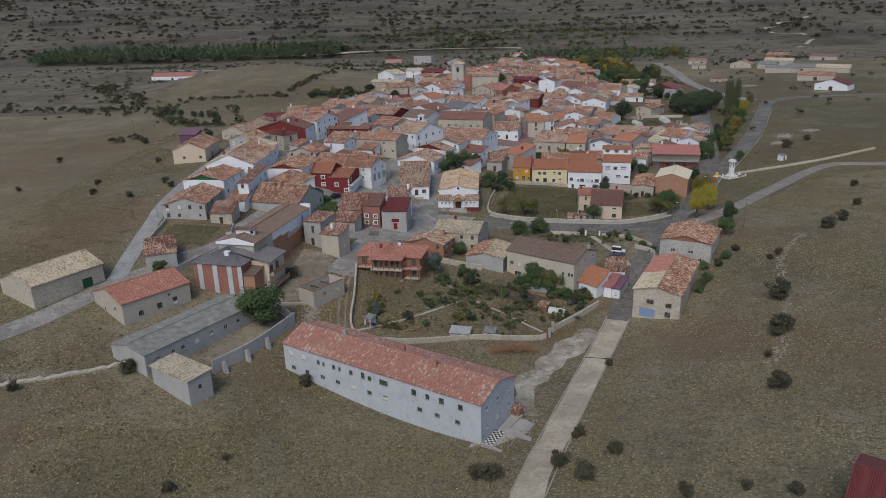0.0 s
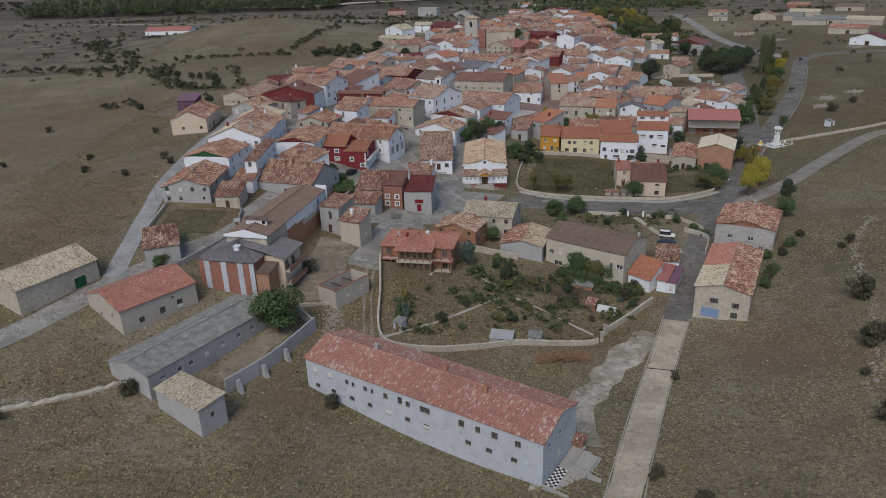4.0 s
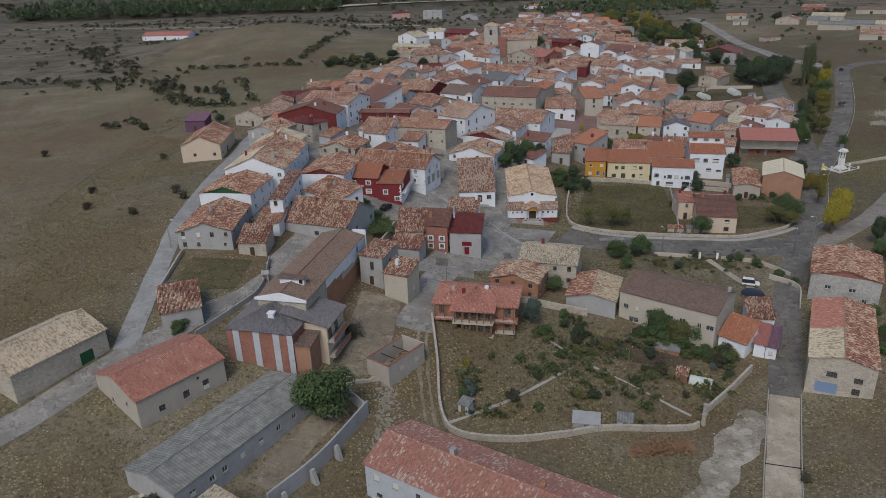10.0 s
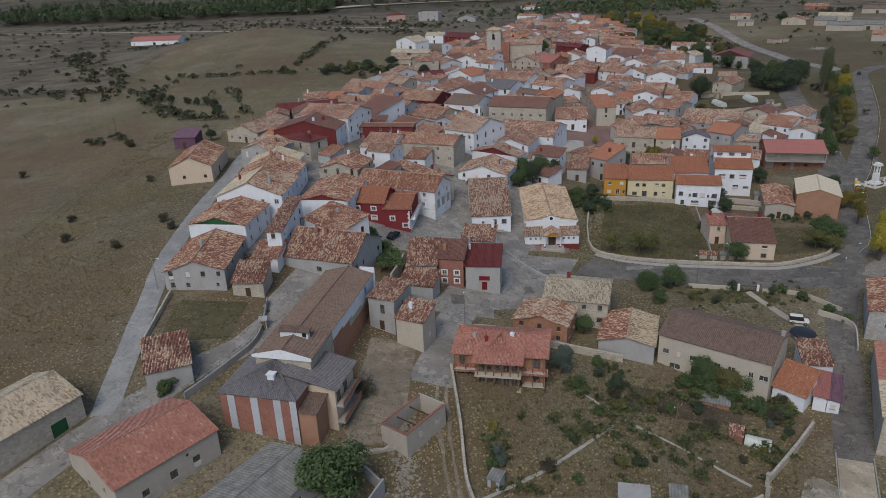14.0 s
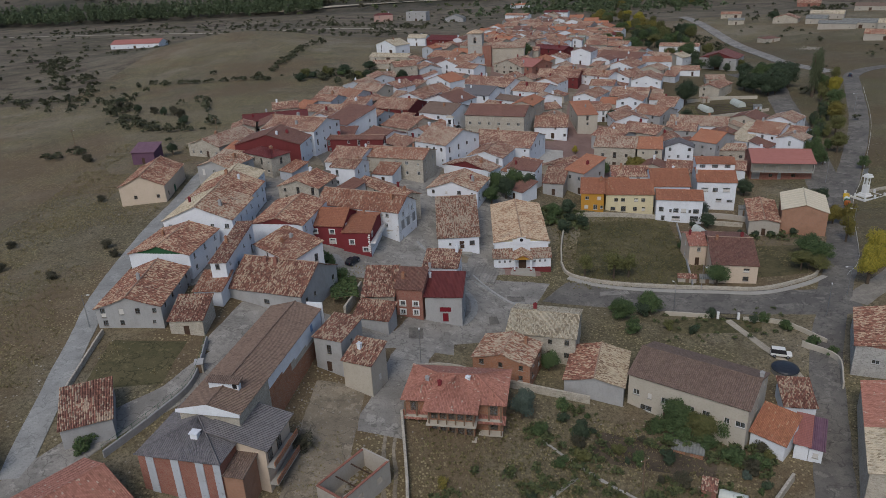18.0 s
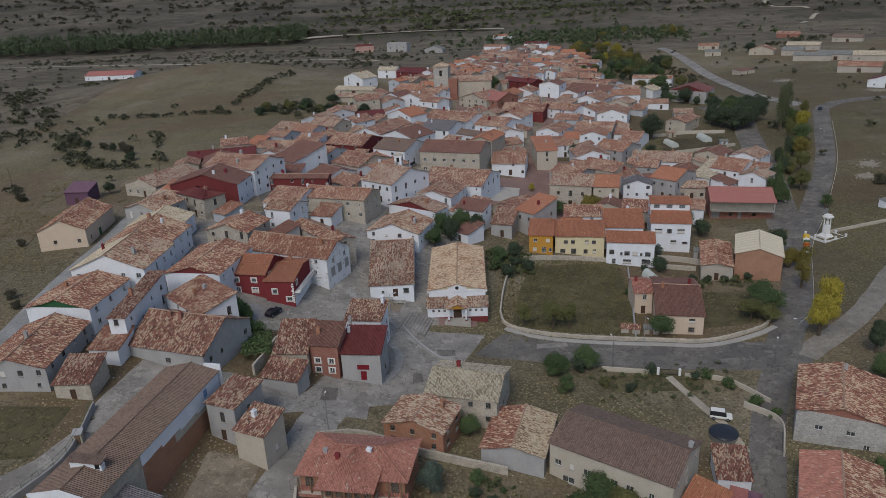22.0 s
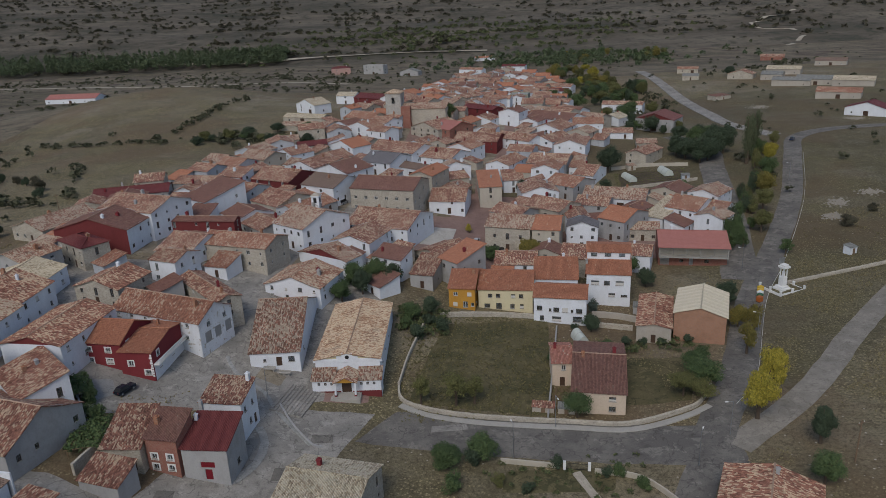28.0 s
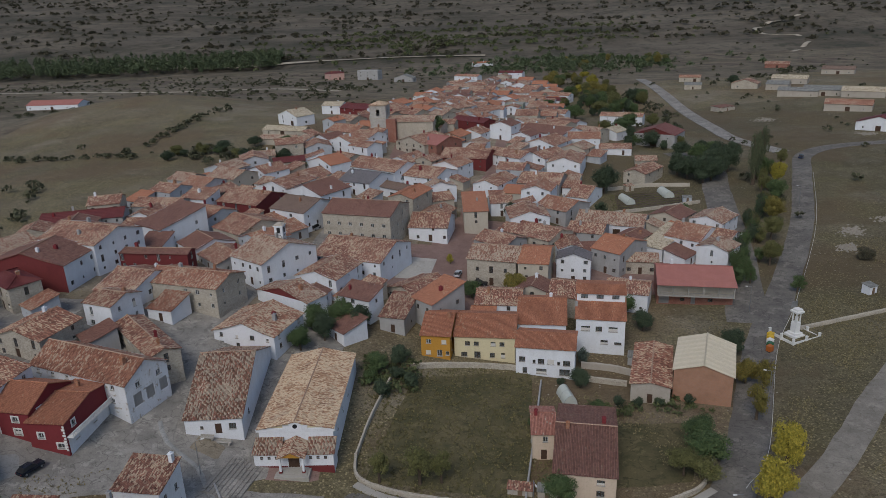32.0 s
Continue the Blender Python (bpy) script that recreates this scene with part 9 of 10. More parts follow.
car(-26.6, 202.3, 62, (0.015, 0.02, 0.03, 1), "dark blue hatchback parked on a concrete forecourt")
car(60.6, 169.3, -20, (0.7, 0.7, 0.66, 1), "old white off-road car parked in a garden", 1.75, 3.9, True)
car(46.8, 293.6, 75, (0.45, 0.47, 0.5, 1), "silver hatchback parked beside the square")
car(52.7, 287.9, -12, (0.02, 0.02, 0.022, 1), "black estate car parked under a yellow tree")
car(2.8, 322, 65, (0.4, 0.42, 0.44, 1), "grey van parked against a stone building", 1.8, 4.4, True)
car(133.6, 302, 70, (0.03, 0.03, 0.035, 1), "black car parked on the promenade")
car(198, 399, 55, (0.03, 0.05, 0.09, 1), "dark blue car on the open road")
car(28.5, 333, 70, (0.3, 0.33, 0.37, 1), "grey-blue van parked in a narrow street", 1.8, 4.4, True)


# ---- lamps, poles, small things ----
def street_lamp(x, y, rot, h=7.0, wood=False):
    t_ = thing("street_lamp", x, y, ground(x, y), rot, "slender grey street lamp with a curved arm", "street lamp", "street lamps")
    bm = bmesh.new()
    cyl(bm, 0, 0, -0.4, h, 0.08, 0.05, 8)
    part("pole", bm, t_, mat=METAL)
    part("arm", boxes((0, -0.03, h - 0.06, 1.1, 0.03, h)), t_, mat=METAL)
    part("lantern", boxes((0.9, -0.12, h - 0.14, 1.5, 0.12, h + 0.02), bevel=0.03), t_, mat=WHITEP)
    return t_


for x, y, r in ((45.4, 188.6, 100), (54.3, 196.6, -80), (105.5, 225.8, 150), (84.3, 189.4, 180), (-73.5, 170, 0), (-10.5, 165, 90), (76, 182, 60), (120, 268, 160), (168, 340, 160), (-1, 206, 30)):
    street_lamp(x, y, r)
for x, y, h in ((-134.5, 301, 8.5), (-83, 300, 8), (-60, 330, 8), (24, 136, 7), (100, 178, 8), (-12, 300, 7)):
    t_ = thing("utility_pole", x, y, ground(x, y), 25, "weathered wooden utility pole with a crossarm", "pole", "utility poles")
    bm = bmesh.new()
    cyl(bm, 0, 0, -0.6, h, 0.14, 0.09, 8)
    part("pole", bm, t_, mat=WOOD)
    part("crossarm", boxes((-0.8, -0.06, h - 0.7, 0.8, 0.06, h - 0.55)), t_, mat=WOOD)
    for s in (-0.7, 0, 0.7):
        bm = bmesh.new()
        cyl(bm, s, 0, h - 0.55, h - 0.35, 0.05, 0.03, 8)
        part("insulator", bm, t_, mat=WHITEP)
t_ = thing("covered_pool", 59.3, 164.6, ground(59.3, 164.6), 0, "round garden pool under a dark tarpaulin", "pool")
bm = bmesh.new()
cyl(bm, 0, 0, -0.3, 1.0, 2.4, 2.4, 24)
part("tank", bm, t_, mat=METAL)
bm = bmesh.new()
bmesh.ops.create_uvsphere(bm, u_segments=24, v_segments=8, radius=1.0, matrix=Matrix.Translation((0, 0, 0.9)) @ Matrix.Diagonal((2.55, 2.55, 0.7, 1)))
part("cover", bm, t_, mat=TARP)
t_ = thing("garden_gate", 55.8, 184.2, ground(55.8, 184.2), -12, "dark iron double gate with white pillars", "gate")
for s in (-2.1, 2.1):
    on(t_, "pillar", WHITEP, (s - 0.25, -0.25, -0.5, s + 0.25, 0.25, 1.6), bevel=0.02)
for s in (-1, 1):
    g_ = on(t_, "leaf", IRON, *[(s * (0.1 + k * 0.2) - 0.015, -0.02, 0.05, s * (0.1 + k * 0.2) + 0.015, 0.02, 1.3) for k in range(9)], (min(0, s * 1.85), -0.025, 0.1, max(0, s * 1.85), 0.025, 0.18), (min(0, s * 1.85), -0.025, 1.2, max(0, s * 1.85), 0.025, 1.28))


def arch_house(x, y, rot, w, l, h, mat, label):
    """A small plastic-covered tunnel."""
    t_ = thing("greenhouse", x, y, ground(x, y), rot, label, "greenhouse")
    verts, faces = [], []
    for j in range(9):
        for i in range(13):
            a = math.pi * i / 12
            verts.append((math.cos(a) * w / 2, -l / 2 + l * j / 8, math.sin(a) * h * (1 + 0.02 * (j % 2)) - 0.1))
    for j in range(8):
        for i in range(12):
            k = j * 13 + i
            faces.append((k, k + 1, k + 14, k + 13))
    faces += [tuple(range(12, -1, -1)), tuple(range(8 * 13, 9 * 13))]
    part("cover", mesh_of("cover", verts, faces, [mat], soft=False), t_)
    for j in (0, 4, 8):
        bm = bmesh.new()
        for i in range(12):
            a, b = (Vector((math.cos(math.pi * q / 12) * (w / 2 + 0.03), -l / 2 + l * j / 8, math.sin(math.pi * q / 12) * (h + 0.03) - 0.1)) for q in (i, i + 1))
            bmesh.ops.create_cone(bm, cap_ends=True, segments=5, radius1=0.03, radius2=0.03, depth=(b - a).length, matrix=Matrix.Translation((a + b) / 2) @ (b - a).to_track_quat("Z", "Y").to_matrix().to_4x4())
        part("hoop", bm, t_, mat=METAL)
    return t_


FILM = plain_mat("milky_plastic", (0.50, 0.53, 0.48, 1), 0.4)
arch_house(37.8, 134.6, 62, 2.4, 4.2, 1.5, FILM, "milky plastic garden tunnel on hoops")
arch_house(66.3, 231.5, 8, 2.8, 5, 2.2, FILM, "pale rounded plastic greenhouse beside a house")
arch_house(112, 356, 10, 3.2, 8, 2.2, FILM, "pale plastic vegetable tunnel")
arch_house(128, 361, 5, 3.6, 8, 2.4, FILM, "cream plastic greenhouse in vegetable plots")


def hut(x, y, rot, w, d, h, mat, rmat, label):
    t_ = thing("hut", x, y, ground(x, y), rot, label, "hut")
    on(t_, "wall", mat, (-w / 2, -d / 2, -0.6, w / 2, d / 2, h), bevel=0.02)
    slope("roof", t_, (-w / 2 - 0.15, -d / 2 - 0.2, h), (w / 2 + 0.15, -d / 2 - 0.2, h), (w / 2 + 0.15, d / 2 + 0.2, h + 0.35), (-w / 2 - 0.15, d / 2 + 0.2, h + 0.35), rmat, False)
    part("door", door_mesh(0.8, min(1.8, h - 0.1), WOOD), t_, loc=(0, -d / 2 - 0.035, 0))
    return t_


hut(-7.6, 123.6, -30, 2.0, 2.0, 1.8, WALLS["whitegrey"], ROOFS["fibre"], "small pale garden hut with a sheet roof")
hut(34.6, 136.2, -25, 2.2, 2.6, 1.6, WALLS["redbrick"], ROOFS["red"], "low rusty red garden shed")
hut(20.4, 122.6, -15, 2.6, 2.2, 1.5, WALLS["whitegrey"], ROOFS["fibre"], "low white well-house beside a garden wall")
hut(151.9, 270.5, 20, 2.6, 2.4, 2.2, WALLS["white"], ROOFS["fibre"], "white box-like hut on the pasture")
hut(53, 202.6, -14, 4.2, 1.6, 1.3, WALLS["render"], ROOFS["red"], "low lean-to with weathered tiles in a meadow")
hut(57.4, 201.6, -14, 3.2, 1.6, 1.3, WALLS["render"], ROOFS["fibre"], "low lean-to with grey sheets in a meadow")
hut(84.5, 246, -20, 3.0, 2.4, 2.2, WALLS["grey"], ROOFS["fibre"], "grey lean-to hut behind terraced houses")
hut(-49.3, 157.6, 8, 1.3, 1.1, 1.9, WALLS["cream"], ROOFS["grey"], "small grey-green metering kiosk")
t_ = thing("wood_pile", 25, 116.4, ground(25, 116.4), 6, "heap of split orange-brown firewood on gravel", "wood")
wr = random.Random(3)
bm = bmesh.new()
for k in range(700):
    px_ = wr.uniform(-6.0, 6.0)
    lim = 1.5 * (1 - (px_ / 6.2) ** 2)
    q = Vector((px_, wr.gauss(0, 0.9), wr.uniform(0, max(0.1, lim))))
    m_ = Matrix.Translation(q) @ Euler((wr.uniform(0, 6), wr.uniform(0, 6), wr.uniform(0, 6))).to_matrix().to_4x4()
    bmesh.ops.create_cone(bm, cap_ends=True, segments=5, radius1=0.11, radius2=0.1, depth=0.5, matrix=m_)
tagged(part("logs", bm, t_, mat=plain_mat("split_wood", (0.27, 0.165, 0.10, 1), 0.85, 0, 0.6, 5)), kind="stuff")
for x, y, h in ((34.3, 122.7, 2.2), (35.4, 125.2, 2.4)):
    t_ = thing("gate_pillar", x, y, ground(x, y), 35, "pale stone gate pillar at a garden entrance", "pillar", "garden gate pillars")
    on(t_, "shaft", WALLS["stone"], (-0.28, -0.28, -0.6, 0.28, 0.28, h), bevel=0.03)
    on(t_, "cap", CONCRETE, (-0.36, -0.36, h, 0.36, 0.36, h + 0.15), bevel=0.02)
BLACKP = plain_mat("black_tile", (0.03, 0.03, 0.03, 1), 0.5)
t_ = thing("checkered_terrace", 19.7, 82.8, ground(21, 81), 57, "concrete terrace with a black and white checkered edge", "terrace")
on(t_, "slab", CONCRETE, (-6, -5.2, -2.5, 4.5, -0.15, 0.35))
for k in range(16):
    a = -0.5 - (k // 2) * 0.6
    on(t_, "edge_tile", WHITEP if (k + k // 2) % 2 else BLACKP, (-6.03, a - 0.6, -0.25 + (k % 2) * 0.3, -6.003, a, 0.05 + (k % 2) * 0.3))
for k in range(8):
    on(t_, "rail_post", METAL, (-5.9 + k * 1.45, -5.15, 0.35, -5.85 + k * 1.45, -5.1, 1.25))
on(t_, "handrail", METAL, (-5.95, -5.16, 1.25, 4.4, -5.09, 1.3))
for k in range(6):
    on(t_, "step", CONCRETE, (4.5 + k * 0.3, -3.2, -2.5, 4.8 + k * 0.3, -0.3, 0.25 - k * 0.18))
steps = thing("ramp_steps", 4.7, 206.3, ground(4.7, 206.3) - 0.1, -48, "bank of long shallow concrete steps beside the chapel", "steps")
for k in range(9):
    on(steps, "step", PALEASPHALT, (-3.6 + k * 0.75, -5.2, -1.8, -2.85 + k * 0.75, 4.6 - k * 0.12, 0.9 - k * 0.13), rz=radians(32), bevel=0.02)
stone_wall([(1.7, 204.1), (5.2, 198.0), (9.5, 192.5), (11.1, 192.1)], 0.5, 0.35, "low concrete kerb wall beside steps", "grey", top=0.0)
ribbon("kerb_3", [(-11.6, 218.2), (-8.8, 213.2), (-2.0, 207.6), (1.2, 202.4), (9.2, 192.4)], 0.9, GREYSLAB, "worn concrete pavement along a street", 0.2, category="pavement", ragged=0.0)
ribbon("pavement_2", [(-0.9, 196.6), (1.1, 192.3), (0.8, 186.6), (-1.6, 181.9), (-3.3, 180.7)], 1.6, GREYSLAB, "cracked pavement round a house corner", 0.22, category="pavement", ragged=0.2)
patch("chapel_forecourt", [(7.8, 205.6), (20.3, 205.6), (20.3, 210.4), (7.8, 210.4)], PAVING, "pale reddish tiled forecourt of the chapel", 0.2, rough=0.0)
patch("white_house_forecourt", [(-6.5, 212), (2, 208.5), (3, 214), (-5, 218)], EARTH, "bare forecourt of the low white house", 0.14, rough=0.3)
patch("car_yard", [(-37.4, 205.7), (-29.6, 207.4), (-26.0, 201.3), (-32.3, 194.6)], GREYSLAB, "cracked concrete yard with damp stains", 0.14, rough=0.2)
stone_wall([(-26.0, 179.0), (-24.6, 184.6), (-23.6, 190.4)], 2.4, 0.5, "tall rubble wall round a vine yard")
stone_wall([(-27.9, 190.0), (-31.5, 195.2), (-34.8, 200.4)], 1.4, 0.35, "whitewashed yard wall beside concrete", "whitegrey")
for x, y in ((-2.3, 215.0), (0.9, 214.2)):
    t_ = thing("bench", x, y, ground(x, y) + 0.1, -10, "pale stone bench in front of a low house", "bench", "street benches")
    on(t_, "seat", CONCRETE, (-1.3, -0.28, 0.42, 1.3, 0.28, 0.54), bevel=0.02)
    on(t_, "backrest", CONCRETE, (-1.3, 0.22, 0.6, 1.3, 0.3, 0.95), bevel=0.02)
    for sx in (-0.95, 0.95):
        on(t_, "leg", CONCRETE, (sx - 0.12, -0.22, -0.1, sx + 0.12, 0.3, 0.42))
fence = thing("fence", -50.5, 152, 0, 0, "green wire fence on posts above an enclosure wall", "fence")
pts = along([(-58.5, 137.5), (-52.9, 146.5), (-49.6, 154), (-50.2, 166)], 2.2)
for q, r in zip(pts, pts[1:]):
    z0, z1 = ground(q.x, q.y) + 1.25, ground(r.x, r.y) + 1.25
    bm = bmesh.new()
    cyl(bm, q.x + 50.5, q.y - 152, z0 - 0.3, z0 + 1.1, 0.03, 0.03, 6)
    part("post", bm, fence, mat=GREENP)
    for hgt in (0.35, 1.0):
        a, b = Vector((q.x + 50.5, q.y - 152, z0 + hgt)), Vector((r.x + 50.5, r.y - 152, z1 + hgt))
        bm = bmesh.new()
        bmesh.ops.create_cone(bm, cap_ends=True, segments=5, radius1=0.025, radius2=0.025, depth=(b - a).length, matrix=Matrix.Translation((a + b) / 2) @ (b - a).to_track_quat("Z", "Y").to_matrix().to_4x4())
        part("rail", bm, fence, mat=GREENP)
ribbon("pavement_1", [(25, 205.8), (29.9, 202.6), (39.4, 199.6), (56.8, 196.2), (68, 194), (78.6, 196.5), (84.5, 199.5)], 1.5, CONCRETE, "narrow concrete pavement along a curved wall", 0.22, category="pavement", ragged=0.0)
ribbon("path_1", [(-11, 120), (0.6, 127.2), (9, 134), (14.3, 138.5)], 0.7, CONCRETE, "narrow concrete garden path", 0.1, category="path")
ribbon("path_2", [(9.6, 146.5), (16.6, 139.5), (24.9, 133), (33, 125.2)], 0.6, CONCRETE, "narrow pale garden kerb path", 0.1, category="path")
ribbon("path_3", [(55.5, 183.5), (57.5, 177), (60.5, 168), (61.5, 160)], 1.6, GRAVEL, "two-wheel gravel drive in a garden", 0.1, category="path")
ribbon("edge_line_1", [(89.5, 199), (98.2, 209.5), (118, 248), (133.5, 271), (164, 320.5), (191.5, 376)], 0.16, WHITEP, "white painted edge line of a road", 0.17, category="road marking", ragged=0.0)
kl = along([(22.5, 60.1), (29.9, 79.4), (37.2, 97.3), (41, 106.1), (52, 130.5)])
for nm_, off_ in (("kerb_1", 2.75), ("kerb_2", -2.75)):
    ribbon(nm_, [(q.x + off_ * 0.91, q.y - off_ * 0.41) for q in kl[::6]], 0.3, CONCRETE, "pale concrete kerb of a lane", 0.2, category="kerb", ragged=0.0)
ribbon("drain", [(40.6, 112.0), (46.0, 109.6)], 0.35, IRON, "dark drainage grating across the lane", 0.12, category="drain", ragged=0.0)
far_tracks = [[(-420, 1120), (-200, 1095), (0, 1110), (120, 1085)], [(-500, 860), (-300, 830), (-180, 780), (-100, 760), (-30, 700)], [(620, 1250), (520, 1180), (560, 1100), (500, 1020)]]
ribbon("road_8", [(222, 720), (216.8, 673.9), (209.0, 601.0), (201.0, 538.1), (193.3, 485.4), (188.5, 446.3), (196, 412)], 8, PALEASPHALT, "faded asphalt road that runs on past pasture", 0.3)
for k, pts_ in enumerate(far_tracks):
    ribbon(f"track_{k + 2}", pts_, 5, GRAVEL, "pale dirt track in the distance", 0.25, category="track")

# ---- corner of a farm building beside the lower field, vine yards, rough track ----
house("barn", 68.8, 42.4, ground(66, 46) - 0.5, -37, 16, 12, 4.6, "x", "grey", "maroon", "grey barn with a dark red sheet roof", front=[], left=[], right=[], chimneys=[])


def arbour(x, y, rot, w, d, h, label):
    """A vine trained flat over posts and wires."""
    t_ = thing("vine_arbour", x, y, ground(x, y), rot, label, "arbour")
    for sx in (-1, 1):
        for sy in (-1, 1):
            bm = bmesh.new()
            cyl(bm, sx * w * 0.45, sy * d * 0.45, -0.4, h, 0.08, 0.07, 8)
            part("post", bm, t_, mat=WOOD)
    for k in range(5):
        part("rail", boxes((-w / 2, -d / 2 + d * k / 4 - 0.04, h - 0.1, w / 2, -d / 2 + d * k / 4 + 0.04, h)), t_, mat=WOOD)
    rg = random.Random(int(x * 9))
    verts, faces = [], []
    for _ in range(1500):
        q = Vector((rg.uniform(-0.53, 0.53) * w, rg.uniform(-0.53, 0.53) * d, h + rg.gauss(0.1, 0.22)))
        u, v = (Vector((rg.gauss(0, 1), rg.gauss(0, 1), rg.gauss(0, 0.5))).normalized() * rg.uniform(0.15, 0.34) for _ in range(2))
        o = len(verts)
        verts += [q - u, q + v, q + u, q - v]
        faces += [(o, o + 1, o + 2), (o, o + 2, o + 3)]
    part("vine", mesh_of("vine", verts, faces, [LEAVES["green"]]), t_, "dense green vine leaves")


arbour(-34.6, 199.8, 35, 5.5, 7.5, 1.9, "green vine over posts in a walled yard")
arbour(-27.0, 187.6, 10, 5.4, 9.5, 1.9, "broad green vine arbour beside a street wall")
for k, off in enumerate((-0.8, 0.8)):
    ribbon(f"wheel_track_{k + 1}", [(-9 + off, 166), (-14.5 + off, 152), (-15.5 + off, 142), (-15 + off, 132), (-14 + off, 122), (-12 + off, 112)], 0.7, EARTH, "pale wheel rut of an unpaved lane", 0.05, category="track", ragged=0.5)
hut(13.5, 122.4, -12, 4.6, 3.0, 1.2, WALLS["grey"], ROOFS["grey"], "low roofless concrete pen in a garden")
bin_ = hut(34.2, 145.0, -25, 5.0, 2.2, 0.9, WALLS["brick"], ROOFS["fibre"], "low brick cold frame below a long house")


# ---- yard at the gable end of the long white barn: outside stair, terrace walls, chequered paving ----
def gable_end(u, v):
    """A place in the yard: u out from the gable, v along it from the valley corner."""
    a = math.radians(-33)
    x, y = 23.6 + u, v - 6.0
    return -0.1 + x * math.cos(a) - y * math.sin(a), 95.7 + x * math.sin(a) + y * math.cos(a)


def yard_wall(u0, v0, u1, v1, tall, label):
    """A thin rendered wall with a coping and a pipe rail on posts."""
    (xa, ya), (xb, yb) = gable_end(u0, v0), gable_end(u1, v1)
    run = math.hypot(xb - xa, yb - ya)
    z = min(ground(xa, ya), ground(xb, yb))
    t_ = thing("yard_wall", xa, ya, z, math.degrees(math.atan2(yb - ya, xb - xa)), label, "wall")
    rise = abs(ground(xa, ya) - ground(xb, yb)) + tall
    part("wall", boxes((0, -0.13, -0.4, run, 0.13, rise)), t_, mat=WALLS["grey"])
    part("coping", boxes((-0.05, -0.18, rise, run + 0.05, 0.18, rise + 0.08)), t_, mat=CONCRETE)
    n_ = max(2, int(run / 1.4) + 1)
    for k in range(n_):
        bm = bmesh.new()
        cyl(bm, 0.1 + (run - 0.2) * k / (n_ - 1), 0, rise + 0.05, rise + 0.85, 0.025, 0.025, 6)
        part("rail_post", bm, t_, mat=CONCRETE)
    part("handrail", boxes((0, -0.03, rise + 0.82, run, 0.03, rise + 0.88)), t_, mat=CONCRETE)


yard_wall(1.9, 5.2, 1.9, 11.6, 0.5, "grey rendered wall beside an outside stair with a pipe rail")
yard_wall(2.1, 5.2, 7.4, 4.6, 0.5, "low grey terrace wall with a pipe rail beside a barn")
yard_wall(0.3, -0.5, 4.6, -0.9, 0.2, "low pale kerb wall with a thin rail along a barn yard")
gx_, gy_ = gable_end(0.05, 5.2)
t_ = thing("outside_stair", gx_, gy_, ground(gx_, gy_), 57, "grey concrete outside stair along a barn gable", "stair")
climb = max(0.6, ground(*gable_end(0.9, 11.4)) - ground(gx_, gy_))
for k in range(9):
    part("step", boxes((k * 0.68, -1.75, -0.5, (k + 1) * 0.68, 0, 0.12 + climb * k / 8)), t_, mat=CONCRETE)
gx_, gy_ = gable_end(0.15, 0.2)
t_ = thing("chequered_paving", gx_, gy_, max(ground(*gable_end(1, 0.4)), ground(*gable_end(1, 4.6))) + 0.2, -33, "black and white chequered tile paving beside a barn gable", "paving")
DARKTILE = plain_mat("dark_floor_tile", (0.03, 0.03, 0.032, 1), 0.5, 0, 0.2, 3)
PALETILE = plain_mat("white_floor_tile", (0.6, 0.6, 0.58, 1), 0.5, 0, 0.2, 3)
part("slab", boxes((-0.04, -0.04, -0.9, 1.84, 4.84, -0.004)), t_, mat=CONCRETE)
for i in range(4):
    for k in range(11):
        part("tile", boxes((i * 0.44 + 0.01, k * 0.44 + 0.01, -0.002, i * 0.44 + 0.43, k * 0.44 + 0.43, 0.03)), t_, mat=(DARKTILE, PALETILE)[(i + k) % 2])
gx_, gy_ = gable_end(0.9, 11.6)
hut(gx_, gy_, -33, 1.7, 1.6, 2.2, WALLS["redbrick"], ROOFS["red"], "small lean-to porch with red tiles at a barn corner")


FIELDSTONE = plain_mat("weathered_limestone", (0.27, 0.245, 0.205, 1), 0.95, 0, 0.6, 1.5)


def stones(name, spots, label):
    """Loose field stones, joined."""
    rg = random.Random(len(spots))
    verts, faces = [], []
    for x, y, s in spots:
        z = ground(x, y)
        o = len(verts)
        a = rg.uniform(0, 6.283)
        for k in range(5):
            r = s * rg.uniform(0.7, 1.2)
            verts.append((x + math.cos(a + k * 1.257) * r, y + math.sin(a + k * 1.257) * r, z - 0.05))
        verts.append((x + rg.uniform(-0.3, 0.3) * s, y + rg.uniform(-0.3, 0.3) * s, z + s * rg.uniform(0.5, 0.9)))
        faces += [(o + k, o + (k + 1) % 5, o + 5) for k in range(5)]
    tagged(new(name, mesh_of(name, verts, faces, [FIELDSTONE])), label, "stones", kind="stuff")


rg = random.Random(77)
sp_ = [(rg.gauss(-21.5, 1.2), rg.uniform(112, 140), rg.uniform(0.12, 0.5)) for _ in range(500)] + [(rg.uniform(-33, -17), rg.uniform(126, 160), rg.uniform(0.08, 0.3)) for _ in range(500)]
while len(sp_) < 5200:
    x, y = rg.uniform(-80, 120), 45 + 130 * rg.random() ** 1.3
    if noise.noise((x / 18, y / 18, 6.5)) > 0.05 and free(x, y, 12):
        sp_.append((x, y, rg.uniform(0.06, 0.26)))
for q in along([(-80, 92), (-66, 95), (-56, 98), (-48, 101)], 0.4) + along([(72, 92), (80, 104), (88, 122), (98, 148), (112, 166)], 0.5):
    for _ in range(3):
        sp_.append((q.x + rg.gauss(0, 0.7), q.y + rg.gauss(0, 0.7), rg.uniform(0.1, 0.38)))
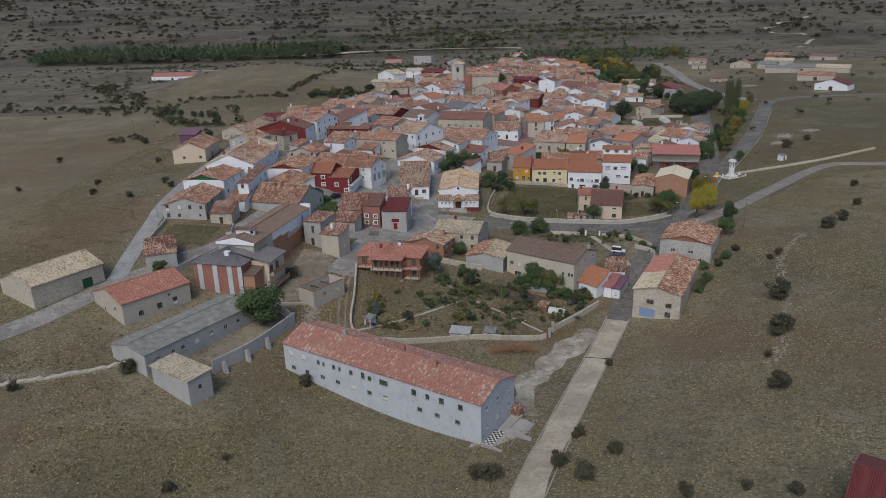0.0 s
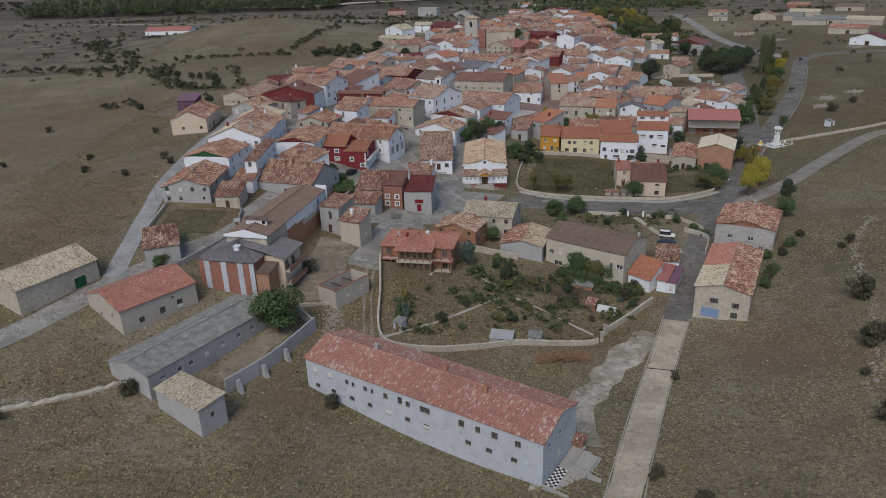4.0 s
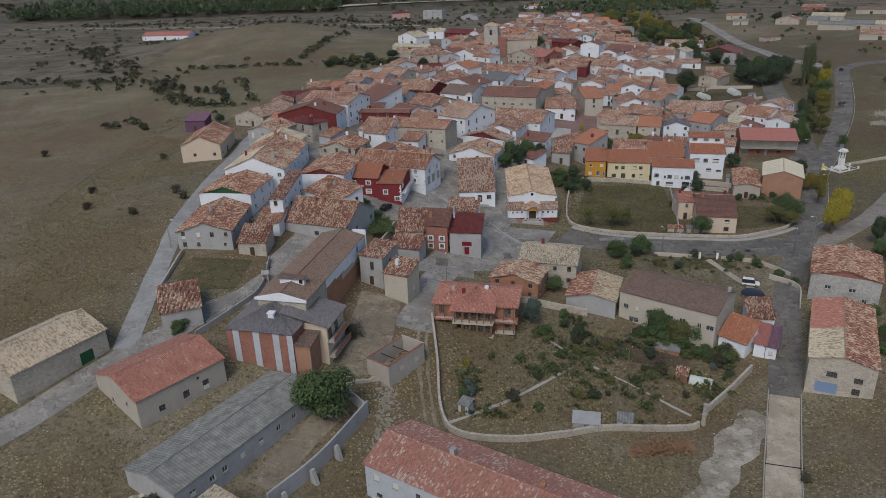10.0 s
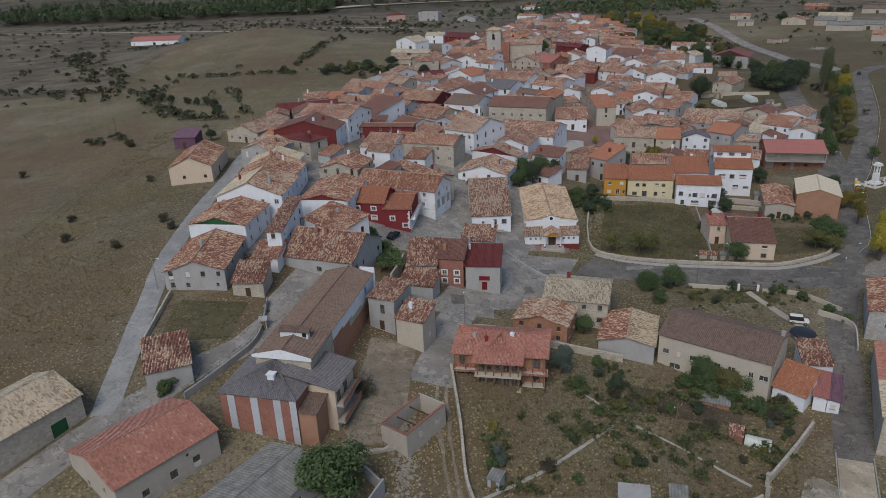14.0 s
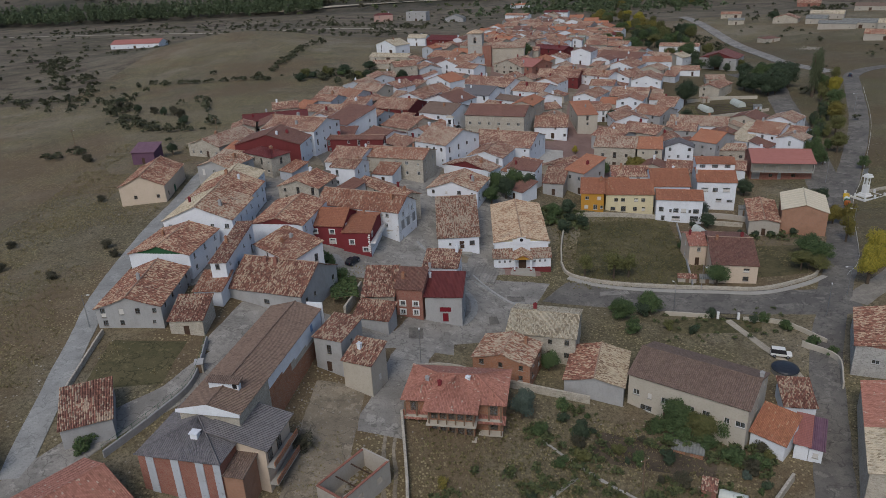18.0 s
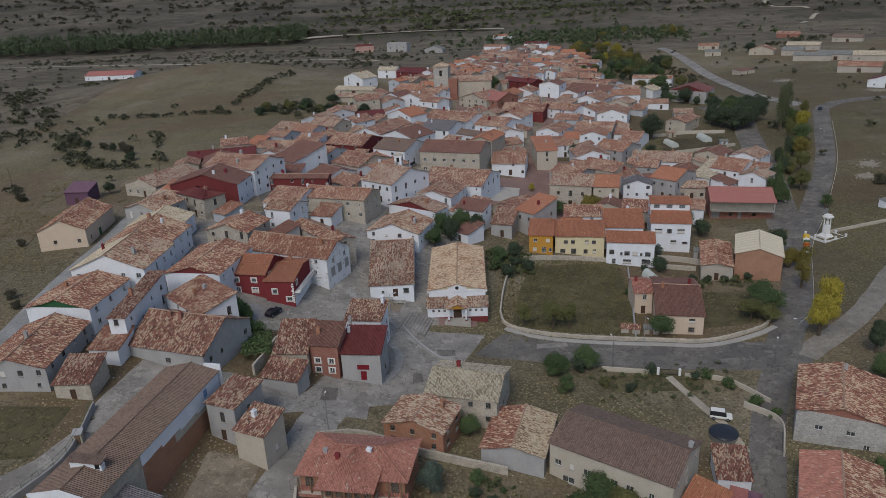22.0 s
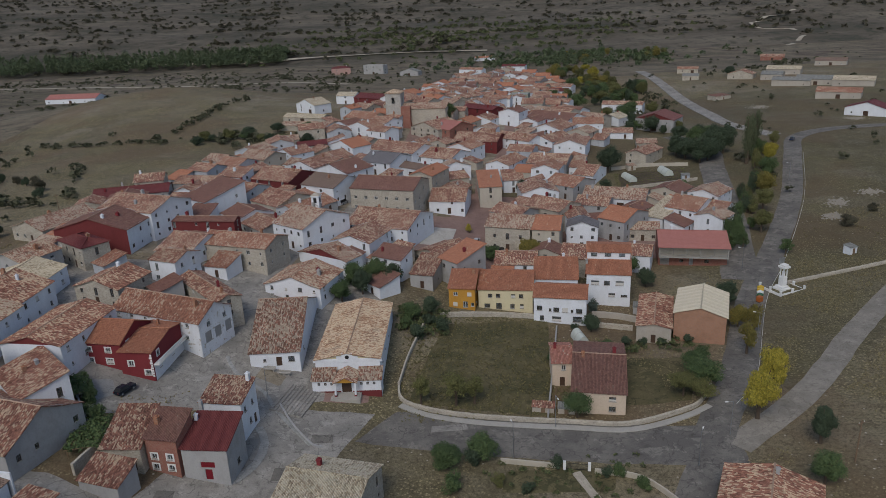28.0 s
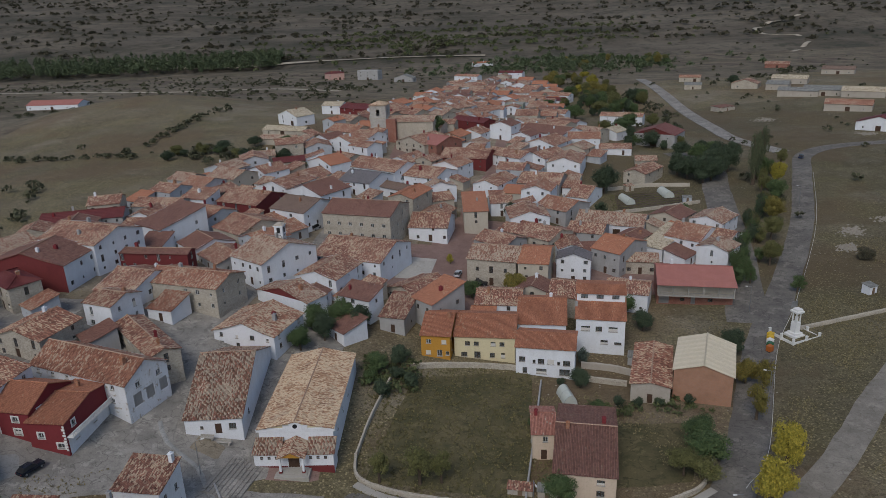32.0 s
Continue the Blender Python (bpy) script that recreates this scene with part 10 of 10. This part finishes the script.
for cx, cy, rr in ((171, 312, 3.5), (186, 318, 3.0), (163, 300, 2.5), (228, 500, 6), (250, 440, 4)):
    sp_ += [(cx + rg.gauss(0, rr * 0.5), cy + rg.gauss(0, rr * 0.5), rg.uniform(0.2, 0.7)) for _ in range(140)]
stones("field_stones", sp_, "loose pale grey stones over dry pasture")
hut(224, 548, 20, 12, 8, 2.6, WALLS["stone"], ROOFS["brownred"], "ruined stone shelter with a rusty roof on pasture")
hut(116, 368, 12, 3.4, 2.4, 2.0, WALLS["stone"], ROOFS["mixed"], "small stone garden hut beside vegetable plots")
hut(133, 352, -8, 3.0, 2.2, 2.0, WALLS["whitegrey"], ROOFS["fibre"], "white garden hut beside vegetable plots")
rows_ = [(105 + 30 * u + 0.4 * k, 347.5 + 2.4 * k + 3 * u + 0.1 * (int(u * 97) % 5), 1.2) for k in range(7) for u in (j / 60 for j in range(60))]
tufts("vegetable_rows", rows_, "olive", 0.35, "rows of green vegetables on dark soil", 5)

gp = random.Random(31)
gs_ = []
while len(gs_) < 330:
    x, y = gp.uniform(-9, 48), gp.uniform(122, 158)
    if (-15 < x < 7 and y > 139) or y > 156 - max(0, x - 14) * 0.33 or y < 122 + max(0, x - 30) * 0.7:
        continue
    if noise.noise((x / 7, y / 7, 3.3)) > 0.02:
        r = gp.uniform(0.3, 1.1)
        gs_.append((x, y, r, r * gp.uniform(1.0, 1.8)))
scrub("garden_plants", gs_, "garden", "mixed green shrubs and rank plants in kitchen gardens")
gs_ = [(gp.uniform(40, 68), gp.uniform(176, 187), gp.uniform(0.3, 0.8), gp.uniform(0.5, 1.2)) for _ in range(45)] + [(gp.uniform(70, 92), gp.uniform(224, 229), gp.uniform(0.5, 1.2), gp.uniform(0.8, 1.8)) for _ in range(40)] + [(gp.uniform(24, 36), gp.uniform(232, 246), gp.uniform(0.5, 1.4), gp.uniform(0.8, 2.2)) for _ in range(60)] + [(gp.uniform(86, 100), gp.uniform(205, 240), gp.uniform(0.3, 0.9), gp.uniform(0.5, 1.2)) for _ in range(40)]
scrub("plot_plants", [q for q in gs_ if (int(q[0] // 1), int(q[1] // 1)) not in LANES], "garden", "low green shrubs along plots and walls")
